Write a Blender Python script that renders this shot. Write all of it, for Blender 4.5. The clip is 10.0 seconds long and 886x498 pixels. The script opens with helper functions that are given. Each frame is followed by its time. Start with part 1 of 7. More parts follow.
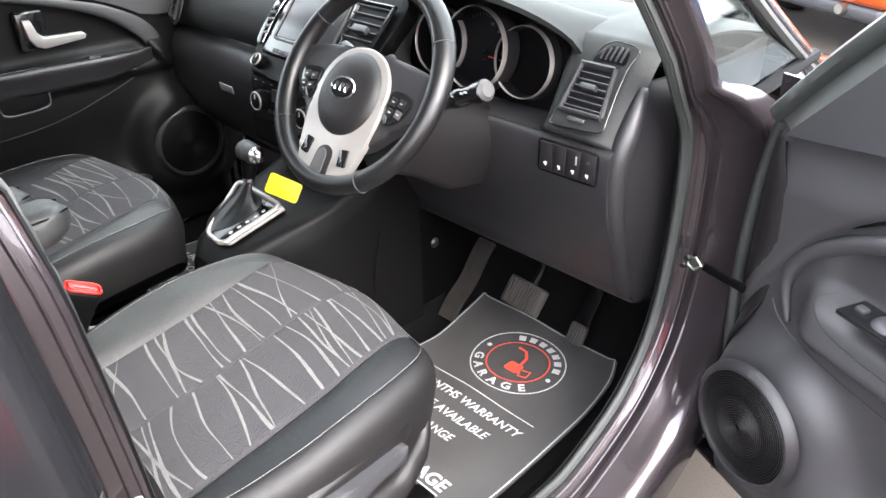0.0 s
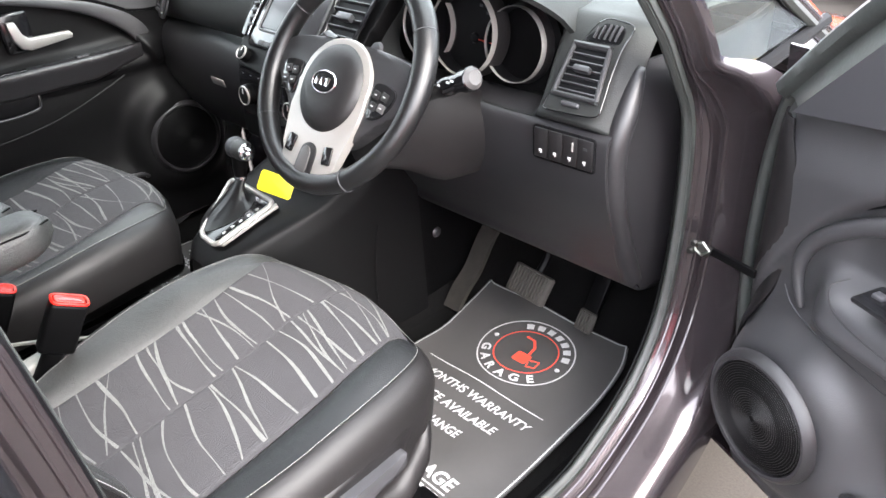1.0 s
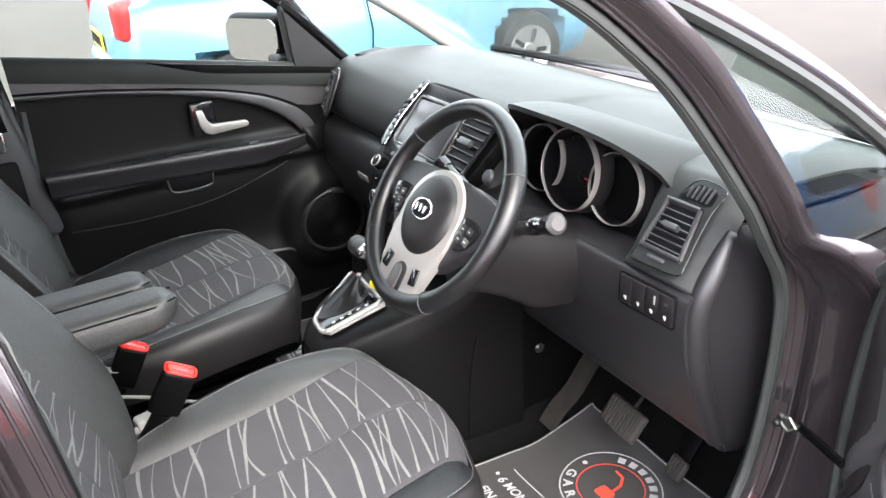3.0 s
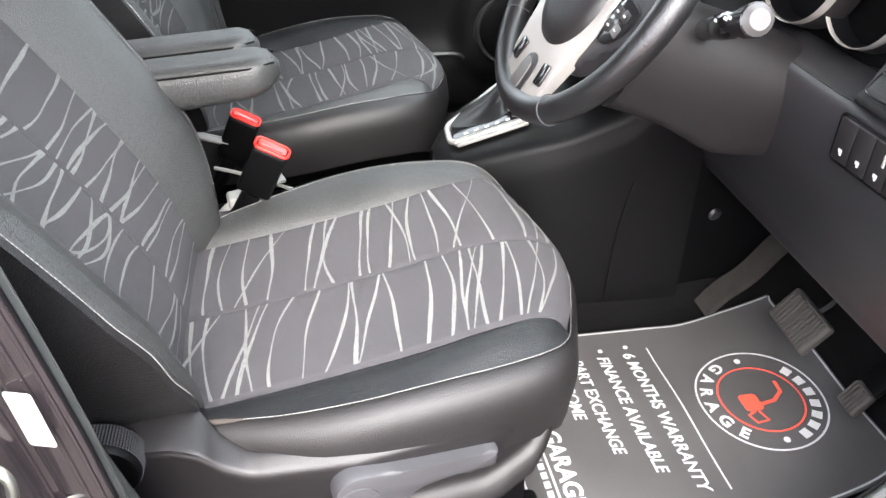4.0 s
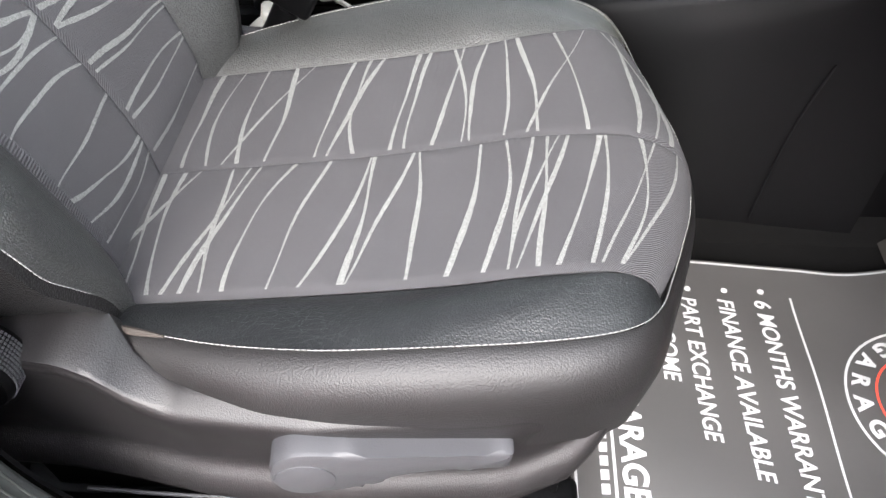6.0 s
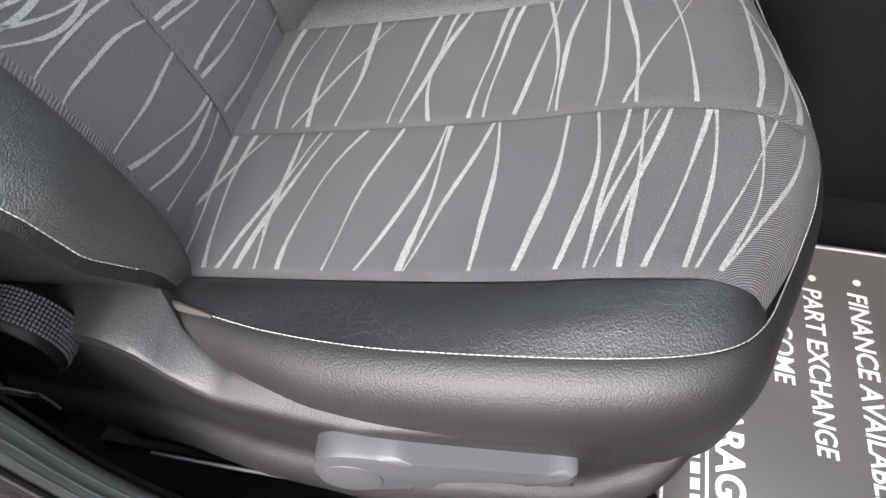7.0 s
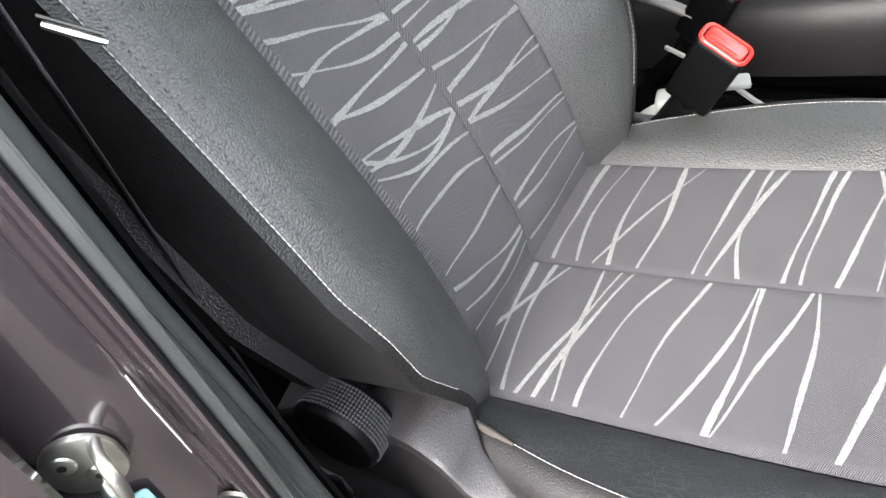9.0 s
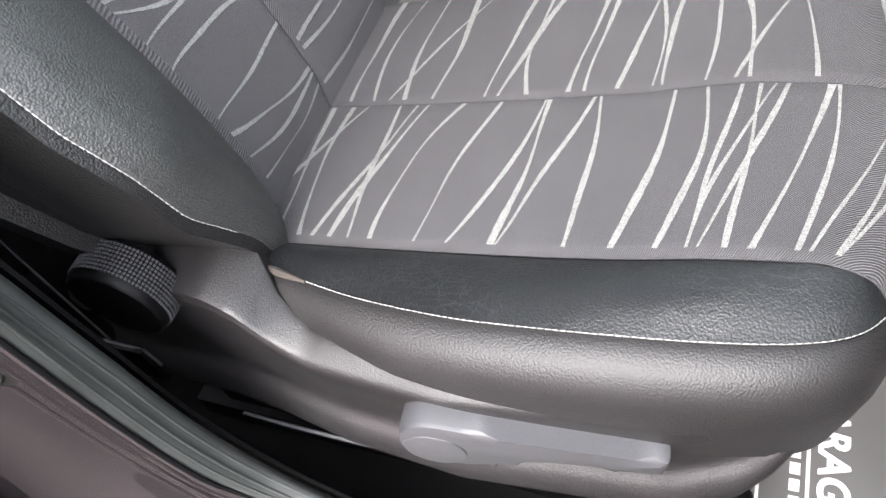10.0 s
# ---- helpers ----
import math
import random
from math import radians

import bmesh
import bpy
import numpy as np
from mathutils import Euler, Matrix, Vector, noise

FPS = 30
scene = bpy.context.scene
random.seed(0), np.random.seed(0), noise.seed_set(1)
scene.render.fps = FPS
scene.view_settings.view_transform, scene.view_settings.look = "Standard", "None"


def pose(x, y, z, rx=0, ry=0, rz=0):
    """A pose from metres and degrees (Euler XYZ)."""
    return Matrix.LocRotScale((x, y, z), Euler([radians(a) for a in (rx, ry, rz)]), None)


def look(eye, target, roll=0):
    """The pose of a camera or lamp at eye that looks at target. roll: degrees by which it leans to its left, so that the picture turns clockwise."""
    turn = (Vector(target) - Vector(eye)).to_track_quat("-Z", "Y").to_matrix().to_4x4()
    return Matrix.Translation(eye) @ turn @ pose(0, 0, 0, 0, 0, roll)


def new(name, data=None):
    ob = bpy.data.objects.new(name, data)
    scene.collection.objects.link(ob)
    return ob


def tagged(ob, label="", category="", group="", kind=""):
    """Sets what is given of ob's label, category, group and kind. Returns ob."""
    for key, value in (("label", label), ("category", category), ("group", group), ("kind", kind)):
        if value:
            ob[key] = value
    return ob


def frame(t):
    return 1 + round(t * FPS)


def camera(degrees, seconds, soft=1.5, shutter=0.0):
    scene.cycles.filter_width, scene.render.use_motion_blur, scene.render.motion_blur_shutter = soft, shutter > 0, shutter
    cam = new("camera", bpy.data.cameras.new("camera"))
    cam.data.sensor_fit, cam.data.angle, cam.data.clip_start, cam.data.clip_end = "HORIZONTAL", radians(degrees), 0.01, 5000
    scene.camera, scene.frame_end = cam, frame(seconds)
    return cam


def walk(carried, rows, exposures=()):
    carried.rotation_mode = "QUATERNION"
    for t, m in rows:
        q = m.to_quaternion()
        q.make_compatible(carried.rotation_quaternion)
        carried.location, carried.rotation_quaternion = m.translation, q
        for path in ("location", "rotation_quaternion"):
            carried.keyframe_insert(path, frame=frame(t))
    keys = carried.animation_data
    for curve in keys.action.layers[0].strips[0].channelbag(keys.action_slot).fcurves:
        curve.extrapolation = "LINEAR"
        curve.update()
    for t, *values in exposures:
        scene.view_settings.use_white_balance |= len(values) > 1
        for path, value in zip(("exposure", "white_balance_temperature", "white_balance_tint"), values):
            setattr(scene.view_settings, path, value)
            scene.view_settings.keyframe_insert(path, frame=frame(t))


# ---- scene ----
cam = camera(61.8, 10.0)
K = 1.08  # plan units to metres
PATH = [
    (0, (0.896, -0.143, 1.428), (-0.336, 1.071, 0.423), -0.9),
    (0.5, (0.879, -0.098, 1.431), (-0.33, 1.111, 0.394), -2.9),
    (1, (0.884, -0.074, 1.429), (-0.363, 1.078, 0.371), -4.2),
    (1.5, (0.912, -0.096, 1.463), (-0.353, 1.022, 0.391), -3.5),
    (2, (0.945, -0.105, 1.526), (-0.378, 1.041, 0.558), -3.8),
    (2.2, (0.953, -0.095, 1.542), (-0.391, 1.074, 0.633), -3.7),
    (3.3, (0.971, 0.101, 1.475), (-0.655, 0.808, 0.551), -2.2),
    (3.5, (0.937, 0.144, 1.413), (-0.678, 0.758, 0.406), -1.8),
    (4, (0.825, 0.226, 1.334), (-0.759, 0.505, 0.146), -1.6),
    (4.5, (0.785, 0.288, 1.295), (-0.773, 0.252, 0.041), -6.2),
    (5, (0.765, 0.303, 1.274), (-0.755, 0.259, -0.025), -6.6),
    (5.5, (0.684, 0.291, 1.238), (-0.718, 0.272, -0.188), -5.3),
    (5.7, (0.625, 0.314, 1.212), (-0.726, 0.287, -0.262), -2.4),
    (6.8, (0.473, 0.403, 1.137), (-0.677, 0.017, -0.453), -10.0),
    (7, (0.476, 0.387, 1.146), (-0.665, -0.048, -0.438), -11.3),
    (7.5, (0.479, 0.345, 1.181), (-0.648, -0.281, -0.348), -14.3),
    (8, (0.479, 0.311, 1.206), (-0.628, -0.506, -0.245), -15.1),
    (8.5, (0.479, 0.306, 1.213), (-0.636, -0.607, -0.174), -16.0),
    (9, (0.484, 0.301, 1.215), (-0.639, -0.652, -0.138), -17.1),
    (9.5, (0.486, 0.354, 1.147), (-0.574, -0.495, -0.322), -20.9),
    (10, (0.48, 0.383, 1.133), (-0.572, -0.277, -0.435), -17.9),
]
walk(cam, [(t, look(eye, target, roll)) for t, eye, target, roll in PATH],
     exposures=((0, 3.15), (1.0, 3.28), (1.5, 3.24), (2.2, 2.98), (3.5, 3.17), (4.0, 3.41), (5.0, 3.17), (5.5, 3.24), (7.0, 3.02), (8.0, 3.22), (9.0, 3.52), (10.0, 3.27)))

# ---- light: bright overcast day, soft sun behind thin cloud ----
world = bpy.data.worlds.new("sky")
scene.world = world
world.use_nodes = True
wn = world.node_tree
sky = wn.nodes.new("ShaderNodeTexSky")
sky.sky_type, sky.sun_disc = "NISHITA", False
sky.sun_elevation, sky.sun_rotation = radians(42), radians(95)
sky.air_density, sky.dust_density, sky.ozone_density = 1.0, 4.0, 1.0
wn.nodes["Background"].inputs[1].default_value = 0.15
# thin cloud evens the sky out
cloud = wn.nodes.new("ShaderNodeMix")
cloud.data_type = "RGBA"
cloud.inputs[0].default_value = 0.75
cloud.inputs[7].default_value = (9.95, 10.0, 10.8, 1)
wn.links.new(sky.outputs[0], cloud.inputs[6])
wn.links.new(cloud.outputs[2], wn.nodes["Background"].inputs[0])
sun = new("sun", bpy.data.lights.new("sun", "SUN"))
sun.data.energy, sun.data.angle, sun.data.color = 1.2, radians(45), (1.0, 0.97, 0.94)
sun.matrix_world = look((5.8, -0.5, 5.2), (0, 0, 0))

# ---- materials ----
MATS = {}


def material(name, base, rough=0.5, metal=0.0, grain=0.0, size=300.0, var=0.15, var_size=6.0, bump=0.0, spec=0.5,
             coat=0.0, kind="noise", transmission=0.0, rough_var=0.08, crease=None):
    """A surface with fine grain (bump) and slow, larger variation in tone and gloss."""
    m = bpy.data.materials.new(name)
    m.use_nodes = True
    nt = m.node_tree
    b = nt.nodes["Principled BSDF"]
    b.inputs["Metallic"].default_value = metal
    b.inputs["Specular IOR Level"].default_value = spec
    b.inputs["Coat Weight"].default_value = coat
    b.inputs["Coat Roughness"].default_value = 0.06
    b.inputs["Transmission Weight"].default_value = transmission
    tc = nt.nodes.new("ShaderNodeTexCoord")
    big = nt.nodes.new("ShaderNodeTexNoise")
    big.inputs["Scale"].default_value, big.inputs["Detail"].default_value = var_size, 6
    nt.links.new(tc.outputs["Object"], big.inputs["Vector"])
    mix = nt.nodes.new("ShaderNodeMix")
    mix.data_type = "RGBA"
    lo = [max(0, c * (1 - var)) for c in base]
    hi = [min(1, c * (1 + var)) for c in base]
    mix.inputs[6].default_value, mix.inputs[7].default_value = (*lo, 1), (*hi, 1)
    nt.links.new(big.outputs["Fac"], mix.inputs[0])
    nt.links.new(mix.outputs[2], b.inputs["Base Color"])
    mr = nt.nodes.new("ShaderNodeMapRange")
    mr.inputs[3].default_value, mr.inputs[4].default_value = max(0.02, rough - rough_var), min(1, rough + rough_var)
    nt.links.new(big.outputs["Fac"], mr.inputs[0])
    nt.links.new(mr.outputs[0], b.inputs["Roughness"])
    if bump > 0:
        if kind == "voronoi":
            fine = nt.nodes.new("ShaderNodeTexVoronoi")
            out = fine.outputs["Distance"]
        elif kind == "weave":
            fine = nt.nodes.new("ShaderNodeTexWave")
            fine.bands_direction, fine.inputs["Distortion"].default_value = "DIAGONAL", 2.5
            out = fine.outputs["Fac"]
        else:
            fine = nt.nodes.new("ShaderNodeTexNoise")
            fine.inputs["Detail"].default_value = 3
            out = fine.outputs["Fac"]
        fine.inputs["Scale"].default_value = size
        nt.links.new(tc.outputs["Object"], fine.inputs["Vector"])
        bp = nt.nodes.new("ShaderNodeBump")
        bp.inputs["Strength"].default_value, bp.inputs["Distance"].default_value = bump, 0.0006
        bp.invert = kind == "voronoi"  # pebbles stand up between fine creases
        nt.links.new(out, bp.inputs["Height"])
        nt.links.new(bp.outputs[0], b.inputs["Normal"])
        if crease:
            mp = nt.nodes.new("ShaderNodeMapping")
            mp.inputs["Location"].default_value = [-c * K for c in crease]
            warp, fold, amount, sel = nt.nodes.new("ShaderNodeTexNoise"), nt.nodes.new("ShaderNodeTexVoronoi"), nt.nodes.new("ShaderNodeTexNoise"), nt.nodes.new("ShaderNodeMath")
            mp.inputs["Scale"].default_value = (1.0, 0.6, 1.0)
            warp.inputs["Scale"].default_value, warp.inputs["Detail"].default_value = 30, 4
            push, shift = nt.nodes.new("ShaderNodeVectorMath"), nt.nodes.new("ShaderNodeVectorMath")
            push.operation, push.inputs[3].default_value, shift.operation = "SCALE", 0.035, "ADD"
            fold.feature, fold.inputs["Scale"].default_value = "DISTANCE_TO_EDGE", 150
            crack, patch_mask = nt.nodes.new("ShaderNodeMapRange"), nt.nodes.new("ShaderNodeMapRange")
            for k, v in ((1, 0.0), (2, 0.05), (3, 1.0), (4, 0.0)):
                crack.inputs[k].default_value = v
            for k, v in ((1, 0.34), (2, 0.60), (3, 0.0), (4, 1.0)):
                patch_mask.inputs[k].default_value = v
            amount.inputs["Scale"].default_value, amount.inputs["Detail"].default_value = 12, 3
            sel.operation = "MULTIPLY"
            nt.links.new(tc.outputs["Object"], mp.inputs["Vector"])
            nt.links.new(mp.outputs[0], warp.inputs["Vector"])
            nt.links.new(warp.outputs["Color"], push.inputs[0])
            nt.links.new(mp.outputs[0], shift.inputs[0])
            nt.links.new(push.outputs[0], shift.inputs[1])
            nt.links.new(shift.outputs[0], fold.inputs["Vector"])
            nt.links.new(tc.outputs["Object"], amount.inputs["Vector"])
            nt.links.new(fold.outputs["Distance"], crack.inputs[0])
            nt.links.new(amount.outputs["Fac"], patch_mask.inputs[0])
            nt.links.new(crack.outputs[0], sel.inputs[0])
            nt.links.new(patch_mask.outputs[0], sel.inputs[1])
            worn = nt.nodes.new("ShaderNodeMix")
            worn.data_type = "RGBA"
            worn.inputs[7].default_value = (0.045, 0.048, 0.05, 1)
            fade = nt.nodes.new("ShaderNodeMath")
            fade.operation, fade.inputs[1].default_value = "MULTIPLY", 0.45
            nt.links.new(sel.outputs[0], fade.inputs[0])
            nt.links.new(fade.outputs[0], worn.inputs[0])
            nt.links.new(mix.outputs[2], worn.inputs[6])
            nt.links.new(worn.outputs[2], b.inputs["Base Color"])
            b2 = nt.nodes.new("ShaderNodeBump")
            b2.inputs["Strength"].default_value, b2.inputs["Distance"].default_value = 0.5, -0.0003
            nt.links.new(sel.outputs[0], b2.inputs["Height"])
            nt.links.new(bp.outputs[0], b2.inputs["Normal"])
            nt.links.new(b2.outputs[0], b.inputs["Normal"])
        if grain > 0:
            g2 = nt.nodes.new("ShaderNodeMix")
            g2.data_type, g2.blend_type = "RGBA", "MULTIPLY"
            g2.inputs[0].default_value = grain
            nt.links.new(mix.outputs[2], g2.inputs[6])
            ramp = nt.nodes.new("ShaderNodeMapRange")
            ramp.inputs[1].default_value, ramp.inputs[2].default_value = 0.2, 0.7
            ramp.inputs[3].default_value, ramp.inputs[4].default_value = (1.35, 0.3) if kind == "voronoi" else (0.35, 1.5)
            nt.links.new(out, ramp.inputs[0])
            nt.links.new(ramp.outputs[0], g2.inputs[7])
            nt.links.new(g2.outputs[2], b.inputs["Base Color"])
    MATS[name] = m
    return m


# one black leather in several tones; shade on its sides is put into colour
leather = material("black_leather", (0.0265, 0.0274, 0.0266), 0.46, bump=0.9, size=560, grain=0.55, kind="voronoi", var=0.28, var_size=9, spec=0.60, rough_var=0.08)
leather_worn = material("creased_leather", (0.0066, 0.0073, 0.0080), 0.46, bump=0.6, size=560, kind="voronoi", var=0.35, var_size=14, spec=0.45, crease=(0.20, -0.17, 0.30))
# smoother skirt copy, its colour darkened for the shade below the cushion edge
leather_skirt_shade = material("shaded_skirt_leather", (0.0080, 0.0074, 0.0076), 0.50, bump=0.45, size=650, kind="voronoi", var=0.25, var_size=9, spec=0.40)
# darker copy for the flank: the shade behind the pillar is in its colour
leather_flank_shade = material("shaded_flank_leather", (0.0068, 0.0064, 0.0066), 0.46, bump=0.9, size=560, grain=0.4, kind="voronoi", var=0.25, var_size=9, spec=0.42)
cloth = material("grey_woven_cloth", (0.052, 0.0505, 0.0535), 0.85, bump=0.9, size=330, grain=0.55, kind="weave", var=0.22, var_size=7, spec=0.25)
stripe_cloth = material("pale_woven_stripe", (0.135, 0.136, 0.131), 0.85, bump=0.9, size=620, grain=0.7, var=0.15, var_size=40, spec=0.25)
thread = material("white_thread", (0.26, 0.255, 0.245), 0.8, bump=0.3, size=900)
plastic = material("black_grained_plastic", (0.0135, 0.0130, 0.0143), 0.42, bump=0.5, size=700, var=0.2, var_size=5, spec=0.58)
rim_leather = material("glossy_rim_leather", (0.0055, 0.0055, 0.0058), 0.34, bump=0.35, size=500, kind="voronoi", var=0.3, var_size=12, spec=0.5)
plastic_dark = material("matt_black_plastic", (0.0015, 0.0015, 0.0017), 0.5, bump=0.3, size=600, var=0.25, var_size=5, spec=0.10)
plastic_grey = material("satin_grey_plastic", (0.036, 0.036, 0.039), 0.48, bump=0.35, size=800, var=0.12, spec=0.4)
dash_skin = material("soft_dash_skin", (0.019, 0.020, 0.0195), 0.5, bump=0.4, size=500, kind="voronoi", var=0.15, var_size=4, spec=0.2)
pod_plastic = material("hard_trim_plastic", (0.0075, 0.0068, 0.0072), 0.46, bump=0.7, size=700, var=0.2, var_size=4, spec=0.42)
# door plastic in its lit tone; a shaded copy follows further down
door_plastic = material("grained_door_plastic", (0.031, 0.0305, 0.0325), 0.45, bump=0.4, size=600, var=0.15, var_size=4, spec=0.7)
gloss_black = material("gloss_black", (0.008, 0.008, 0.009), 0.12, var=0.2, rough_var=0.04)
silver = material("silver_paint_trim", (0.34, 0.325, 0.305), 0.34, metal=0.55, var=0.06, bump=0.1, size=900)
chrome = material("chrome", (0.8, 0.8, 0.81), 0.14, metal=1.0, var=0.05, rough_var=0.05)
zinc = material("zinc_plated_steel", (0.47, 0.49, 0.44), 0.36, metal=1.0, var=0.35, var_size=40, bump=0.1, size=200)
rubber = material("black_rubber_seal", (0.021, 0.0235, 0.022), 0.5, bump=0.5, size=220, spec=0.6, var=0.45, var_size=24)
paint = material("dark_plum_grey_paint", (0.052, 0.043, 0.047), 0.24, metal=0.7, var=0.06, var_size=3, coat=1.0, rough_var=0.03)
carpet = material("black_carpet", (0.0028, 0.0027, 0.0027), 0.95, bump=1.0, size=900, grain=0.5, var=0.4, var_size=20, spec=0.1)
mat_sheet = material("dark_grey_coated_mat", (0.053, 0.051, 0.050), 0.5, bump=0.15, size=60, var=0.14, var_size=12)
print_white = material("white_print", (0.42, 0.42, 0.42), 0.6, var=0.06)
print_red = material("red_print", (0.75, 0.07, 0.04), 0.6, var=0.08)
red_plastic = material("red_release_button", (0.50, 0.016, 0.010), 0.35, var=0.06)
yellow_tag = material("yellow_card", (0.78, 0.68, 0.02), 0.5, var=0.06)
white_label = material("white_label", (0.36, 0.34, 0.32), 0.6, var=0.05)
blue_label = material("pale_blue_label", (0.15, 0.30, 0.34), 0.6, var=0.08)
screen_glass = material("dark_display", (0.022, 0.022, 0.024), 0.3, var=0.15, var_size=3, spec=0.4)
webbing = material("black_belt_webbing", (0.0020, 0.0020, 0.0022), 0.9, bump=0.15, size=900, var=0.2, spec=0.06)
dial_face = material("black_dial", (0.003, 0.003, 0.0035), 0.45, spec=0.12)
dark_steel = material("dark_bolt_steel", (0.055, 0.055, 0.052), 0.5, metal=1.0, var=0.3, var_size=40)
lining = material("tan_cover_lining", (0.030, 0.024, 0.020), 0.8, bump=0.4, size=500, var=0.2)
# darker copy of the door plastic, with far-side and footwell shade in its colour
trim_shaded = material("shaded_trim_plastic", (0.0032, 0.0032, 0.0035), 0.48, bump=0.3, size=600, var=0.15, var_size=4, spec=0.16)
headliner = material("light_grey_headliner", (0.32, 0.31, 0.29), 0.9, bump=0.3, size=700, var=0.06)
pillar_trim = material("grey_pillar_trim", (0.3, 0.29, 0.27), 0.6, bump=0.25, size=700, var=0.08)
white_plastic = material("white_plastic", (0.20, 0.20, 0.19), 0.5, var=0.1)
tip_grey = material("pale_grey_satin_tip", (0.045, 0.043, 0.043), 0.45, var=0.1)
dusty_plastic = material("dusty_scuffed_plastic", (0.020, 0.018, 0.016), 0.8, bump=0.6, size=120, var=0.6, var_size=26, spec=0.25)
pedal_rubber = material("worn_pedal_rubber", (0.026, 0.023, 0.020), 0.8, bump=0.5, size=150, var=0.45, var_size=40)
tarmac = material("pale_worn_tarmac", (0.046, 0.040, 0.034), 0.9, bump=0.9, size=180, grain=0.35, var=0.3, var_size=1.5, spec=0.2)
tyre = material("tyre_rubber", (0.012, 0.012, 0.012), 0.8, var=0.3)
alloy = material("alloy_wheel", (0.55, 0.55, 0.56), 0.3, metal=0.8, var=0.1)
blue_paint = material("sky_blue_paint", (0.085, 0.22, 0.33), 0.3, coat=0.8, var=0.05)
deep_blue_paint = material("mid_blue_paint", (0.012, 0.09, 0.26), 0.3, coat=0.8, var=0.05)
orange_paint = material("orange_paint", (0.42, 0.055, 0.005), 0.3, coat=0.8, var=0.05)
silver_paint = material("silver_car_paint", (0.22, 0.24, 0.25), 0.3, metal=0.5, coat=0.6, var=0.05)
red_paint = material("red_car_paint", (0.5, 0.03, 0.04), 0.3, coat=0.8, var=0.05)
plate_yellow = material("yellow_plate", (0.75, 0.55, 0.04), 0.5, var=0.05)
lamp_red = material("red_lamp_lens", (0.4, 0.02, 0.02), 0.15, var=0.1)
bark = material("bark", (0.12, 0.09, 0.06), 0.9, bump=1.0, size=30, var=0.3)
leaf = material("leaf_green", (0.06, 0.11, 0.025), 0.6, var=0.5, var_size=2)
mirror_face = material("mirror", (0.9, 0.9, 0.9), 0.02, metal=1.0, var=0.0, rough_var=0.0)


def glass_material(name, tint):
    m = bpy.data.materials.new(name)
    m.use_nodes = True
    nt = m.node_tree
    nt.nodes.remove(nt.nodes["Principled BSDF"])
    tr, gl = nt.nodes.new("ShaderNodeBsdfTransparent"), nt.nodes.new("ShaderNodeBsdfGlossy")
    tr.inputs[0].default_value = (*tint, 1)
    gl.inputs["Roughness"].default_value = 0.02
    fr, mx, pw, mr = nt.nodes.new("ShaderNodeLayerWeight"), nt.nodes.new("ShaderNodeMixShader"), nt.nodes.new("ShaderNodeMath"), nt.nodes.new("ShaderNodeMapRange")
    pw.operation, pw.inputs[1].default_value = "POWER", 4.0
    mr.inputs[3].default_value, mr.inputs[4].default_value = 0.03, 0.7
    nt.links.new(fr.outputs["Facing"], pw.inputs[0])
    nt.links.new(pw.outputs[0], mr.inputs[0])
    nt.links.new(mr.outputs[0], mx.inputs[0])
    nt.links.new(tr.outputs[0], mx.inputs[1])
    nt.links.new(gl.outputs[0], mx.inputs[2])
    nt.links.new(mx.outputs[0], nt.nodes["Material Output"].inputs[0])
    return m


glass = glass_material("clear_car_glass", (0.86, 0.9, 0.88))
rear_glass = glass_material("tinted_rear_glass", (0.30, 0.31, 0.31))
dark_glass = material("tinted_glass", (0.012, 0.015, 0.017), 0.06, var=0.1, rough_var=0.02)


# ---- builders ----
def part(name, bm, mat, parent=None, label="", smooth=38, fix=True):
    """Link a bmesh (in plan units) as one mesh object under a thing or a part."""
    if fix:
        bmesh.ops.recalc_face_normals(bm, faces=bm.faces[:])
    me = bpy.data.meshes.new(name)
    bm.transform(Matrix.Scale(K, 4))
    bm.to_mesh(me)
    bm.free()
    me.materials.append(mat)
    for p in me.polygons:
        p.use_smooth = True
    me.set_sharp_from_angle(angle=radians(smooth))
    ob = new(name, me)
    if parent is not None:
        root = parent
        off = Matrix.Identity(4)
        while root is not None:
            off = root.matrix_basis @ off
            root = root.parent
        me.transform(off.inverted())
        ob.parent = parent
    if label:
        ob["label"] = label
    return ob


def thing(name, at, label, category, group="", kind=""):
    """An Empty at the thing's base (plan units)."""
    e = new(name)
    e.matrix_basis = Matrix.Translation(Vector(at) * K)
    return tagged(e, label, category, group, kind)


def solo(name, bm, mat, label, category, group="", kind="", smooth=38):
    return tagged(part(name, bm, mat, None, "", smooth), label, category, group, kind)


def join(*bms):
    out = bmesh.new()
    for b in bms:
        me = bpy.data.meshes.new("join")
        b.to_mesh(me)
        out.from_mesh(me)
        bpy.data.meshes.remove(me)
        b.free()
    return out


def moved(bm, m):
    bm.transform(m)
    return bm


def box(size, at=(0, 0, 0), rot=(0, 0, 0), r=0.004, seg=2):
    bm = bmesh.new()
    bmesh.ops.create_cube(bm, size=1)
    bm.transform(Matrix.Diagonal((*size, 1)))
    if r > 0:
        bmesh.ops.bevel(bm, geom=bm.edges[:], offset=min(r, min(size) * 0.49), segments=seg, affect="EDGES", profile=0.5)
    bm.transform(pose(*at, *rot))
    return bm


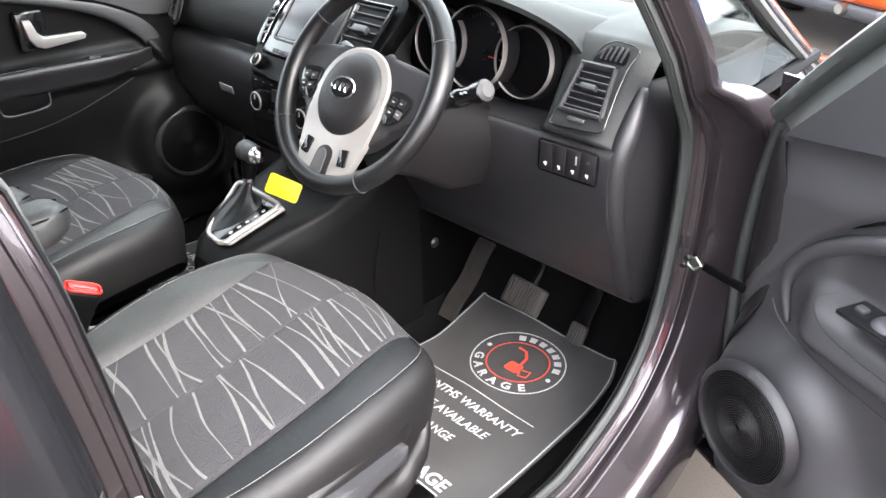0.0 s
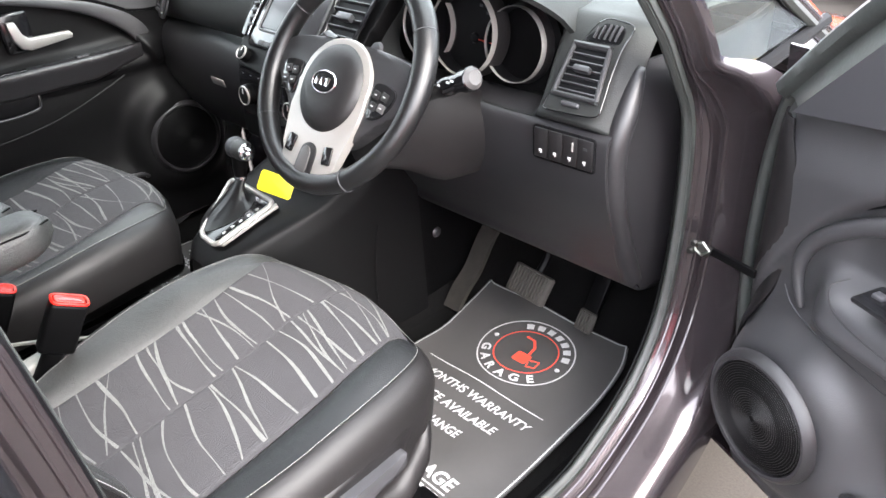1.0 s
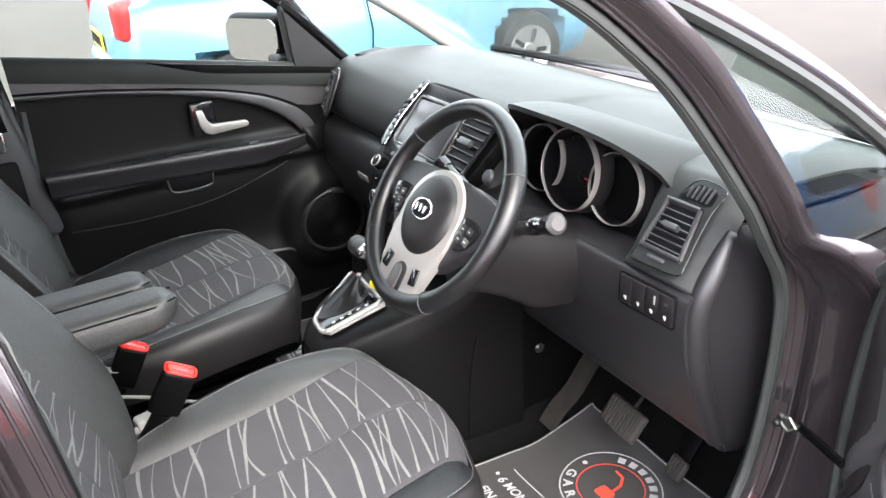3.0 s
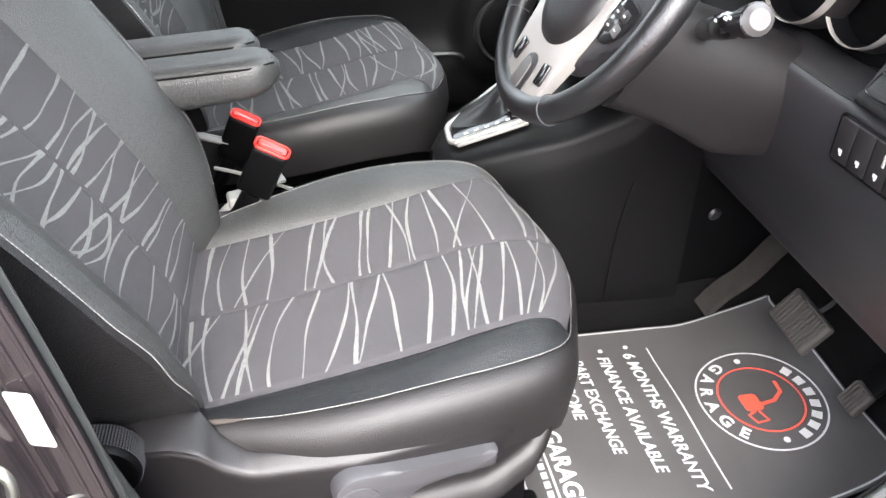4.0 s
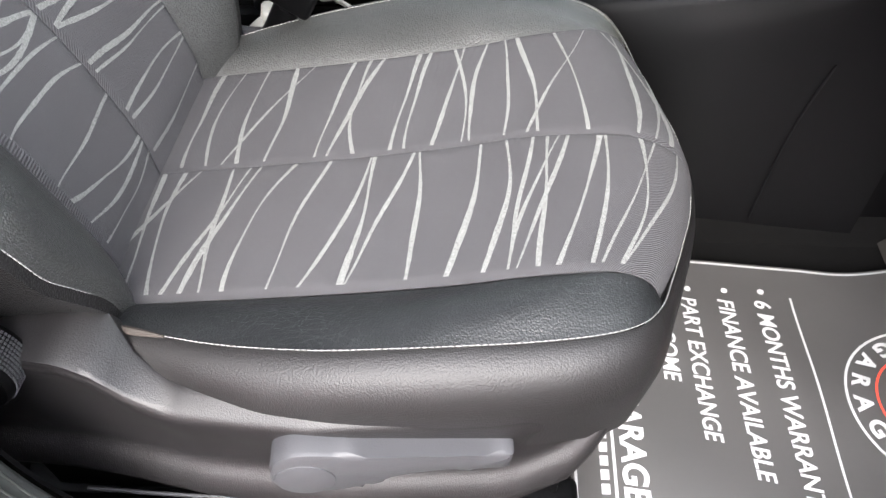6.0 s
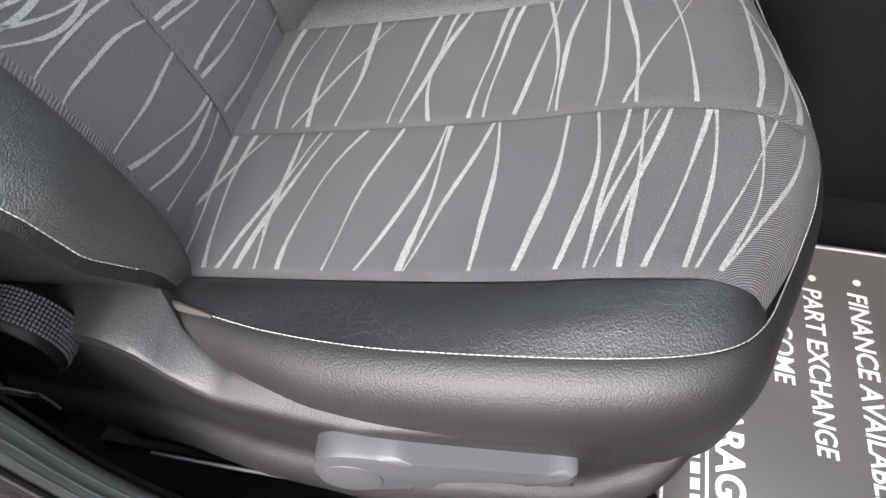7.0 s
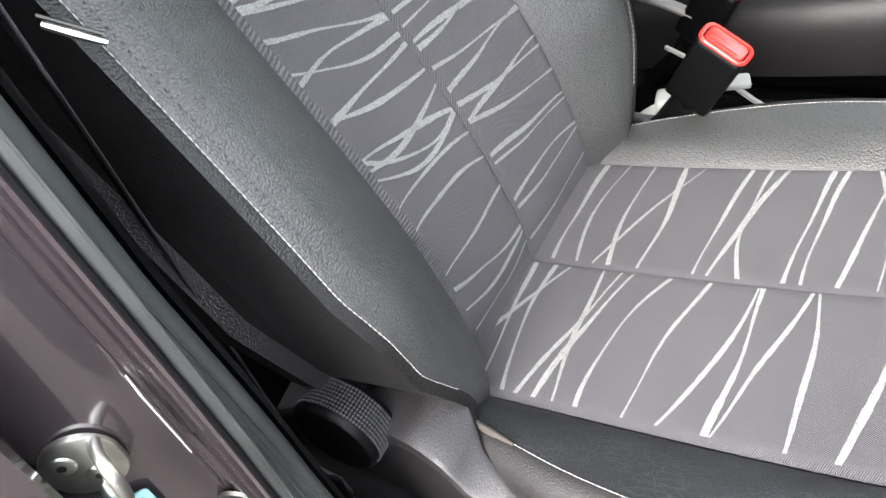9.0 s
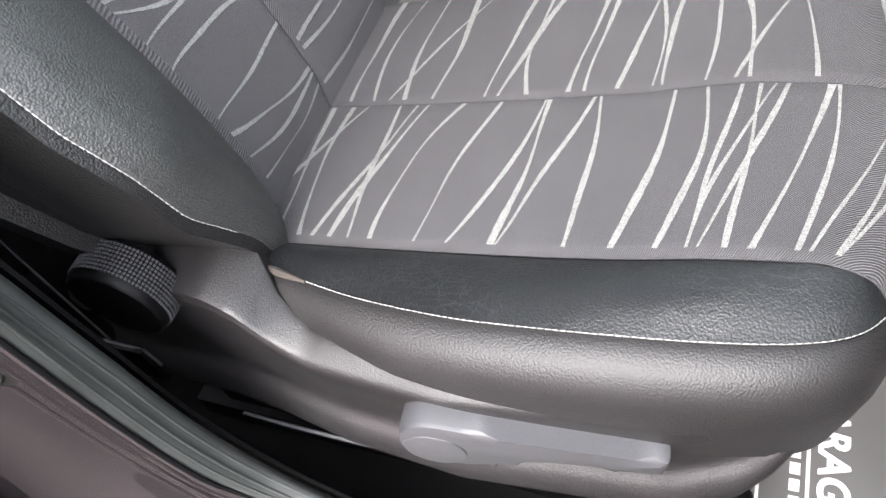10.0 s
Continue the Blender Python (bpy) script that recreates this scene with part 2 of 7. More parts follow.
def smooth_curve(pts, n, closed=False):
    """Catmull-Rom through control points, n samples."""
    P = [np.array(p, float) for p in pts]
    m = len(P)
    out = []
    spans = m if closed else m - 1
    for i in range(n):
        s = i / (n if closed else n - 1) * spans
        k = min(int(s), spans - 1)
        f = s - k
        if closed:
            a, b, c, d = P[(k - 1) % m], P[k % m], P[(k + 1) % m], P[(k + 2) % m]
        else:
            a, b, c, d = P[max(k - 1, 0)], P[k], P[k + 1], P[min(k + 2, m - 1)]
        out.append(0.5 * (2 * b + (c - a) * f + (2 * a - 5 * b + 4 * c - d) * f * f + (3 * b - a - 3 * c + d) * f ** 3))
    return out


def grid_mesh(rows, wrap_u=False, wrap_v=False, cap=False):
    """Quads over rows of points; wrap_u closes each row, wrap_v closes the stack, cap fills both end rows."""
    bm = bmesh.new()
    V = [[bm.verts.new(p) for p in r] for r in rows]
    n, m = len(V), len(V[0])
    for i in range(n if wrap_v else n - 1):
        for j in range(m if wrap_u else m - 1):
            q = (V[i][j], V[i][(j + 1) % m], V[(i + 1) % n][(j + 1) % m], V[(i + 1) % n][j])
            bm.faces.new(q)
    if cap:
        bm.faces.new(V[0][::-1])
        bm.faces.new(V[-1])
    return bm


def thick(bm, t):
    """Give a sheet its thickness: a second skin behind it and a closed rim."""
    bmesh.ops.recalc_face_normals(bm, faces=bm.faces[:])
    bm.normal_update()
    front, rim = bm.faces[:], [e for e in bm.edges if e.is_boundary]
    verts = bm.verts[:]
    back = {v: bm.verts.new(v.co - v.normal * t) for v in verts}
    for e in rim:
        a, b = e.verts
        bm.faces.new((a, b, back[b], back[a]))
    for f in front:
        bm.faces.new([back[v] for v in reversed(f.verts)])
    return bm


def tube(pts, r, n=8, closed=False, cap=True):
    P = [Vector(p) for p in pts]
    R = r if isinstance(r, (list, tuple)) else [r] * len(P)
    rows, side = [], None
    for i, p in enumerate(P):
        if closed:
            d = (P[(i + 1) % len(P)] - P[i - 1]).normalized()
        else:
            d = (P[min(i + 1, len(P) - 1)] - P[max(i - 1, 0)]).normalized()
        if side is None:
            side = d.orthogonal().normalized()
        side = (side - d * side.dot(d)).normalized()
        up = d.cross(side)
        rows.append([p + (side * math.cos(a) + up * math.sin(a)) * R[i] for a in np.linspace(0, 2 * math.pi, n, endpoint=False)])
    return grid_mesh(rows, wrap_u=True, wrap_v=closed, cap=cap and not closed)


def lathe(profile, n=32, m=Matrix.Identity(4), cap=True):
    """Revolve (r, h) about local z."""
    rows = [[(r * math.cos(a), r * math.sin(a), h) for a in np.linspace(0, 2 * math.pi, n, endpoint=False)] for r, h in profile]
    return moved(grid_mesh(rows, wrap_u=True, cap=cap), m)


def slab(outline, t, m, r=0.0):
    """A flat plate with an outline in local xy, thickness t along local z, edges eased by r."""
    bm = bmesh.new()
    f = bm.faces.new([bm.verts.new((x, y, 0)) for x, y in outline])
    ext = bmesh.ops.extrude_face_region(bm, geom=[f])
    top = [v for v in ext["geom"] if isinstance(v, bmesh.types.BMVert)]
    for v in top:
        v.co.z += t
    if r > 0:
        edges = [e for e in bm.edges if all(v in top for v in e.verts)]
        bmesh.ops.bevel(bm, geom=edges, offset=r, segments=2, affect="EDGES", profile=0.5)
    bm.transform(m)
    return bm


def rounded(w, h, r, n=5, cx=0.0, cy=0.0):
    out = []
    for qx, qy, a0 in ((1, 1, 0), (-1, 1, 90), (-1, -1, 180), (1, -1, 270)):
        for i in range(n):
            a = radians(a0 + 90 * i / (n - 1))
            out.append((cx + qx * (w / 2 - r) + r * math.cos(a), cy + qy * (h / 2 - r) + r * math.sin(a)))
    return out


def axes(o, ex, ey):
    """A frame at o with its x and y axes."""
    ex, ey = Vector(ex).normalized(), Vector(ey)
    ez = ex.cross(ey).normalized()
    ey = ez.cross(ex)
    return Matrix((( ex.x, ey.x, ez.x, o[0]), (ex.y, ey.y, ez.y, o[1]), (ex.z, ey.z, ez.z, o[2]), (0, 0, 0, 1)))


def lettering(text, size, m, shear=0.0, align="LEFT", bold=0.0):
    cu = bpy.data.curves.new("lettering", "FONT")
    cu.body, cu.size, cu.shear, cu.align_x, cu.extrude, cu.offset = text, size, shear, align, 0.0003, bold
    ob = new("lettering", cu)
    me = bpy.data.meshes.new_from_object(ob.evaluated_get(bpy.context.evaluated_depsgraph_get()))
    bpy.data.objects.remove(ob)
    bm = bmesh.new()
    bm.from_mesh(me)
    bpy.data.meshes.remove(me)
    bm.transform(m)
    return bm


def dashes(pts, length, gap, r, normal_off=0.0):
    """Short stitches along a curve."""
    P = [Vector(p) for p in pts]
    cum = [0.0]
    for a, b in zip(P, P[1:]):
        cum.append(cum[-1] + (b - a).length)

    def at(s):
        k = min(max(int(np.searchsorted(cum, s)) - 1, 0), len(P) - 2)
        f = (s - cum[k]) / max(cum[k + 1] - cum[k], 1e-9)
        return P[k].lerp(P[k + 1], f)
    rows, s = [], 0.0
    bm = bmesh.new()
    while s + length < cum[-1]:
        a, c = at(s), at(s + length)
        d = (c - a).normalized()
        x = d.orthogonal().normalized()
        y = d.cross(x)
        ring = []
        for p, k in ((a, 0.5), (a.lerp(c, 0.5), 1.15), (c, 0.5)):
            ring.append([bm.verts.new(p + (x * math.cos(t) + y * math.sin(t)) * r * k) for t in (0, 1.571, 3.142, 4.712)])
        for u, v in zip(ring, ring[1:]):
            for j in range(4):
                bm.faces.new((u[j], u[(j + 1) % 4], v[(j + 1) % 4], v[j]))
        s += length + gap
    return bm


def lerp_table(x, xs, ys):
    return float(np.interp(x, xs, ys))

# ---- the car's own shell ----
CX = -0.366  # the car's centre line
CC = -0.345  # the console between the seats


def side_x(z, y=0.0):
    """The door opening's plane: further out towards the front, leaning in above the belt line."""
    return 0.320 + 0.035 * min(1.0, max(0.0, (y - 0.10) / 0.5)) - 0.16 * max(0.0, z - 1.05)


OPENING = smooth_curve([(-0.052, 1.28), (-0.030, 1.14), (-0.011, 0.95), (-0.001, 0.80), (0.004, 0.66), (0.022, 0.56), (0.075, 0.475),
                        (0.17, 0.415), (0.31, 0.390), (0.45, 0.385), (0.57, 0.392), (0.67, 0.425), (0.76, 0.48), (0.822, 0.57),
                        (0.848, 0.69), (0.852, 0.83), (0.838, 0.92), (0.795, 0.99), (0.695, 1.13), (0.600, 1.238), (0.46, 1.335),
                        (0.25, 1.365), (0.05, 1.36), (-0.03, 1.335)], 150, closed=True)


def ring_rows(section, mirror=False, pillar=None):
    """Sweep a section (outward offset, sideways offset) round the door opening."""
    rows, n = [], len(OPENING)
    for i, p in enumerate(OPENING):
        d = OPENING[(i + 1) % n] - OPENING[i - 1]
        d = d / np.linalg.norm(d)
        out = np.array((-d[1], d[0]))
        c = p - np.array((0.42, 0.8))
        if out @ c < 0:
            out = -out
        y, z = p
        narrow = 0.26 if (z > 0.98 and y > 0.5) else (0.6 if z > 1.2 else 1.0)
        if 0.88 < z <= 0.98 and y > 0.5:
            narrow = 0.26 + 0.74 * (0.98 - z) / 0.10
        row = []
        near = max(0.0, min(1.0, (0.09 - y) / 0.06)) * max(0.0, min(1.0, (1.2 - z) / 0.15))
        for j, (o, dx) in enumerate(section):
            if pillar is not None:
                o, dx = o + (pillar[j][0] - o) * near, dx + (pillar[j][1] - dx) * near
                if o < 0.06:  # above the waist the inboard side of the seal falls away to the back
                    o += lerp_table(z, [0.66, 0.75, 0.80, 0.88, 1.0], [0.0, 0.010, 0.018, 0.034, 0.037]) * min(1.0, max(0.0, (0.09 - y) / 0.06)) * (1 - o / 0.06) * min(1.0, max(0.0, (0.016 - dx) / 0.010))
            q = p + out * o * (narrow if o > 0.02 else 1)
            x = side_x(z, y) + (dx if dx < 0.012 else 0.012 + (dx - 0.012) * min(1.0, narrow * 1.1))
            row.append((2 * CX - x if mirror else x, q[0], q[1]))
        rows.append(row)
    return rows


JAMB = smooth_curve([(0.004, -0.010), (0.004, 0.003), (0.012, 0.012), (0.018, 0.020), (0.022, 0.024), (0.030, 0.027), (0.040, 0.031), (0.050, 0.042),
                     (0.060, 0.054), (0.075, 0.072), (0.085, 0.090), (0.10, 0.102), (0.13, 0.106), (0.16, 0.106)], 48)
# on the centre pillar the flange stands further out, behind a wide rubber band
JAMB_PILLAR = smooth_curve([(0.003, 0.000), (0.001, 0.022), (0.001, 0.026), (0.007, 0.0285), (0.018, 0.0295), (0.030, 0.0305), (0.033, 0.028), (0.040, 0.030),
                            (0.046, 0.042), (0.054, 0.052), (0.068, 0.068), (0.085, 0.090), (0.11, 0.104), (0.16, 0.106)], 48)
INNER = smooth_curve([(0.004, -0.012), (0.02, -0.016), (0.06, -0.020), (0.10, -0.024)], 10)
BAND = smooth_curve([(0.006, -0.008), (-0.004, -0.007), (-0.011, -0.002), (-0.010, 0.004), (-0.006, 0.008), (-0.005, 0.010), (0.003, 0.010)], 16)
BAND_PILLAR = smooth_curve([(0.010, -0.010), (0.002, -0.008), (-0.005, -0.002), (-0.003, 0.006), (-0.004, 0.013), (-0.001, 0.0215), (0.004, 0.0225)], 16)
body = thing("car_body", (CX, 0.4, 0), "dark plum-grey metallic small car with its driver door open", "car")
part("door_jamb", thick(grid_mesh(ring_rows(JAMB, pillar=JAMB_PILLAR), wrap_v=True), 0.002), paint, body, "dark plum-grey painted door jamb and sill", smooth=50)
part("pillar_trim", thick(grid_mesh(ring_rows(INNER, pillar=INNER), wrap_v=True), 0.003), plastic_dark, body, "black inner sill and pillar trim", smooth=50)
# the bulb seal: a soft hollow bead with a lip
part("door_seal", thick(grid_mesh(ring_rows(BAND, pillar=BAND_PILLAR), wrap_v=True), 0.002), rubber, body, "black ribbed rubber door seal", smooth=60)
for o, dx, o2, dx2 in ((-0.0105, 0.001, -0.0045, 0.002), (-0.0075, 0.0065, -0.0040, 0.0100), (-0.0055, 0.0090, -0.0030, 0.0165)):
    part("seal_rib", tube([r[0] for r in ring_rows([(o, dx)], pillar=[(o2, dx2)])], 0.0011, 6, closed=True), rubber, body)
part("jamb_seam", tube([r[0] for r in ring_rows([(0.0045, 0.006)], pillar=[(0.000, 0.0245)])], 0.0020, 6, closed=True), dial_face, body)
for o, dx, o2, dx2 in ((0.013, 0.0135, 0.006, 0.0285), (0.0225, 0.0255, 0.016, 0.0300), (0.044, 0.036, 0.041, 0.0305)):
    part("jamb_flange", tube([r[0] for r in ring_rows([(o, dx)], pillar=[(o2, dx2)])], 0.0018, 6, closed=True), paint, body)

# rear door skin, closed, behind the opening
def rear_skin_x(z):
    return 0.45 - 0.05 * abs(z - 0.62) ** 1.6 - 0.16 * max(0, z - 0.95)


rows = []
for z in np.linspace(0.16, 0.93, 26):
    rows.append([(rear_skin_x(z) + 0.010 * math.exp(-((z - 0.74) / 0.03) ** 2) - 0.030 * max(0.0, (y + 0.075) / 0.025) ** 2, y, z) for y in np.concatenate([np.linspace(-1.7, -0.10, 26), np.linspace(-0.09, -0.05, 5)])])
part("rear_door_skin", thick(grid_mesh(rows), 0.012), paint, body, "dark plum-grey rear door skin")
rows = [[(rear_skin_x(z) - 0.002 - 0.022 * max(0.0, (y + 0.075) / 0.025) ** 2, y - 0.05 * (z - 0.93), z) for y in np.concatenate([np.linspace(-0.22, -0.10, 8), np.linspace(-0.09, -0.05, 5)])] for z in np.linspace(0.938, 1.34, 10)]
part("pillar_cover", thick(grid_mesh(rows), 0.005), gloss_black, body, "gloss black outer pillar cover")
rows = [[(rear_skin_x(z) - 0.006, y - 0.05 * (z - 0.93), z) for y in np.linspace(-1.5, -0.228, 8)] for z in np.linspace(0.94, 1.34, 8)]
part("rear_window", thick(grid_mesh(rows), 0.005), rear_glass, body, "tinted rear door window")
belt = [(rear_skin_x(0.934) + 0.002, y, 0.934) for y in np.linspace(-1.5, -0.075, 12)]
part("belt_strip", tube(belt, 0.006, 8), rubber, body)

# outer skin: front wing, bonnet, roof, other side
def wing(sign):
    rows = []
    for y in np.linspace(0.98, 2.1, 26):
        prof = smooth_curve([(0.455, 0.20), (0.468, 0.5), (0.452, 0.78), (0.41, 0.825 - 0.10 * (y - 1) ** 2), (0.34, 0.865 - 0.12 * (y - 1) ** 2)], 14)
        rows.append([((CX + sign * (x - CX - 0.14 * max(0, y - 1.5) ** 2)), y, z) for x, z in prof])
    return thick(grid_mesh(rows), 0.006)


part("front_wing", wing(1), paint, body)
part("front_wing", wing(-1), paint, body)
rows = [[(x, y, 0.865 - 0.12 * (y - 1) ** 2 + 0.03 * (1 - ((x - CX) / 0.69) ** 2)) for x in np.linspace(CX - 0.69, CX + 0.69, 16)] for y in np.linspace(1.28, 2.15, 14)]
part("bonnet", thick(grid_mesh(rows), 0.01), paint, body)
rows = [[(x, 1.22 + 0.06 * (1 - ((x - CX) / 0.69) ** 2) + dy, 0.925 + dz) for x in np.linspace(CX - 0.69, CX + 0.69, 14)] for dy, dz in ((0, 0.012), (0.05, 0.006), (0.08, -0.01))]
part("scuttle", thick(grid_mesh(rows), 0.006), plastic_dark, body, "black scuttle panel below the windscreen")
rows = [[(x, y, 1.405 + 0.03 * (1 - ((x - CX) / 0.66) ** 2) - 0.10 * max(0, (y - 0.15)) ** 2) for x in np.linspace(CX - 0.63, CX + 0.63, 14)] for y in np.linspace(-1.9, 0.55, 14)]
part("roof", thick(grid_mesh(rows), 0.006), paint, body)
rows = [[(x, y, 1.388 + 0.02 * (1 - ((x - CX) / 0.66) ** 2) - 0.10 * max(0, (y - 0.15)) ** 2) for x in np.linspace(CX - 0.62, CX + 0.62, 14)] for y in np.linspace(-1.9, 0.54, 14)]
part("headliner", thick(grid_mesh(rows), 0.008), headliner, body, "pale grey roof lining")
# windscreen with its two pillars on each side, and the small fixed quarter windows
def screen_point(s, x):
    y = 1.27 - 0.73 * s + 0.05 * (1 - ((x - CX) / 0.6) ** 2)
    return (x, y, 0.985 + 0.395 * s + 0.05 * s * (1 - s))


part("windscreen", thick(grid_mesh([[screen_point(s, x) for x in np.linspace(CX - 0.62 + 0.03 * s, CX + 0.62 - 0.03 * s, 12)] for s in np.linspace(0, 1, 10)]), 0.005), glass, body, "clear windscreen").visible_shadow = False
part("screen_edge", tube([Vector(screen_point(0.02, x)) + Vector((0, -0.004, 0.006)) for x in np.linspace(CX - 0.60, CX + 0.60, 24)], 0.010, 8), plastic_dark, body, "black edge below the windscreen")
for sg in (1, -1):
    def M(x):
        return CX + sg * (x - CX)
    front = smooth_curve([(M(0.345), 1.34, 0.90), (M(0.325), 1.15, 1.02), (M(0.30), 0.93, 1.165), (M(0.275), 0.70, 1.285), (M(0.255), 0.50, 1.37)], 24)
    part("windscreen_pillar", tube(front, [0.020 + 0.004 * i / 23 for i in range(24)], 10), pillar_trim if sg < 0 else paint, body, "slim windscreen pillar")
    part("pillar_rubber", tube([(p[0] + sg * 0.016, p[1] - 0.010, p[2] - 0.008) for p in front], 0.009, 6), rubber, body)
    q = [(M(0.352 - 0.3 * (z - 0.955)), y, z) for y, z in ((1.27, 0.955), (1.08, 1.055), (0.80, 1.215), (0.72, 1.14), (0.86, 0.985), (0.95, 0.94))]
    bm = bmesh.new()
    bm.faces.new([bm.verts.new(p) for p in q])
    part("quarter_window", thick(bm, 0.004), glass, body, "small fixed quarter window").visible_shadow = False
    part("quarter_base", tube(smooth_curve([(M(0.352), 1.30, 0.94), (M(0.352), 1.1, 0.925), (M(0.345), 0.93, 0.91)], 10), 0.013, 8), plastic_dark, body)

# far side of the opening (passenger side): pillars in pale trim, and the rest of the cabin wall
part("door_jamb", thick(grid_mesh(ring_rows(JAMB, True), wrap_v=True), 0.002), paint, body)
part("pillar_trim", thick(grid_mesh(ring_rows(INNER, True), wrap_v=True), 0.003), plastic_grey, body, "grey pillar trim")
part("door_seal", tube([r[0] for r in ring_rows([(0.0, 0.0)], True)], 0.011, 8, closed=True), rubber, body)
part("belt_pillar", box((0.05, 0.13, 0.66), (-1.04, -0.085, 1.02), (9, 0, 0), 0.02, 3), door_plastic, body, "dark grey centre pillar trim")
part("belt_pillar_foot", box((0.06, 0.16, 0.50), (-1.04, -0.10, 0.66), (0, 0, 0), 0.02, 3), plastic_dark, body)
part("belt_pillar_foot", box((0.05, 0.16, 1.0), (0.312, -0.185, 0.86), (4, 0, 0), 0.018, 3), plastic_dark, body, "black centre pillar trim")
part("rear_side", box((0.05, 1.6, 0.72), (-1.09, -0.95, 0.66), (0, 0, 0), 0.02), plastic_dark, body)
part("rear_side", box((0.05, 1.5, 0.70), (0.36, -0.96, 0.62), (0, 0, 0), 0.02), plastic_dark, body)
part("rear_window", box((0.006, 1.1, 0.32), (-1.10, -0.85, 1.17), (0, -6, 0), 0.001), glass, body).visible_shadow = False
part("tailgate", box((1.36, 0.08, 0.66), (CX, -1.85, 0.66), (0, 0, 0), 0.02), plastic_dark, body)
part("rear_screen", box((1.2, 0.006, 0.40), (CX, -1.86, 1.2), (-14, 0, 0), 0.001), glass, body).visible_shadow = False
part("undertray", box((1.5, 3.6, 0.03), (CX, 0.1, 0.20), (0, 0, 0), 0.004), plastic_dark, body)
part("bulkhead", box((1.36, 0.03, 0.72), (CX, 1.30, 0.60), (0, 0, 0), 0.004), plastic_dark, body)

# carpeted floor: flat, rising at the toe board, with the tunnel
rows = []
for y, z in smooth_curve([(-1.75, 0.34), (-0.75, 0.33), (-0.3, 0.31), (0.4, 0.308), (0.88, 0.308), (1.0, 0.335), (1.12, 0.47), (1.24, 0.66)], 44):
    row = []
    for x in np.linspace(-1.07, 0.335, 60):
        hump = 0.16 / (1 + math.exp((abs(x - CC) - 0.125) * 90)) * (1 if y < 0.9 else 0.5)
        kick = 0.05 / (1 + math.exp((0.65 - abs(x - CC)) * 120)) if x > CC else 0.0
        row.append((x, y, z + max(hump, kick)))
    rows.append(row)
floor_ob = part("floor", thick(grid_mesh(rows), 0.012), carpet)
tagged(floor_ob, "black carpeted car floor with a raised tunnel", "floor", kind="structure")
part("kick_panel", thick(grid_mesh([[(0.335 - 0.06 * max(0, (y - 0.75)) * (z < 0.9), y, z) for y in np.linspace(0.90, 1.2, 8)] for z in np.linspace(0.30, 0.80, 8)]), 0.006), plastic_dark, body)
foot_rows = [[(x, 0.86 + 0.14 * s, 0.318 + 0.145 * s + 0.006 * math.sin(9 * s)) for x in np.linspace(-0.188, -0.143, 4)] for s in np.linspace(0, 1, 10)]
footrest = part("foot_rest", thick(grid_mesh(foot_rows), 0.012), dusty_plastic)
tagged(footrest, "scuffed dusty black foot rest beside the pedals", "foot rest")

# ---- the seats ----
ZC_Y, ZC_Z = [-0.12, 0.0, 0.11, 0.213, 0.288, 0.355, 0.42, 0.45, 0.477], [0.583, 0.600, 0.615, 0.631, 0.645, 0.660, 0.664, 0.658, 0.642]
CUSHION_LINE = smooth_curve(list(zip(ZC_Y, ZC_Z)) + [(0.493, 0.620), (0.501, 0.585), (0.501, 0.545), (0.496, 0.51), (0.487, 0.475)], 72)
XS = [0, 0.08, 0.14, 0.1585, 0.163, 0.168, 0.188, 0.212, 0.228, 0.2305, 0.24, 0.252, 0.262, 0.267, 0.266, 0.258]
DZ = [0, 0.001, 0.0035, 0.0045, 0.001, 0.006, 0.0185, 0.0255, 0.0215, 0.0185, 0.015, 0.008, -0.004, -0.02, -0.05, -0.10]


def cushion(x, k):
    """The cushion's surface: x across (plan width before the sides are drawn in), k along its centre line."""
    i = min(int(k), len(CUSHION_LINE) - 2)
    y, z = CUSHION_LINE[i] + (CUSHION_LINE[i + 1] - CUSHION_LINE[i]) * (k - i)
    a = abs(x)
    past = max(0.0, (0.655 - z) / 0.18) if y > 0.45 else 0.0
    w = lerp_table(y, [0.0, 0.07, 0.2], [0.42, 0.62, 1.0])
    h = lerp_table(y, [0.0, 0.1, 0.3, 0.40, 0.47], [0.85, 1.0, 1.0, 0.75, 0.15])
    dz = float(np.interp(a, XS, DZ))
    if dz > 0:
        dz *= h
    else:
        dz *= max(0.0, 1 - past * 1.3)
    ax = a if a < 0.163 else 0.163 + (a - 0.163) * w
    if x < 0:  # the cloth is narrower towards the tunnel
        ax *= 0.93
    near = max(0.0, min(1.0, (y - 0.30) / 0.19)) ** 1.5
    y2 = y - near * 0.050 * (min(ax, 0.20) / 0.163) ** 1.6
    dz += near ** 2 * 0.024 * (min(ax, 0.18) / 0.163) ** 2
    if a < 0.004:
        dz -= 0.002
    return Vector((math.copysign(ax, x), y2 * (1.033 if y2 > 0 else 1.0), z + dz))


BACK_LINE = smooth_curve([(0.010, 0.575), (0.006, 0.61), (0.002, 0.65), (-0.022, 0.73), (-0.06, 0.815), (-0.112, 0.915), (-0.185, 1.05), (-0.238, 1.15),
                          (-0.258, 1.185), (-0.29, 1.20), (-0.33, 1.19)], 72)
BXS = [0, 0.08, 0.125, 0.1395, 0.144, 0.149, 0.17, 0.20, 0.225, 0.243, 0.246, 0.257, 0.266, 0.268, 0.262, 0.245]
BF = [0, 0.002, 0.006, 0.008, 0.004, 0.010, 0.030, 0.052, 0.063, 0.0595, 0.0565, 0.049, 0.030, 0.005, -0.025, -0.055]


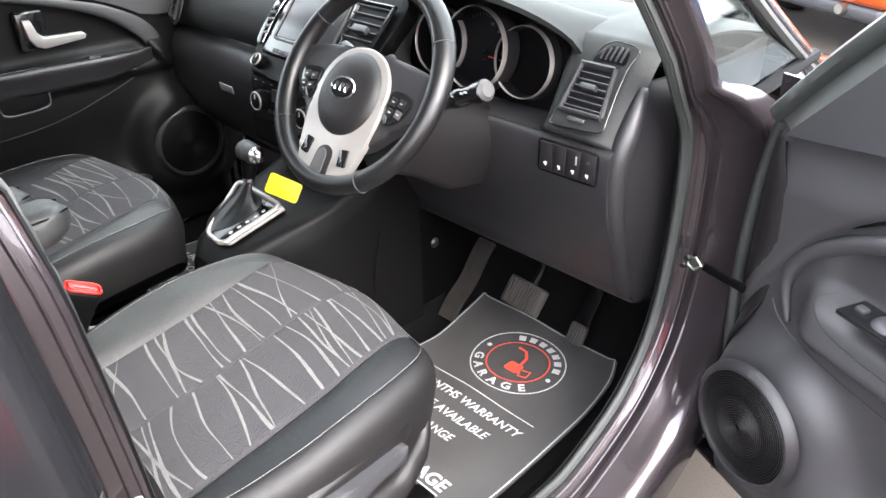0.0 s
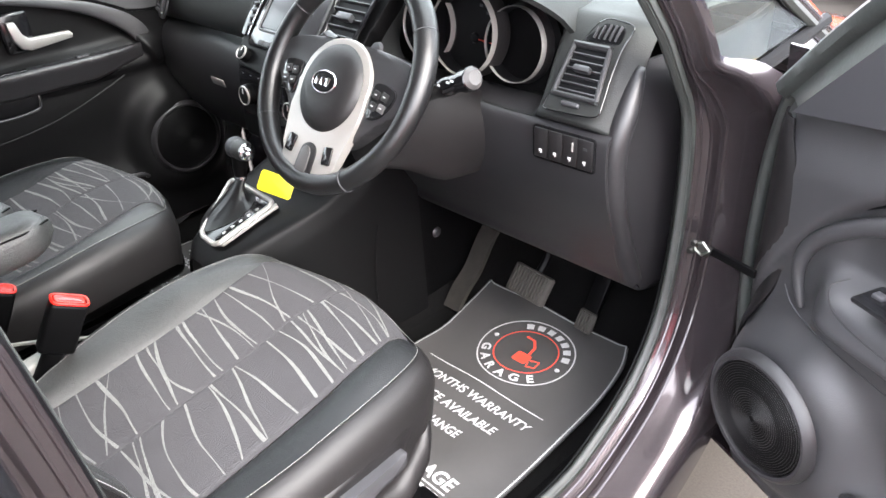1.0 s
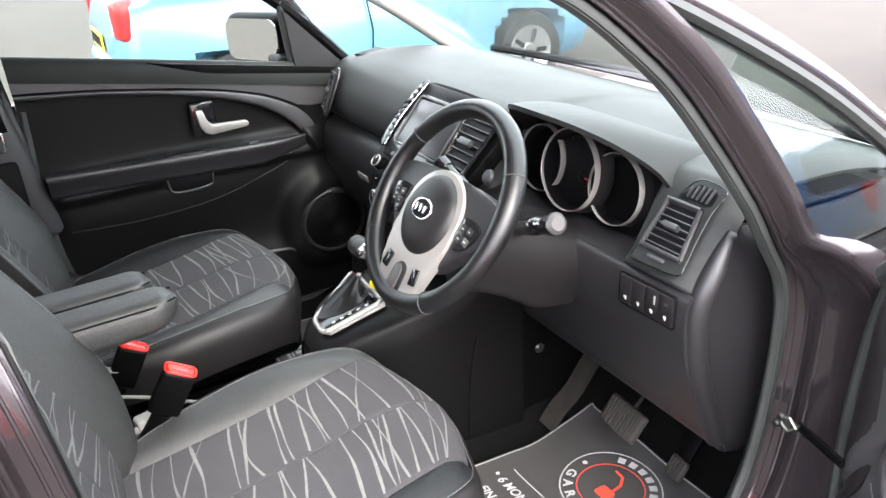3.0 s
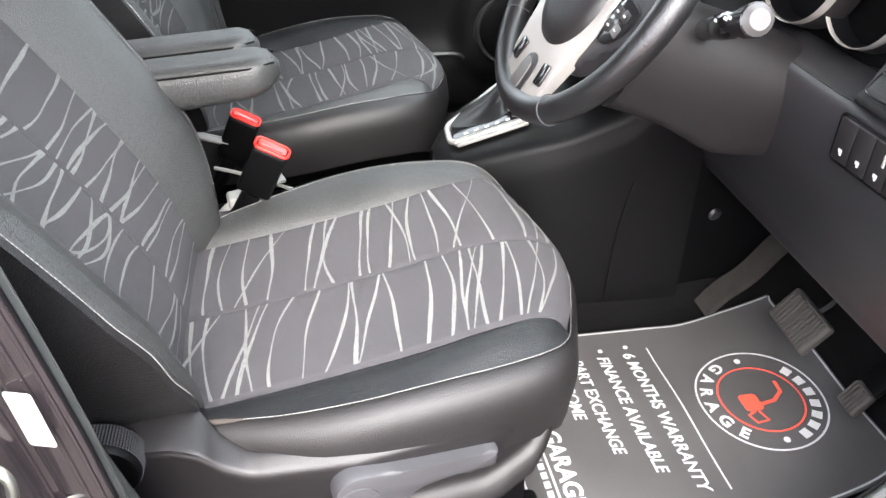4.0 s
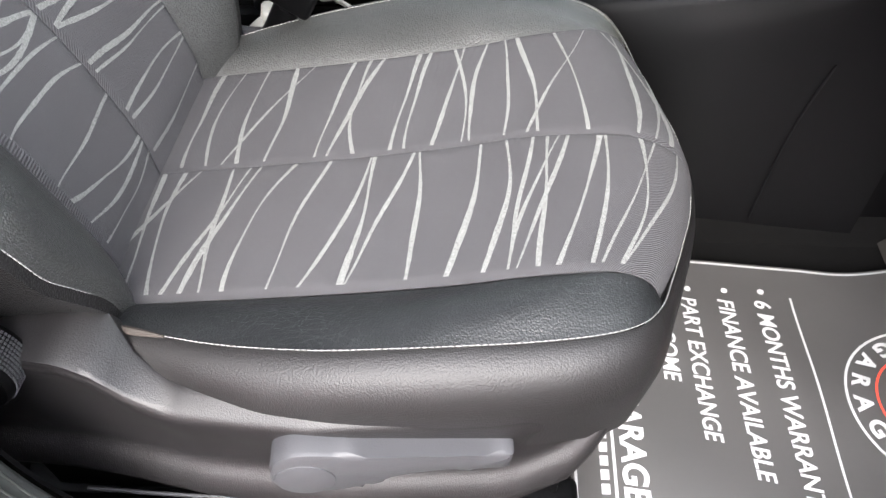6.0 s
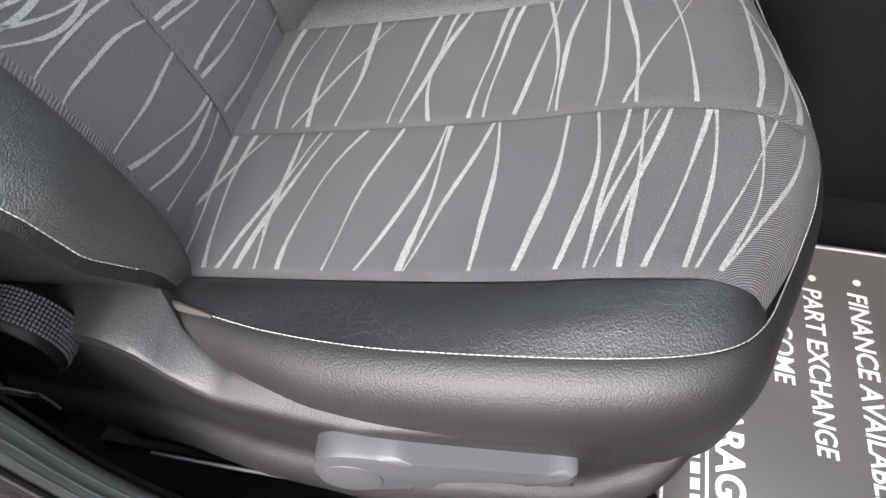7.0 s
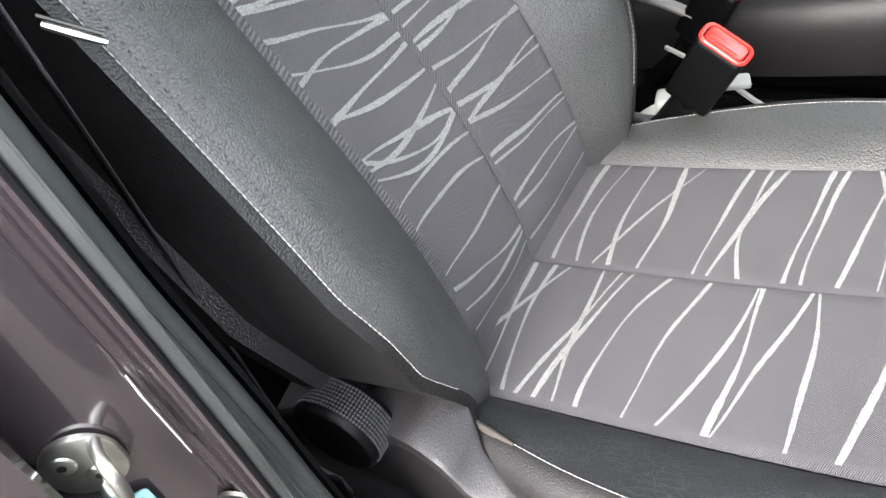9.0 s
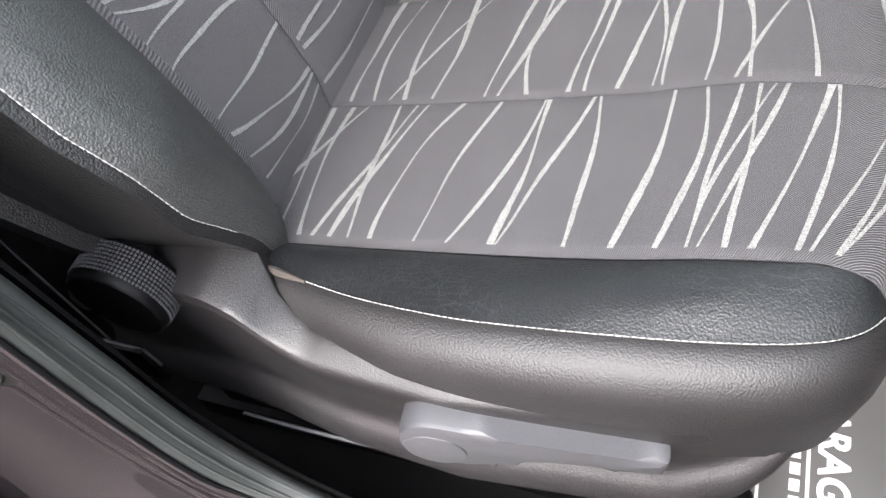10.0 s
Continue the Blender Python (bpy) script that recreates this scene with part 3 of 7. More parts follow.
def backrest(x, k):
    i = min(int(k), len(BACK_LINE) - 2)
    y, z = BACK_LINE[i] + (BACK_LINE[i + 1] - BACK_LINE[i]) * (k - i)
    d = BACK_LINE[i + 1] - BACK_LINE[i]
    d = d / np.linalg.norm(d)
    fwd = (d[1], -d[0]) if d[1] > 0 else (0.2, 0.98)
    a = abs(x)
    f = float(np.interp(a, BXS, BF))
    w = lerp_table(z, [0.58, 0.64, 0.70, 0.78, 1.02, 1.12, 1.19], [0.35, 0.55, 0.86, 1.0, 1.0, 0.86, 0.55])
    h = lerp_table(z, [0.58, 0.66, 0.74, 1.0, 1.12, 1.18], [0.45, 0.75, 1.0, 1.0, 0.6, 0.2])
    if f > 0:
        f *= h
    e, at = 0.144, a
    if x > 0:  # the cloth is narrower on this side
        e = 0.127
        at = a * 0.127 / 0.144 if a < 0.144 else 0.127 + (a - 0.144) * 0.141 / 0.124
    ax = at if a < 0.144 else e + (at - e) * w
    if z > 1.10:
        ax *= 1 - 0.35 * min(1, (z - 1.10) / 0.10) ** 2
    if a < 0.004:
        f -= 0.002
    return Vector((math.copysign(ax, x), y + fwd[0] * f, z + fwd[1] * f))


def patch(fn, x0, x1, k0, k1, nx, nk, t=0.010, shift=0.0):
    """A panel of a seat cover between two widths and two places along its line."""
    cols = np.linspace(x0, x1, nx)
    return thick(grid_mesh([[fn(x, k) + Vector((shift, 0, 0)) for x in cols] for k in np.linspace(k0, k1, nk)]), t)


def resample(pts, n):
    """Even steps along a line of points."""
    P = np.array(pts)
    d = np.concatenate([[0], np.cumsum(np.linalg.norm(np.diff(P, axis=0), axis=1))])
    s = np.linspace(0, d[-1], n)
    return [tuple(float(np.interp(v, d, P[:, k])) for k in range(3)) for v in s]


# the sewn edge of the cushion: along the side, round the corner and across the front
SEAT_EDGE = [(p[0], p[1] * (1.033 if p[1] > 0 else 1.0), p[2]) for p in smooth_curve([(0.178, -0.12, 0.592), (0.188, -0.04, 0.608), (0.197, 0.03, 0.622), (0.207, 0.07, 0.630), (0.221, 0.13, 0.640), (0.230, 0.20, 0.652), (0.231, 0.256, 0.660),
             (0.229, 0.302, 0.664), (0.224, 0.350, 0.665), (0.215, 0.395, 0.664), (0.200, 0.425, 0.658), (0.176, 0.443, 0.648), (0.143, 0.456, 0.637), (0.10, 0.471, 0.628), (0.05, 0.486, 0.622), (0.0, 0.492, 0.620)], 120)]
EDGE_CORNER = next(i for i, p in enumerate(SEAT_EDGE) if p[0] < 0.176 and p[1] > 0.3)


def k_of(line, axis, value):
    vals = [p[axis] for p in line]
    for i in range(len(vals) - 1):
        if (vals[i] - value) * (vals[i + 1] - value) <= 0:
            return i + (value - vals[i]) / (vals[i + 1] - vals[i])
    return 0.0


# the woven stripes: where each one starts at the middle seam, is half way, and ends at the side
CUSHION_OUTER = [(0.049, 0.011, -0.014), (0.012, 0.017, 0.025), (0.033, 0.032, 0.047), (-0.01, -0.011, 0.009), (0.081, 0.082, 0.09), (0.098, 0.077, 0.058),
                 (0.108, 0.086, 0.074), (0.14, 0.113, 0.111), (0.173, 0.154, 0.147), (0.211, 0.198, 0.172), (0.214, 0.213, 0.206), (0.25, 0.229, 0.209),
                 (0.255, 0.259, 0.256), (0.309, 0.303, 0.287), (0.331, 0.332, 0.315), (0.353, 0.343, 0.336), (0.375, 0.35, 0.336), (0.365, 0.364, 0.363),
                 (0.382, 0.364, 0.344), (0.408, 0.397, 0.382), (0.413, 0.416, 0.414), (0.442, 0.451, 0.444), (0.455, 0.439, 0.424), (0.477, 0.466, 0.444)]
CUSHION_INNER = [(0.003, -0.003, 0.0), (0.026, 0.026, 0.033), (0.05, 0.043, 0.057), (0.066, 0.094, 0.132), (0.08, 0.075, 0.083), (0.108, 0.114, 0.113),
                 (0.156, 0.163, 0.175), (0.168, 0.183, 0.205), (0.191, 0.183, 0.193), (0.226, 0.233, 0.243), (0.239, 0.243, 0.254), (0.264, 0.276, 0.287),
                 (0.291, 0.291, 0.277), (0.298, 0.298, 0.31), (0.328, 0.332, 0.329), (0.347, 0.376, 0.424), (0.357, 0.355, 0.343), (0.399, 0.397, 0.387),
                 (0.442, 0.454, 0.46), (0.472, 0.474, 0.447), (0.458, 0.478, 0.492)]
BACK_OUTER = [(0.863, 0.883, 0.903), (0.86, 0.87, 0.87), (0.846, 0.855, 0.878), (0.838, 0.838, 0.839), (0.815, 0.823, 0.84), (0.801, 0.791, 0.797),
              (0.777, 0.794, 0.807), (0.775, 0.776, 0.806), (0.774, 0.768, 0.789), (0.754, 0.763, 0.764), (0.729, 0.741, 0.742), (0.697, 0.694, 0.697),
              (0.649, 0.659, 0.682), (0.644, 0.641, 0.657), (0.904, 0.913, 0.927), (0.892, 0.906, 0.925), (0.945, 0.956, 0.966), (0.944, 0.938, 0.932),
              (0.985, 0.99, 1.01), (1.03, 1.02, 1.0), (1.06, 1.07, 1.09), (1.10, 1.095, 1.07), (0.63, 0.625, 0.635)]
BACK_INNER = [(0.81, 0.799, 0.792), (0.788, 0.791, 0.794), (0.775, 0.761, 0.754), (0.759, 0.761, 0.763), (0.758, 0.739, 0.728), (0.723, 0.711, 0.702),
              (0.714, 0.703, 0.697), (0.673, 0.675, 0.667), (0.664, 0.658, 0.662), (0.955, 0.963, 0.97), (0.919, 0.922, 0.925), (0.886, 0.881, 0.886),
              (0.86, 0.858, 0.864), (0.848, 0.847, 0.84), (0.828, 0.828, 0.836), (0.835, 0.829, 0.818), (0.99, 0.985, 1.0), (1.03, 1.04, 1.03),
              (1.07, 1.06, 1.08), (1.10, 1.11, 1.10), (0.625, 0.622, 0.63)]


def ribbons(fn, line, axis, table, half, sign, shift, seed):
    rng = random.Random(seed)
    bm = bmesh.new()
    for a, b, c in table:
        width = rng.uniform(0.0013, 0.0023) if axis == 1 else rng.uniform(0.0014, 0.0026)
        ph, am = rng.uniform(0, 6), rng.uniform(0.0003, 0.0010)
        prev = None
        for s in np.linspace(0.0, 1.0, 30):
            v = a * (1 - s) * (1 - 2 * s) + b * 4 * s * (1 - s) + c * s * (2 * s - 1) + am * math.sin(ph + 9 * s)
            wd = width * (0.8 + 0.35 * math.sin(ph + 5 * s)) * rng.uniform(0.85, 1.15)
            x = sign * (0.0045 + s * (half - 0.0105))
            pr = []
            for dv in (-wd, wd):
                k = k_of(line, axis, v + dv)
                p = fn(x, k)
                q = fn(x + 0.002, k)
                r = fn(x, min(k + 0.3, len(line) - 1.01))
                n = (q - p).cross(r - p).normalized()
                if n.z + (n.y if axis == 1 else 0) < 0:
                    n = -n
                pr.append(bm.verts.new(p + n * 0.0008 + Vector((shift, 0, 0))))
            if prev:
                bm.faces.new((prev[0], prev[1], pr[1], pr[0]))
            prev = pr
    return bm


def seat(x0, outer, name, label):
    s = thing(name, (x0, 0.2, 0.34), label, "car seat", "front seats")

    def off(p):
        return Vector(p) + Vector((x0, 0, 0))
    kc = k_of(CUSHION_LINE[40:], 1, 0.618) + 40
    last = len(CUSHION_LINE) - 1.01
    # cushion panels: two cloth halves, two bolsters, the front skirt
    for sg in (1, -1):
        ins = part("cushion_insert", patch(cushion, sg * 0.0, sg * 0.163, 0, kc, 26, 64, 0.012, x0), cloth, s, "grey woven cloth with pale crossing stripes", smooth=60)
        part("woven_stripes", ribbons(cushion, CUSHION_LINE, 0, CUSHION_OUTER if sg * outer > 0 else CUSHION_INNER, 0.163, sg, x0, 5 + (sg * outer > 0)), stripe_cloth, ins, smooth=60, fix=False)
        edge = [cushion(sg * 0.163, k) for k in np.linspace(0, kc, 60)]
        line = [Vector((sg * p[0], p[1], p[2])) for p in resample(SEAT_EDGE[:EDGE_CORNER], 60)]
        rows = []
        for i, (a, b) in enumerate(zip(edge, line)):
            lift = min(1.0, (b - a).length / 0.062)
            row = []
            for v in np.linspace(0, 1, 13):
                dip = -0.0016 * math.exp(-(v / 0.05) ** 2)
                row.append(a.lerp(b, v) + Vector((x0, 0, lift * 0.0050 * math.sin(math.pi * v) ** 1.2 + dip)))
            rows.append(row)
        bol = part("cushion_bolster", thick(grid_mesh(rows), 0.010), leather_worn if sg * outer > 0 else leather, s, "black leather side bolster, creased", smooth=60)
    full = [(p[0], p[1], p[2]) for p in SEAT_EDGE] + [(-p[0], p[1], p[2]) for p in SEAT_EDGE[-2::-1]]
    full = resample(full, 170)
    rows = []
    for i, p in enumerate(full):
        q = Vector(full[min(i + 1, 169)]) - Vector(full[max(i - 1, 0)])
        n = Vector((-q.y, q.x, 0)).normalized()
        if n.dot(Vector((p[0], p[1] - 0.2, 0))) < 0:
            n = -n
        front = max(0.0, n.y) ** 2
        wide = 0.6 + 0.4 * min(1.0, max(0.0, (p[1] - 0.02) / 0.15))
        row = []
        for d, dz in smooth_curve([(0.0, -0.001), (0.007, -0.002), (0.018, -0.008), (0.026, -0.019), (0.030, -0.034), (0.030, -0.055), (0.024, -0.105)], 14):
            df = lerp_table(-dz, [0, 0.01, 0.035, 0.105], [0.0, 0.007, 0.010, -0.006])
            row.append((x0 + p[0] + n.x * (d * wide * (1 - front) + df * front), p[1] + n.y * (d * wide * (1 - front) + df * front), p[2] + dz * (1 + 0.4 * front)))
        rows.append(row)
    skirt = part("cushion_skirt", thick(grid_mesh(rows), 0.008), leather_skirt_shade, s, "smooth black leather side and front of the cushion, shade in its colour", smooth=60)
    part("stitching", dashes([Vector((x0 + p[0], p[1], p[2] + 0.0006)) for p in full[10:-10]], 0.0040, 0.0006, 0.00042), thread, skirt, "white stitching", smooth=60)
    part("seam", dashes([off(cushion(0.0, k) + Vector((0, 0, 0.0006))) for k in np.linspace(0, kc, 60)], 0.0028, 0.0022, 0.0005), plastic_grey, s)
    part("cushion_core", box((0.40, 0.48, 0.10), (x0, 0.225, 0.535), (3, 0, 0), 0.03, 3), plastic_dark, s)
    # backrest
    k0, kt = 0.0, len(BACK_LINE) - 1.01
    kshoulder = k_of(BACK_LINE, 1, 1.11)
    for sg in (1, -1):
        ins = part("backrest_insert", patch(backrest, sg * 0.0, sg * 0.144, k0, kt, 22, 66, 0.012, x0), cloth, s, "grey woven cloth with pale crossing stripes", smooth=60)
        part("woven_stripes", ribbons(backrest, BACK_LINE, 1, BACK_OUTER if sg * outer > 0 else BACK_INNER, 0.144, sg, x0, 9 + (sg * outer > 0)), stripe_cloth, ins, smooth=60, fix=False)
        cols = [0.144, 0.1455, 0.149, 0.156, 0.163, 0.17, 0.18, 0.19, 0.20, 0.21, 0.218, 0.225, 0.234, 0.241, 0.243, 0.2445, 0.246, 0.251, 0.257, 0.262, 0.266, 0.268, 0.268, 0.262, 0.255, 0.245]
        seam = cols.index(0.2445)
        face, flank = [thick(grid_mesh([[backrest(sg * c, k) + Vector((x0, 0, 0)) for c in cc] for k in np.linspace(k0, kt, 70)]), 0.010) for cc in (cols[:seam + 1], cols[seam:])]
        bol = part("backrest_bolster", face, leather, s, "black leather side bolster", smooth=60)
        # outboard of the seam the same leather, with shade put into its colour
        part("backrest_flank", flank, leather_flank_shade, s, "black grained leather flank of the backrest, shade in its colour", smooth=60)
        ks = np.linspace(k_of(BACK_LINE, 1, 0.66), kt, 90)
        part("stitching", dashes([off(backrest(sg * 0.2445, k) + Vector((sg * 0.0006, 0.0014, 0.0006))) for k in ks], 0.0042, 0.0006, 0.00045), thread, bol, "white stitching", smooth=60)
        part("needle_line", dashes([off(backrest(sg * 0.2375, k) + Vector((0, 0.0006, 0.0004))) for k in ks], 0.0022, 0.0030, 0.0006), plastic_grey, bol)
    part("seam", dashes([off(backrest(0.0, k) + Vector((0, 0.0008, 0))) for k in np.linspace(k0, kt, 60)], 0.0028, 0.0022, 0.0005), plastic_grey, s)
    rows = []
    for k in np.linspace(k0, kt, 26):
        i = min(int(k), len(BACK_LINE) - 2)
        y, z = BACK_LINE[i]
        w = abs(backrest(0.245, k).x)
        rows.append([(x0 + 0.92 * w * math.cos(a), y - 0.045 - 0.055 * math.sin(a), z - 0.02) for a in np.linspace(0, math.pi, 14)])
    part("backrest_shell", thick(grid_mesh(rows), 0.01), plastic_dark, s, "black seat back cover", smooth=60)
    for hx in (-0.075, 0.075):
        part("headrest_post", tube([(x0 + hx, -0.275, 1.16), (x0 + hx, -0.305, 1.29)], 0.006, 8), chrome, s)
    part("headrest", box((0.25, 0.09, 0.17), (x0, -0.305, 1.29), (14, 0, 0), 0.035, 4), leather, s, "black leather headrest")
    # plastic side shield with recliner wheel and height lever
    o = outer
    rows = []
    for y in np.linspace(-0.15, 0.435, 64):
        zt = lerp_table(y, [-0.15, -0.10, -0.03, 0.02, 0.045, 0.065, 0.09, 0.16, 0.24, 0.33, 0.40, 0.435], [0.60, 0.635, 0.652, 0.652, 0.642, 0.622, 0.610, 0.611, 0.615, 0.620, 0.622, 0.620])
        zb = lerp_table(y, [-0.15, 0.05, 0.34, 0.40, 0.435], [0.476, 0.470, 0.474, 0.505, 0.56])
        inn = lerp_table(y, [-0.15, 0.0, 0.04, 0.064, 0.10, 0.20, 0.30, 0.35, 0.395, 0.42, 0.435], [0.20, 0.190, 0.196, 0.220, 0.237, 0.250, 0.243, 0.236, 0.226, 0.212, 0.19])
        b = lerp_table(y, [-0.15, -0.08, 0.03, 0.08, 0.15, 0.36, 0.40, 0.42, 0.435], [-0.03, -0.025, -0.020, -0.006, 0.0, 0.0, -0.014, -0.034, -0.065])
        span = zt - zb
        ex = lerp_table(y, [-0.15, -0.03, 0.03, 0.064, 0.10, 0.20, 0.36, 0.40, 0.42, 0.435], [0.240, 0.243, 0.249, 0.255, 0.261, 0.268, 0.255, 0.244, 0.231, 0.212])
        prof = [(inn - 0.012, zt - 0.03), (inn - 0.003, zt - 0.004), (inn + 0.003, zt), (ex - 0.007, zt - 0.007), (ex - 0.002, zt - 0.012), (ex - 0.0005, zt - 0.019), (ex - 0.002, zt - 0.035), (ex - 0.006, zb + 0.080),
                (ex - 0.008, zb + 0.055), (ex - 0.006, zb + 0.044), (ex + 0.002, zb + 0.033), (ex + 0.007, zb + 0.020), (ex + 0.007, zb + 0.007), (ex - 0.005, zb)]
        prof = smooth_curve(prof, 44)
        rows.append([(x0 + o * x, y, z) for x, z in prof])
    sh = part("side_shield", thick(grid_mesh(rows), 0.004), pod_plastic, s, "black grained plastic side shield", smooth=50)
    lever_x = 0.280
    prof = [(-0.030, -0.004), (-0.028, 0.018), (-0.016, 0.033), (0.0, 0.037), (0.03, 0.0335), (0.09, 0.030), (0.145, 0.028), (0.152, 0.022), (0.149, 0.008), (0.142, 0.002), (0.105, 0.002), (0.07, -0.004), (0.045, -0.016), (0.03, -0.024), (0.012, -0.029), (-0.012, -0.028), (-0.024, -0.018)]
    outline = [(p[0], p[1]) for p in smooth_curve(prof, 60, closed=True)]
    m = axes((x0 + o * (lever_x - 0.022), 0.198, 0.560), (-0.12 * o, 1, -0.05), (0, 0.14, 1))
    lev = part("height_lever", slab(outline, 0.026 * (1 if o > 0 else -1), m, 0.005), plastic_grey, sh, "grey plastic seat height lever")
    dial = axes((x0 + o * (lever_x + 0.0045), 0.197, 0.559), (-0.12 * o, 1, 0), (0, 0, 1))
    part("lever_cap", lathe([(0.0, 0.0025), (0.018, 0.0022), (0.0225, 0.001), (0.0235, -0.002), (0.0262, -0.002), (0.0262, -0.006)], 36, dial if o > 0 else dial @ pose(0, 0, 0, 180, 0, 0), cap=False), plastic_grey, sh)
    # recliner wheel with a knurled rim
    wheel_m = axes((x0 + o * 0.252, -0.046, 0.642), (0, 1, 0), (0, 0, 1))
    if o < 0:
        wheel_m = wheel_m @ pose(0, 0, 0, 180, 0, 0)
    wheel = part("recliner_wheel", lathe([(0.0, 0.010), (0.030, 0.010), (0.0365, 0.012), (0.0385, 0.010), (0.0395, 0.004), (0.0395, -0.020), (0.0375, -0.024), (0.0, -0.024)], 48, wheel_m, cap=False), plastic_dark, sh, "knurled black recliner wheel")
    bm = bmesh.new()
    for i in range(84):
        a = 2 * math.pi * i / 84
        for j in range(8):
            h = -0.0185 + j * 0.0032
            b = box((0.0016, 0.0017, 0.0018), (0, 0, 0), (0, 0, 0), 0)
            b.transform(wheel_m @ Matrix.Rotation(a, 4, "Z") @ Matrix.Translation((0.0398, 0, h)))
            me = bpy.data.meshes.new("k")
            b.to_mesh(me)
            b.free()
            bm.from_mesh(me)
            bpy.data.meshes.remove(me)
    part("knurling", bm, plastic_grey, wheel, fix=False)
    part("cover_flap", thick(grid_mesh([[(x0 + o * (0.176 + 0.034 * u), 0.026 + 0.010 * v - 0.010 * u, 0.664 + 0.016 * math.sin(math.pi * (0.15 + 0.8 * v)) - 0.006 * u) for u in np.linspace(0, 1, 8)] for v in np.linspace(0, 1, 8)]), 0.003), leather, s, "curled edge of the leather cover")
    hem = [Vector((x0 + o * (p[0] + 0.001), p[1], p[2] + 0.0015)) for p in SEAT_EDGE if 0.030 < p[1] < 0.088 and p[0] > 0.15]
    part("cover_lining", tube(hem, [0.0012 + 0.0022 * math.sin(math.pi * i / (len(hem) - 1)) for i in range(len(hem))], 8), lining, s, "tan lining showing at the cover's edge")
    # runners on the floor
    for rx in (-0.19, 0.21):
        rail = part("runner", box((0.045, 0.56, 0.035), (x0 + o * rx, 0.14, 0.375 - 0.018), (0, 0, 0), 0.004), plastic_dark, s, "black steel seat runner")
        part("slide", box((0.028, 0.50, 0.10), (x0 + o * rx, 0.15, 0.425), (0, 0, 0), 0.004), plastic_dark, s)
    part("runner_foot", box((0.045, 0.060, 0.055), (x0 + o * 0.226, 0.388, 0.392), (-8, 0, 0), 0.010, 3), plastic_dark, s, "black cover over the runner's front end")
    part("rail_edge", tube(smooth_curve([(x0 + o * 0.262, -0.02, 0.462), (x0 + o * 0.262, 0.10, 0.459), (x0 + o * 0.258, 0.30, 0.462), (x0 + o * 0.245, 0.36, 0.468)], 16), 0.0018, 6), plastic_grey, s, "pale edge of the seat rail")
    return s


seat(0.0, 1, "driver_seat", "driver seat in black leather and grey cloth with pale stripes")
far_seat = seat(-0.69, -1, "passenger_seat", "front passenger seat in black leather and grey striped cloth")
far_seat.matrix_basis = Matrix.Translation((0, -0.035 * K, 0)) @ far_seat.matrix_basis  # slid back a little

# ---- fold-down armrests on the inner sides of the two front seats ----
def armrest(x0, tip_y, z0, name, label):
    a = thing(name, (x0, -0.1, z0 - 0.03), label, "armrest", "armrests")
    rows = []
    for s in np.linspace(0, 1, 26):
        y = -0.20 + (tip_y + 0.20) * s
        end = max(0.0, (s - 0.86) / 0.14)
        w = 0.040 * math.sqrt(max(0.04, 1 - end ** 2.2))
        hh = 0.034 * math.sqrt(max(0.03, 1 - 0.9 * end ** 2.4))
        zc = z0 - 0.034 - 0.010 * (1 - s) + 0.006 * end
        rows.append([(x0 + w * math.copysign(abs(math.cos(t)) ** 0.55, math.cos(t)), y, zc + hh * math.copysign(abs(math.sin(t)) ** 0.6, math.sin(t)) * (1.0 if math.sin(t) > 0 else 1.25 - 0.6 * s)) for t in np.linspace(0, 2 * math.pi, 28, endpoint=False)])
    part("pad", grid_mesh(rows, wrap_u=True, cap=True), leather, a, "black leather armrest pad", smooth=55)
    for sg in (1, -1):
        pts = [(x0 + sg * 0.036 * (1 if s < 0.88 else 1 - (s - 0.88) * 4), -0.20 + (tip_y + 0.20) * s, z0 - 0.010 - 0.010 * (1 - s)) for s in np.linspace(0, 0.985, 40)]
        part("seam", tube(pts, 0.0018, 5), plastic_dark, a)
        part("stitching", dashes([(p[0] - sg * 0.006, p[1], p[2] + 0.0055) for p in pts], 0.004, 0.002, 0.0008), plastic_grey, a)
    return a


armrest(-0.262, 0.162, 0.850, "armrest", "black leather fold-down armrest beside the driver seat")
armrest(-0.332, 0.135, 0.856, "armrest", "black leather fold-down armrest beside the passenger seat")


# ---- belt buckles between the seats ----
def buckle(at, base, name, label):
    top, foot = Vector(at), Vector(base)
    d = (top - foot).normalized()
    b = thing(name, base, label, "seat belt buckle", "buckles")
    ez = d
    ex = Vector((0.25, 1, 0)).normalized()
    ex = (ex - ez * ex.dot(ez)).normalized()
    ey = ez.cross(ex)
    M = Matrix(((ex.x, ey.x, ez.x, top.x), (ex.y, ey.y, ez.y, top.y), (ex.z, ey.z, ez.z, top.z), (0, 0, 0, 1)))
    part("housing", moved(box((0.052, 0.026, 0.088), (0, 0, -0.046), (0, 0, 0), 0.006, 3), M), plastic_dark, b, "matt black buckle housing")
    part("release_button", slab(rounded(0.043, 0.019, 0.006), 0.004, M @ Matrix.Translation((0, 0, -0.001)), 0.002), red_plastic, b, "bright red release button")
    rim = rounded(0.050, 0.025, 0.008)
    part("rim", tube([M @ Vector((x, y, 0.0008)) for x, y in rim], 0.0022, 6, closed=True), red_plastic, b)
    part("slot", slab(rounded(0.032, 0.0035, 0.0015), 0.001, M @ Matrix.Translation((0, -0.0045, 0.0032))), lamp_red, b)
    part("stalk", tube([M @ Vector((0, 0, -0.088)), M @ Vector((-0.006, 0, -0.14)), M @ Vector((-0.02, 0, -0.20))], [0.016, 0.013, 0.012], 10), plastic_dark, b)
    return b


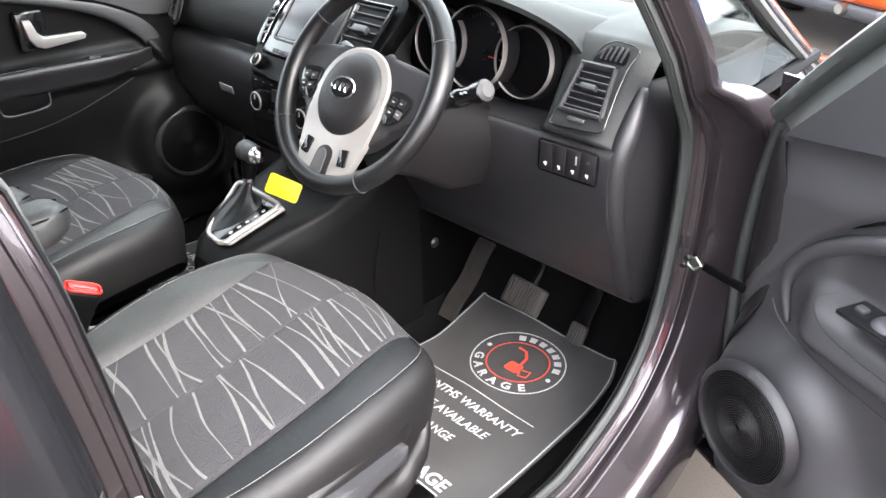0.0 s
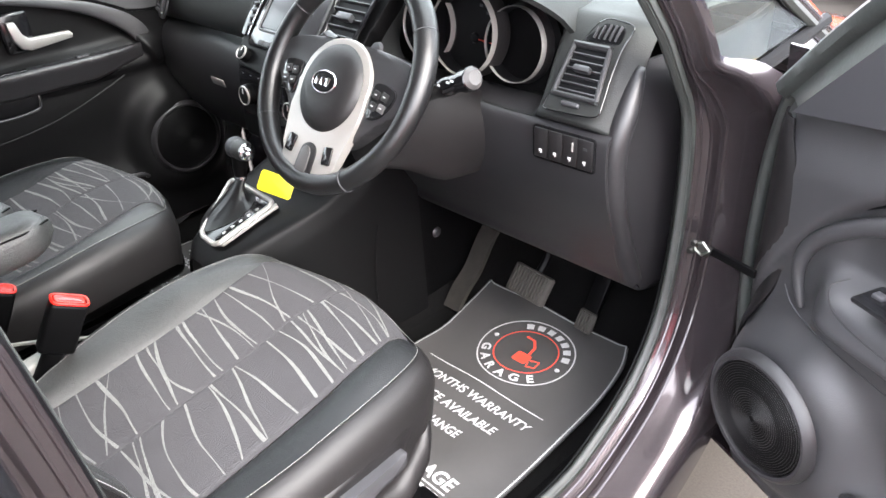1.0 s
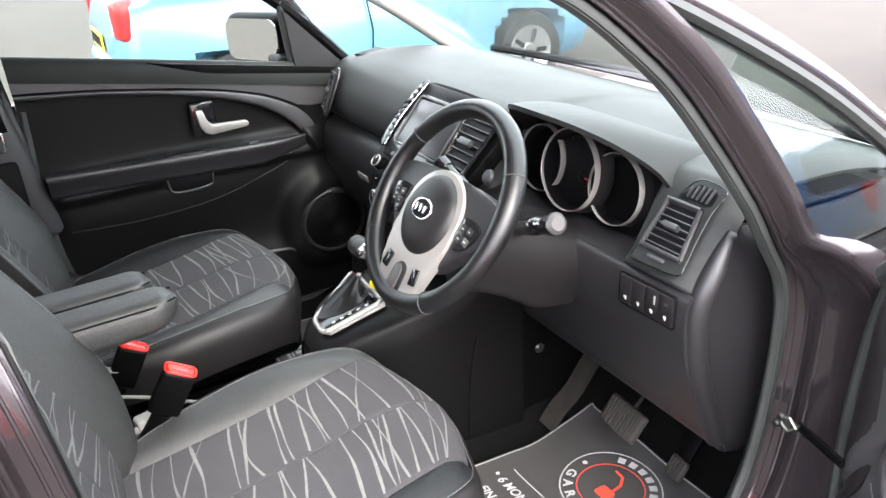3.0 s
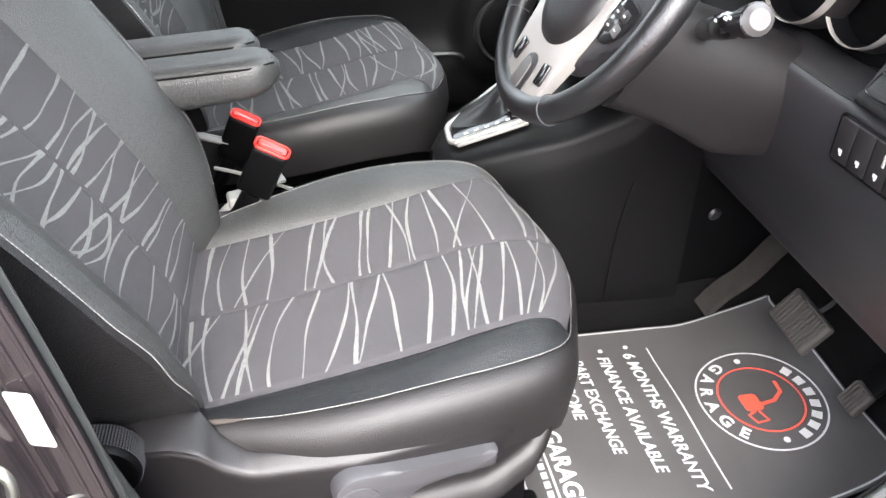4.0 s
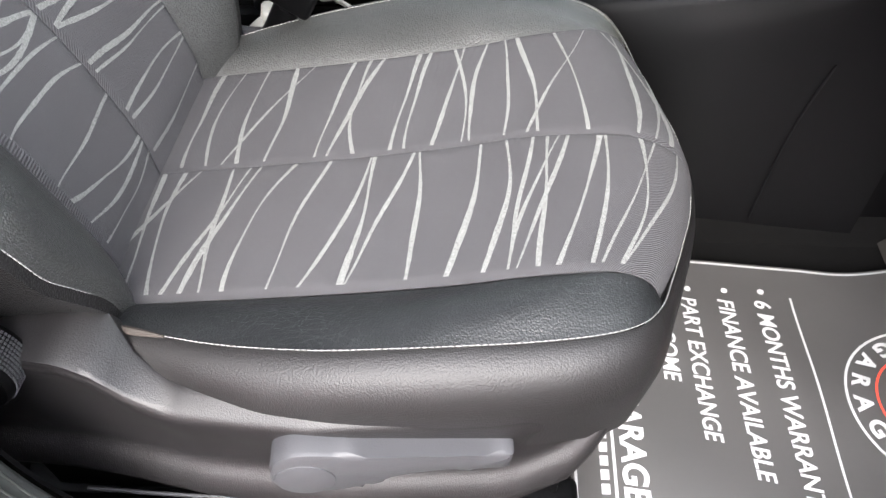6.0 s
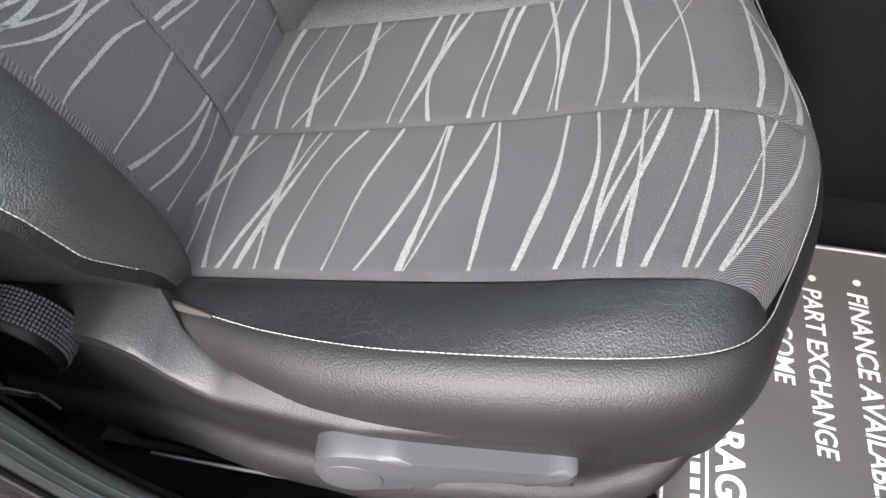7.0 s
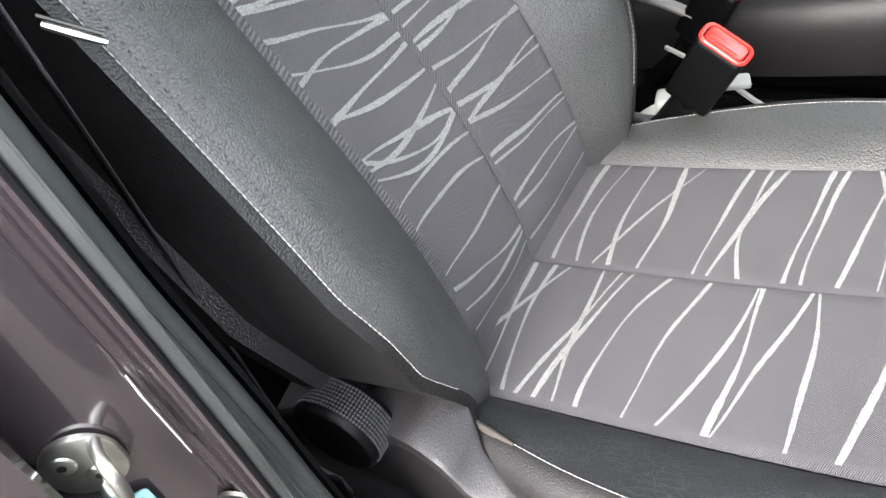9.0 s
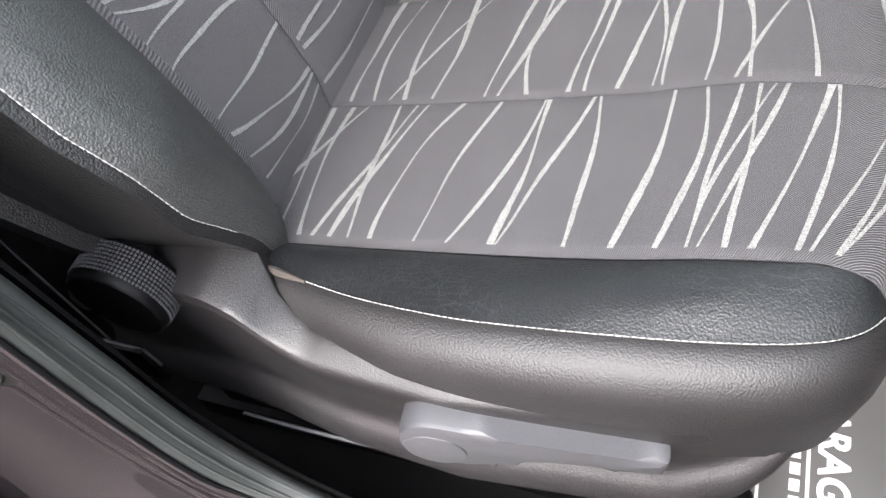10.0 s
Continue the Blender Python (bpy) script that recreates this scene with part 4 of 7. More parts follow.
buckle((-0.206, 0.136, 0.727), (-0.226, 0.094, 0.645), "seat_belt_buckle", "black seat belt buckle with a red button beside the driver seat")
buckle((-0.415, 0.086, 0.680), (-0.430, 0.046, 0.598), "seat_belt_buckle", "black seat belt buckle with a red button beside the passenger seat")
bracket = thing("seat_hinge_bracket", (-0.26, 0.05, 0.57), "pale grey plastic hinge cover and bright bracket between the seats", "bracket")
part("cover", thick(grid_mesh([[(-0.252 + 0.012 * u, 0.03 + 0.07 * v, 0.600 + 0.022 * math.sin(math.pi * v) - 0.02 * u) for u in np.linspace(0, 1, 5)] for v in np.linspace(0, 1, 9)]), 0.006), white_plastic, bracket, "pale grey hinge cover")
part("block", box((0.03, 0.05, 0.045), (-0.262, 0.075, 0.605), (0, 0, 12), 0.006, 3), white_plastic, bracket)
part("arm", tube(smooth_curve([(-0.245, -0.04, 0.615), (-0.243, 0.01, 0.607), (-0.243, 0.05, 0.602), (-0.25, 0.085, 0.612)], 14), 0.006, 8), plastic_grey, bracket)
part("wire", tube(smooth_curve([(-0.40, 0.02, 0.60), (-0.36, 0.09, 0.595), (-0.30, 0.17, 0.590), (-0.28, 0.26, 0.585), (-0.27, 0.36, 0.57)], 20), 0.0035, 6), white_plastic, bracket, "pale cable run along the tunnel")
part("arm", tube(smooth_curve([(-0.44, -0.03, 0.65), (-0.43, 0.01, 0.645), (-0.42, 0.05, 0.635)], 10), 0.007, 8), white_plastic, bracket)
part("clip", box((0.022, 0.035, 0.008), (-0.335, 0.12, 0.600), (0, 8, 20), 0.003), white_plastic, bracket)

# ---- rear bench, seen past the seat ----
bench = thing("rear_bench", (CX, -0.75, 0.34), "rear bench seat in grey striped cloth and black leather", "rear seat")
rows = [[(x, y, z) for x in np.linspace(CX - 0.6, CX + 0.6, 20)] for y, z in smooth_curve([(-0.42, 0.42), (-0.40, 0.56), (-0.44, 0.62), (-0.65, 0.61), (-0.85, 0.59), (-0.92, 0.62), (-0.98, 0.85), (-1.05, 1.12), (-1.10, 1.16)], 30)]
part("cover", thick(grid_mesh(rows), 0.05), cloth, bench, "grey cloth with pale stripes")
rng = random.Random(4)
bars = bmesh.new()
for i in range(90):
    x = CX - 0.58 + 1.16 * i / 90
    lean, z0, z1 = rng.uniform(-0.03, 0.03), 0.64, 1.1
    half = rng.uniform(0.0015, 0.003)
    q = []
    for f in (0, 1):
        z = z0 + (z1 - z0) * f
        y = -0.92 - (z - 0.62) * 0.27 + 0.011
        for d in (-half, half):
            q.append(bars.verts.new((x + lean * f + d, y, z)))
    bars.faces.new((q[0], q[1], q[3], q[2]))
for i in range(70):
    y = -0.44 - 0.42 * i / 70
    for x in (CX + 0.02, CX + 0.32):
        lean, half = rng.uniform(-0.02, 0.02), rng.uniform(0.0012, 0.0024)
        q = [bars.verts.new((x + 0.27 * f, y + lean * f + d, 0.6475 - 0.10 * max(0.0, -0.44 - y) + 0.012 * max(0, -y - 0.62))) for f in (0, 1) for d in (-half, half)]
        bars.faces.new((q[0], q[1], q[3], q[2]))
part("woven_stripes", bars, stripe_cloth, bench, fix=False)

# ---- floor mats with the garage's print ----
def floor_mat(x0, name, label, full=True):
    m = thing(name, (x0, 0.7, 0.32), label, "floor mat", "floor mats")
    left = [(-0.150, 0.425), (-0.150, 0.58), (-0.140, 0.72), (-0.135, 0.80), (-0.155, 0.90), (-0.168, 0.985)]
    right = [(0.262, 0.425), (0.265, 0.55), (0.262, 0.70), (0.255, 0.82), (0.235, 0.93), (0.212, 0.985)]
    L, R = smooth_curve(left, 40), smooth_curve(right, 40)

    def sheet_z(x, y):
        return 0.325 + 0.30 * max(0.0, y - 0.90) ** 1.6 + 0.0022 * math.sin(14 * x + 9 * y) + 0.0016 * math.sin(31 * x - 17 * y)
    rows = []
    for a, b in zip(L, R):
        rows.append([(x0 + a[0] + (b[0] - a[0]) * f, a[1] + (b[1] - a[1]) * f, sheet_z(a[0] + (b[0] - a[0]) * f, a[1])) for f in np.linspace(0, 1, 40)])
    part("sheet", thick(grid_mesh(rows), 0.004), mat_sheet, m, "dark grey coated sheet")
    edge = [(p[0] + 0.005, p[1]) for p in L[1:]] + [(L[-1][0] + (R[-1][0] - L[-1][0]) * f, L[-1][1] - 0.005) for f in np.linspace(0.05, 0.95, 24)] + [(p[0] - 0.005, p[1]) for p in R[::-1][:-1]] + [(R[0][0] + (L[0][0] - R[0][0]) * f, R[0][1] + 0.005) for f in np.linspace(0.03, 0.97, 24)]

    def stroke(pts, w, closed=False):
        bm = bmesh.new()
        n = len(pts)
        V = []
        for i, (x, y) in enumerate(pts):
            a, b = pts[i - 1] if (closed or i) else pts[i], pts[(i + 1) % n] if (closed or i < n - 1) else pts[i]
            d = Vector((b[0] - a[0], b[1] - a[1], 0)).normalized()
            nrm = Vector((-d.y, d.x, 0)) * w / 2
            V.append([bm.verts.new((x0 + x + nrm.x * s, y + nrm.y * s, sheet_z(x + nrm.x * s, y + nrm.y * s) + 0.0012)) for s in (-1, 1)])
        for i in range(n if closed else n - 1):
            a, b = V[i], V[(i + 1) % n]
            bm.faces.new((a[0], a[1], b[1], b[0]))
        return bm

    def draped(bm):
        for v in bm.verts:
            v.co.z += sheet_z(v.co.x - x0, v.co.y) + 0.0012
        return bm
    part("border", stroke(edge, 0.0030, True), print_white, m, "white border line", fix=False)

    def circle(r, n=64, c=(0.060, 0.843)):
        return [(c[0] + r * math.cos(a), c[1] + r * math.sin(a)) for a in np.linspace(0, 2 * math.pi, n, endpoint=False)]
    part("emblem_ring", stroke(circle(0.1005), 0.0030, True), print_white, m, fix=False)
    part("emblem_ring", stroke(circle(0.067), 0.0026, True), print_red, m, "red ring", fix=False)
    for dx, dy in ((-0.083, 0.004), (0.083, -0.004)):
        part("emblem_dot", draped(slab([(x0 + x, y) for x, y in circle(0.0052, 14, (0.060 + dx, 0.843 + dy))], 0.0003, Matrix.Identity(4))), print_white, m)
    # the trader's name over the emblem as plain bars, the trade below it in letters
    for i in range(7):
        t0, t1 = radians(130 - 118 * (i + 0.14) / 7), radians(130 - 118 * (i + 0.76) / 7)
        part("name_bar", stroke([(0.060 + 0.0835 * math.cos(t), 0.843 + 0.0835 * math.sin(t)) for t in np.linspace(t0, t1, 4)], 0.0155), print_white, m, fix=False)
    for i, ch in enumerate("GARAGE"):
        t = radians(207 + 21.5 * i)
        bm = lettering(ch, 0.0262, Matrix.Identity(4), 0.0, "CENTER", 0.0009)
        bm.transform(Matrix.Translation((x0 + 0.060 + 0.0835 * math.cos(t), 0.843 + 0.0835 * math.sin(t), 0)) @ Matrix.Rotation(t + math.pi / 2, 4, "Z") @ Matrix.Translation((0, -0.0092, 0)) @ Matrix.Diagonal((1.12, 1, 1, 1)))
        part("lettering", draped(bm), print_white, m, fix=False)
    part("emblem_mark", draped(slab([(x0 + x, y) for x, y in rounded(0.034, 0.030, 0.006, 5, 0.066, 0.822)], 0.0003, Matrix.Identity(4))), print_red, m, "red emblem shape")
    part("emblem_mark", stroke([(0.072, 0.838), (0.068, 0.862), (0.052, 0.882), (0.030, 0.884)], 0.006), print_red, m, fix=False)
    part("emblem_mark", stroke([(0.085, 0.825), (0.104, 0.832), (0.106, 0.812), (0.09, 0.806), (0.084, 0.82)], 0.004), print_red, m, fix=False)
    part("rule", stroke([(x, 0.714) for x in np.linspace(-0.090, 0.207, 50)], 0.0026), print_white, m, fix=False)
    for (txt, y, xe) in (("6 MONTHS WARRANTY", 0.668, 0.205), ("FINANCE AVAILABLE", 0.622, 0.163), ("PART EXCHANGE", 0.575, 0.118), ("WELCOME", 0.541, 0.040)):
        bm = lettering(txt, 0.030, Matrix.Identity(4), 0.18, "LEFT", 0.0004)
        wid = max(v.co.x for v in bm.verts)
        xs = -0.086
        bm.transform(Matrix.Translation((x0 + xs, y, 0)) @ Matrix.Diagonal(((xe - xs) / wid, 0.92, 1, 1)))
        part("lettering", draped(bm), print_white, m, "white printed words", fix=False)
        if txt != "WELCOME":
            part("bullet", draped(slab([(x0 + x, yy) for x, yy in circle(0.0042, 12, (-0.099, y + 0.011))], 0.0003, Matrix.Identity(4))), print_white, m)
    for i in range(7):
        w = 0.145 / 7
        part("name_bar", stroke([(-0.11 + w * (i + 0.12), 0.494), (-0.11 + w * (i + 0.78), 0.494)], 0.026), print_white, m, fix=False)
    bm = lettering("GARAGE", 0.037, Matrix.Identity(4), 0.12, "LEFT", 0.0010)
    wid = max(v.co.x for v in bm.verts)
    bm.transform(Matrix.Translation((x0 + 0.048, 0.481, 0)) @ Matrix.Diagonal((0.146 / wid, 1, 1, 1)))
    part("lettering", draped(bm), print_white, m, "white printed word", fix=False)
    part("rule", stroke([(x, 0.472) for x in np.linspace(-0.11, 0.192, 50)], 0.0032), print_white, m, fix=False)
    for i in range(18):
        xa = -0.10 + 0.0160 * i
        part("name_bar", stroke([(xa, 0.461), (xa + 0.0115, 0.461)], 0.009), print_white, m, fix=False)
    return m


floor_mat(0.0, "floor_mat", "dark grey printed floor mat with white border and emblem")
floor_mat(-0.775, "floor_mat", "dark grey printed floor mat in the passenger footwell")

# ---- pedals ----
def pedal(x, y, z, w, h, tilt, yaw, name, label, ribs):
    p = thing(name, (x, y, z - h / 2), label, "pedal", "pedals")
    m = pose(x, y, z, tilt, 0, yaw)
    part("pad", moved(box((w, h, 0.016), (0, 0, 0), (0, 0, 0), 0.006, 3), m), pedal_rubber, p, "dusty ribbed rubber pad")
    for i in range(ribs):
        part("rib", moved(box((w * 0.86 / ribs * 0.55, h * 0.84, 0.006), (-w * 0.43 + w * 0.86 * (i + 0.5) / ribs, 0, 0.009), (0, 0, 0), 0.0015), m), pedal_rubber, p)
    part("arm", tube(smooth_curve([(x, y + 0.006, z), (x + 0.01, y + 0.05, z + 0.06), (x + 0.012, y + 0.05, z + 0.2)], 10), 0.009, 8), plastic_dark, p)
    return p


pedal(0.026, 0.898, 0.452, 0.100, 0.062, 52, -4, "brake_pedal", "wide worn brake pedal with a dusty ribbed pad", 11)
acc = pedal(0.140, 0.935, 0.392, 0.040, 0.045, 60, -6, "accelerator_pedal", "narrow black accelerator pedal with a worn ribbed tip", 5)
part("blade", moved(box((0.036, 0.090, 0.010), (0, 0.064, -0.004), (0, 0, 0), 0.004), pose(0.140, 0.935, 0.392, 60, 0, -6)), plastic_dark, acc, "black plastic pedal blade")

# ---- dashboard ----
dash = thing("dashboard", (CX, 0.95, 0.5), "black soft-skinned dashboard with round dials and louvred vents", "dashboard")
def dash_profile(x):
    """Section of the main moulding, from the windscreen over the top and down the face; the dials sit in a recess."""
    right = [(1.27, 0.985), (1.05, 1.034), (0.93, 1.046), (0.84, 1.044), (0.800, 1.028), (0.738, 0.932), (0.728, 0.914), (0.736, 0.905)]
    well = [(1.27, 0.985), (1.05, 1.032), (0.93, 1.040), (0.87, 1.036), (0.835, 1.015), (0.815, 0.925), (0.775, 0.908), (0.736, 0.903)]
    left = [(1.27, 0.985), (1.05, 1.035), (0.86, 1.045), (0.78, 1.030), (0.742, 0.985), (0.728, 0.930), (0.735, 0.895), (0.755, 0.880)]

    def step(v):
        v = min(1.0, max(0.0, v))
        return v * v * (3 - 2 * v)
    f = step((x + 0.24) / 0.06)
    w = step((x + 0.225) / 0.04) * step((0.178 - x) / 0.030)
    edge = max(0.0, (x - 0.25) / 0.055, (-0.90 - x) / 0.14)
    mid = [(a[0] * (1 - w) + c[0] * w, a[1] * (1 - w) + c[1] * w) for a, c in zip(right, well)]
    return [(a[0] * f + b[0] * (1 - f) + 0.022 * edge ** 2, a[1] * f + b[1] * (1 - f) - 0.016 * edge ** 2) for a, b in zip(mid, left)]


rows = [[(x, y, z) for y, z in smooth_curve(dash_profile(x), 40)] for x in np.linspace(-1.04, 0.305, 130)]
part("top_moulding", thick(grid_mesh(rows), 0.006), dash_skin, dash, "black soft grained dash top", smooth=55)
rows = []
for x in np.linspace(-1.04, 0.300, 60):
    lower = [(0.79, 0.912), (0.752, 0.906), (0.733, 0.900), (0.727, 0.885), (0.728, 0.845), (0.740, 0.785), (0.775, 0.705), (0.818, 0.632), (0.845, 0.590), (0.93, 0.560)]
    glove = [(0.80, 0.885), (0.762, 0.872), (0.735, 0.85), (0.722, 0.80), (0.735, 0.72), (0.77, 0.64), (0.84, 0.575), (0.90, 0.55), (0.95, 0.53), (1.0, 0.50)]
    f = min(1, max(0, (x + 0.45) / 0.2))
    rows.append([(x, a[0] * f + b[0] * (1 - f), a[1] * f + b[1] * (1 - f)) for a, b in zip(smooth_curve(lower, 40), smooth_curve(glove, 40))])
part("lower_panel", thick(grid_mesh(rows), 0.006), plastic, dash, "black plastic knee panel and glovebox", smooth=55)
part("glovebox_latch", box((0.06, 0.012, 0.02), (-0.775, 0.728, 0.768), (10, 0, 0), 0.004), silver, dash, "silver glovebox latch")
# end cap beside the door
bm = thick(grid_mesh([[(0.302 + 0.022 * math.sin(math.pi * f), y0 + (1.20 - y0) * f, z) for f in np.linspace(0, 1, 8)] for y0, z in smooth_curve([(0.815, 0.990), (0.785, 0.94), (0.768, 0.88), (0.772, 0.80), (0.795, 0.70), (0.85, 0.59)], 18)]), 0.008)
part("end_cap", bm, plastic, dash, "black dash end cap", smooth=50)

part("end_strip", tube(smooth_curve([(0.300, 0.800, 0.985), (0.302, 0.772, 0.935), (0.300, 0.752, 0.885), (0.298, 0.756, 0.810), (0.296, 0.786, 0.720), (0.290, 0.838, 0.615)], 28), [0.004 + 0.013 * math.sin(math.pi * min(1.0, (i + 1) / 9) / 2) for i in range(28)], 24), plastic, dash, "rounded dash end", smooth=80)

# driver's louvred vent
vent_m = axes((0.241, 0.756, 0.977), (1, 0, 0.0), (0, 0.545, 0.838))
def louvre_vent(m, w, h, n, taper, name, label, slats="h", frame_mat=None):
    v = part(name, thick(grid_mesh([[m @ Vector((x, y, 0.0)) for x, y in ((-w / 2 * (1 - taper * (0.5 - f)) , h * (f - 0.5)), (w / 2 * (1 - taper * (0.5 - f)), h * (f - 0.5)))] for f in (0, 0.5, 1)]), 0.002), dial_face, dash, label)
    out = [(-w / 2 * (1 - taper * 0.5), -h / 2), (w / 2 * (1 - taper * 0.5), -h / 2), (w / 2 * (1 + taper * 0.5), h / 2), (-w / 2 * (1 + taper * 0.5), h / 2)]
    part("surround", tube([m @ Vector((*p, 0.003)) for p in smooth_curve([((out[i][0] * (1 - f) + out[(i + 1) % 4][0] * f), (out[i][1] * (1 - f) + out[(i + 1) % 4][1] * f)) for i in range(4) for f in (0.03, 0.5, 0.97)], 48, closed=True)], 0.004, 8, closed=True), frame_mat or plastic, v)
    for i in range(n):
        f = (i + 0.5) / n
        ww = w * (1 + taper * (f - 0.5)) * 0.97
        part("slat", moved(box((ww, 0.0028, 0.0105), (0, h * (f - 0.5), 0.0), (-30, 0, 0), 0.001), m), plastic, v)
    part("tab", moved(box((w * 0.42, h * 0.13, 0.012), (0, h * 0.02, 0.008), (-12, 0, 0), 0.003), m), plastic_grey, v, "vent adjuster tab")
    return v


bez = [(p[0], p[1]) for p in smooth_curve([(-0.043, -0.060), (0.0, -0.0585), (0.040, -0.054), (0.043, -0.035), (0.041, 0.0), (0.042, 0.040), (0.049, 0.066), (0.043, 0.074), (0.020, 0.0775), (0.002, 0.076), (-0.012, 0.062), (-0.029, 0.020), (-0.043, -0.030), (-0.047, -0.052)], 70, closed=True)]
part("vent_bezel", slab(bez, 0.003, vent_m @ Matrix.Translation((0, 0, -0.001)), 0.0015), dash_skin, dash, "satin black vent surround")
part("bezel_line", tube([vent_m @ Vector((x, y, 0.0015)) for x, y in bez], 0.0011, 6, closed=True), gloss_black, dash)
louvre_vent(vent_m @ Matrix.Translation((-0.0005, 0.0005, 0.0035)), 0.064, 0.072, 7, -0.22, "air_vent", "black louvred air vent")
defrost = part("side_defroster", slab([(p[0], p[1]) for p in smooth_curve([(-0.017, 0.0445), (0.010, 0.0445), (0.034, 0.0455), (0.0375, 0.058), (0.034, 0.0665), (0.008, 0.070), (-0.002, 0.062)], 36, closed=True)], 0.0015, vent_m @ Matrix.Translation((0, 0, 0.0022))), dial_face, dash, "small slotted side window vent")
for i in range(5):
    h = 0.016 + 0.006 * min(1, i / 2)
    part("fin", moved(box((0.0020, h, 0.007), (-0.003 + i * 0.0085, 0.0475 + h / 2, 0.0045), (0, 0, -10), 0.0007), vent_m), plastic_grey, defrost)
part("vent_wheel", moved(box((0.030, 0.0075, 0.007), (-0.004, -0.0465, 0.004), (0, 0, 0), 0.003, 3), vent_m), plastic_grey, dash, "vent closing wheel")

# switch pack
sw_m = axes((0.2305, 0.7265, 0.8735), (1, 0.06, -0.02), (0, -0.02, 1))
pack = part("switch_pack", slab(rounded(0.104, 0.052, 0.006), 0.004, sw_m, 0.001), gloss_black, dash, "black pack of four switches")
part("pack_rim", tube([sw_m @ Vector((x, y, 0.003)) for x, y in rounded(0.105, 0.053, 0.006)], 0.0012, 6, closed=True), dial_face, pack)
for i in range(4):
    cx = -0.0372 + i * 0.0248
    b = part("switch", moved(box((0.0238, 0.046, 0.006), (cx, 0, 0.004), (0, 0, 0), 0.0012), sw_m), pod_plastic, pack)
    part("symbol", join(moved(box((0.0050, 0.0036, 0.0006), (cx, -0.0105, 0.0072), (0, 0, 0), 0), sw_m), moved(box((0.0024, 0.0030, 0.0006), (cx + 0.0008, -0.0135, 0.0072), (0, 0, 20), 0), sw_m)), print_white, b)
part("dimmer_wheel", moved(box((0.0034, 0.014, 0.005), (0.0170, 0.008, 0.0055), (0, 0, 0), 0.001), sw_m), white_plastic, pack)
part("indicator", moved(box((0.006, 0.004, 0.0006), (0.0375, 0.010, 0.0072), (0, 0, 0), 0), sw_m), plastic_grey, pack)

# instrument binnacle
hood_rows = []
for s in np.linspace(0, 1, 12):
    y = 0.690 + 0.217 * s
    row = []
    for x in np.linspace(-0.185, 0.195, 40):
        f = (x - 0.005) / 0.19
        arch = max(0.0, 1 - abs(f) ** 2.6)
        top = 1.018 + 0.088 * arch ** 0.75
        row.append((x, y + 0.100 * abs(f) ** 2.4 * (1 - 0.6 * s), top * (1 - s ** 2) + 1.038 * s ** 2))
    hood_rows.append(row)
part("hood", thick(grid_mesh(hood_rows), 0.008), dash_skin, dash, "black hood over the dials", smooth=55)
dial_m = axes((-0.004, 0.775, 0.992), (1, 0.0, 0), (0, 0.17, 0.985))
part("dial_backing", slab([(p[0], p[1]) for p in smooth_curve([(-0.175, -0.070), (-0.05, -0.078), (0.14, -0.070), (0.168, 0.0), (0.12, 0.06), (0.0, 0.078), (-0.13, 0.06), (-0.180, 0.0)], 40, closed=True)], 0.006, dial_m @ Matrix.Translation((0, 0, -0.036))), plastic_dark, dash)
for cx, cy, r, lift in ((-0.094, -0.004, 0.058, -0.006), (0.0, 0.0, 0.068, 0.010), (0.094, -0.006, 0.057, -0.006)):
    m = dial_m @ Matrix.Translation((cx, cy, lift))
    g = part("dial", lathe([(0.0, -0.027), (r * 0.93, -0.026), (r * 0.976, -0.002)], 48, m, cap=False), dial_face, dash, "black dial in a deep well")
    part("rim", lathe([(r * 0.975, -0.003), (r * 0.981, 0.0022), (r * 0.992, 0.003), (r * 1.004, 0.001), (r * 1.008, -0.008)], 64, m, cap=False), silver, g, "thin silver dial rim")
    part("cone", lathe([(r * 1.012, -0.008), (r * 1.06, -0.024), (r * 1.06, -0.034)], 48, m, cap=False), pod_plastic, g)
    if cx == 0:
        for i in range(18):
            a = radians(-14 + i * 8.0)
            part("tick", moved(box((0.0070 if i % 3 == 0 else 0.004, 0.0010, 0.0006), (r * 0.80 * math.cos(a), r * 0.80 * math.sin(a), -0.0255), (0, 0, math.degrees(a)), 0), m), plastic_grey, g)
        for i in range(4):
            a = radians(-2 + i * 24)
            part("numeral", moved(box((0.006, 0.0042, 0.0006), (r * 0.64 * math.cos(a), r * 0.64 * math.sin(a), -0.0255), (0, 0, 0), 0), m), plastic_grey, g)
        part("needle", moved(box((0.036, 0.0016, 0.0012), (0.034, -0.012, -0.0235), (0, 0, -4), 0.0004), m), print_red, g, "red needle")
        part("needle_hub", lathe([(0.0, 0.003), (0.007, 0.002), (0.009, -0.002)], 20, m @ Matrix.Translation((0.006, -0.010, -0.0245)), cap=False), dial_face, g)
# centre stack, leaning back
st_b = axes((-0.312, 0.694, 0.988), (1, 0.0, 0), (0, 0.656, 0.754)) @ Matrix.Translation((-0.010, 0.014, 0))
st_m = st_b @ Matrix.Diagonal((1.08, 1, 1, 1))
stack = part("centre_panel", slab([(p[0], p[1]) for p in smooth_curve([(-0.142, 0.07), (-0.15, 0.0), (-0.148, -0.075), (-0.142, -0.120), (-0.10, -0.134), (0.06, -0.134), (0.115, -0.12), (0.150, -0.07), (0.165, 0.0), (0.166, 0.075), (0.05, 0.088), (-0.10, 0.086)], 60, closed=True)], 0.03, st_m @ Matrix.Translation((0, 0, -0.03)), 0.004), plastic_dark, dash, "black centre stack")
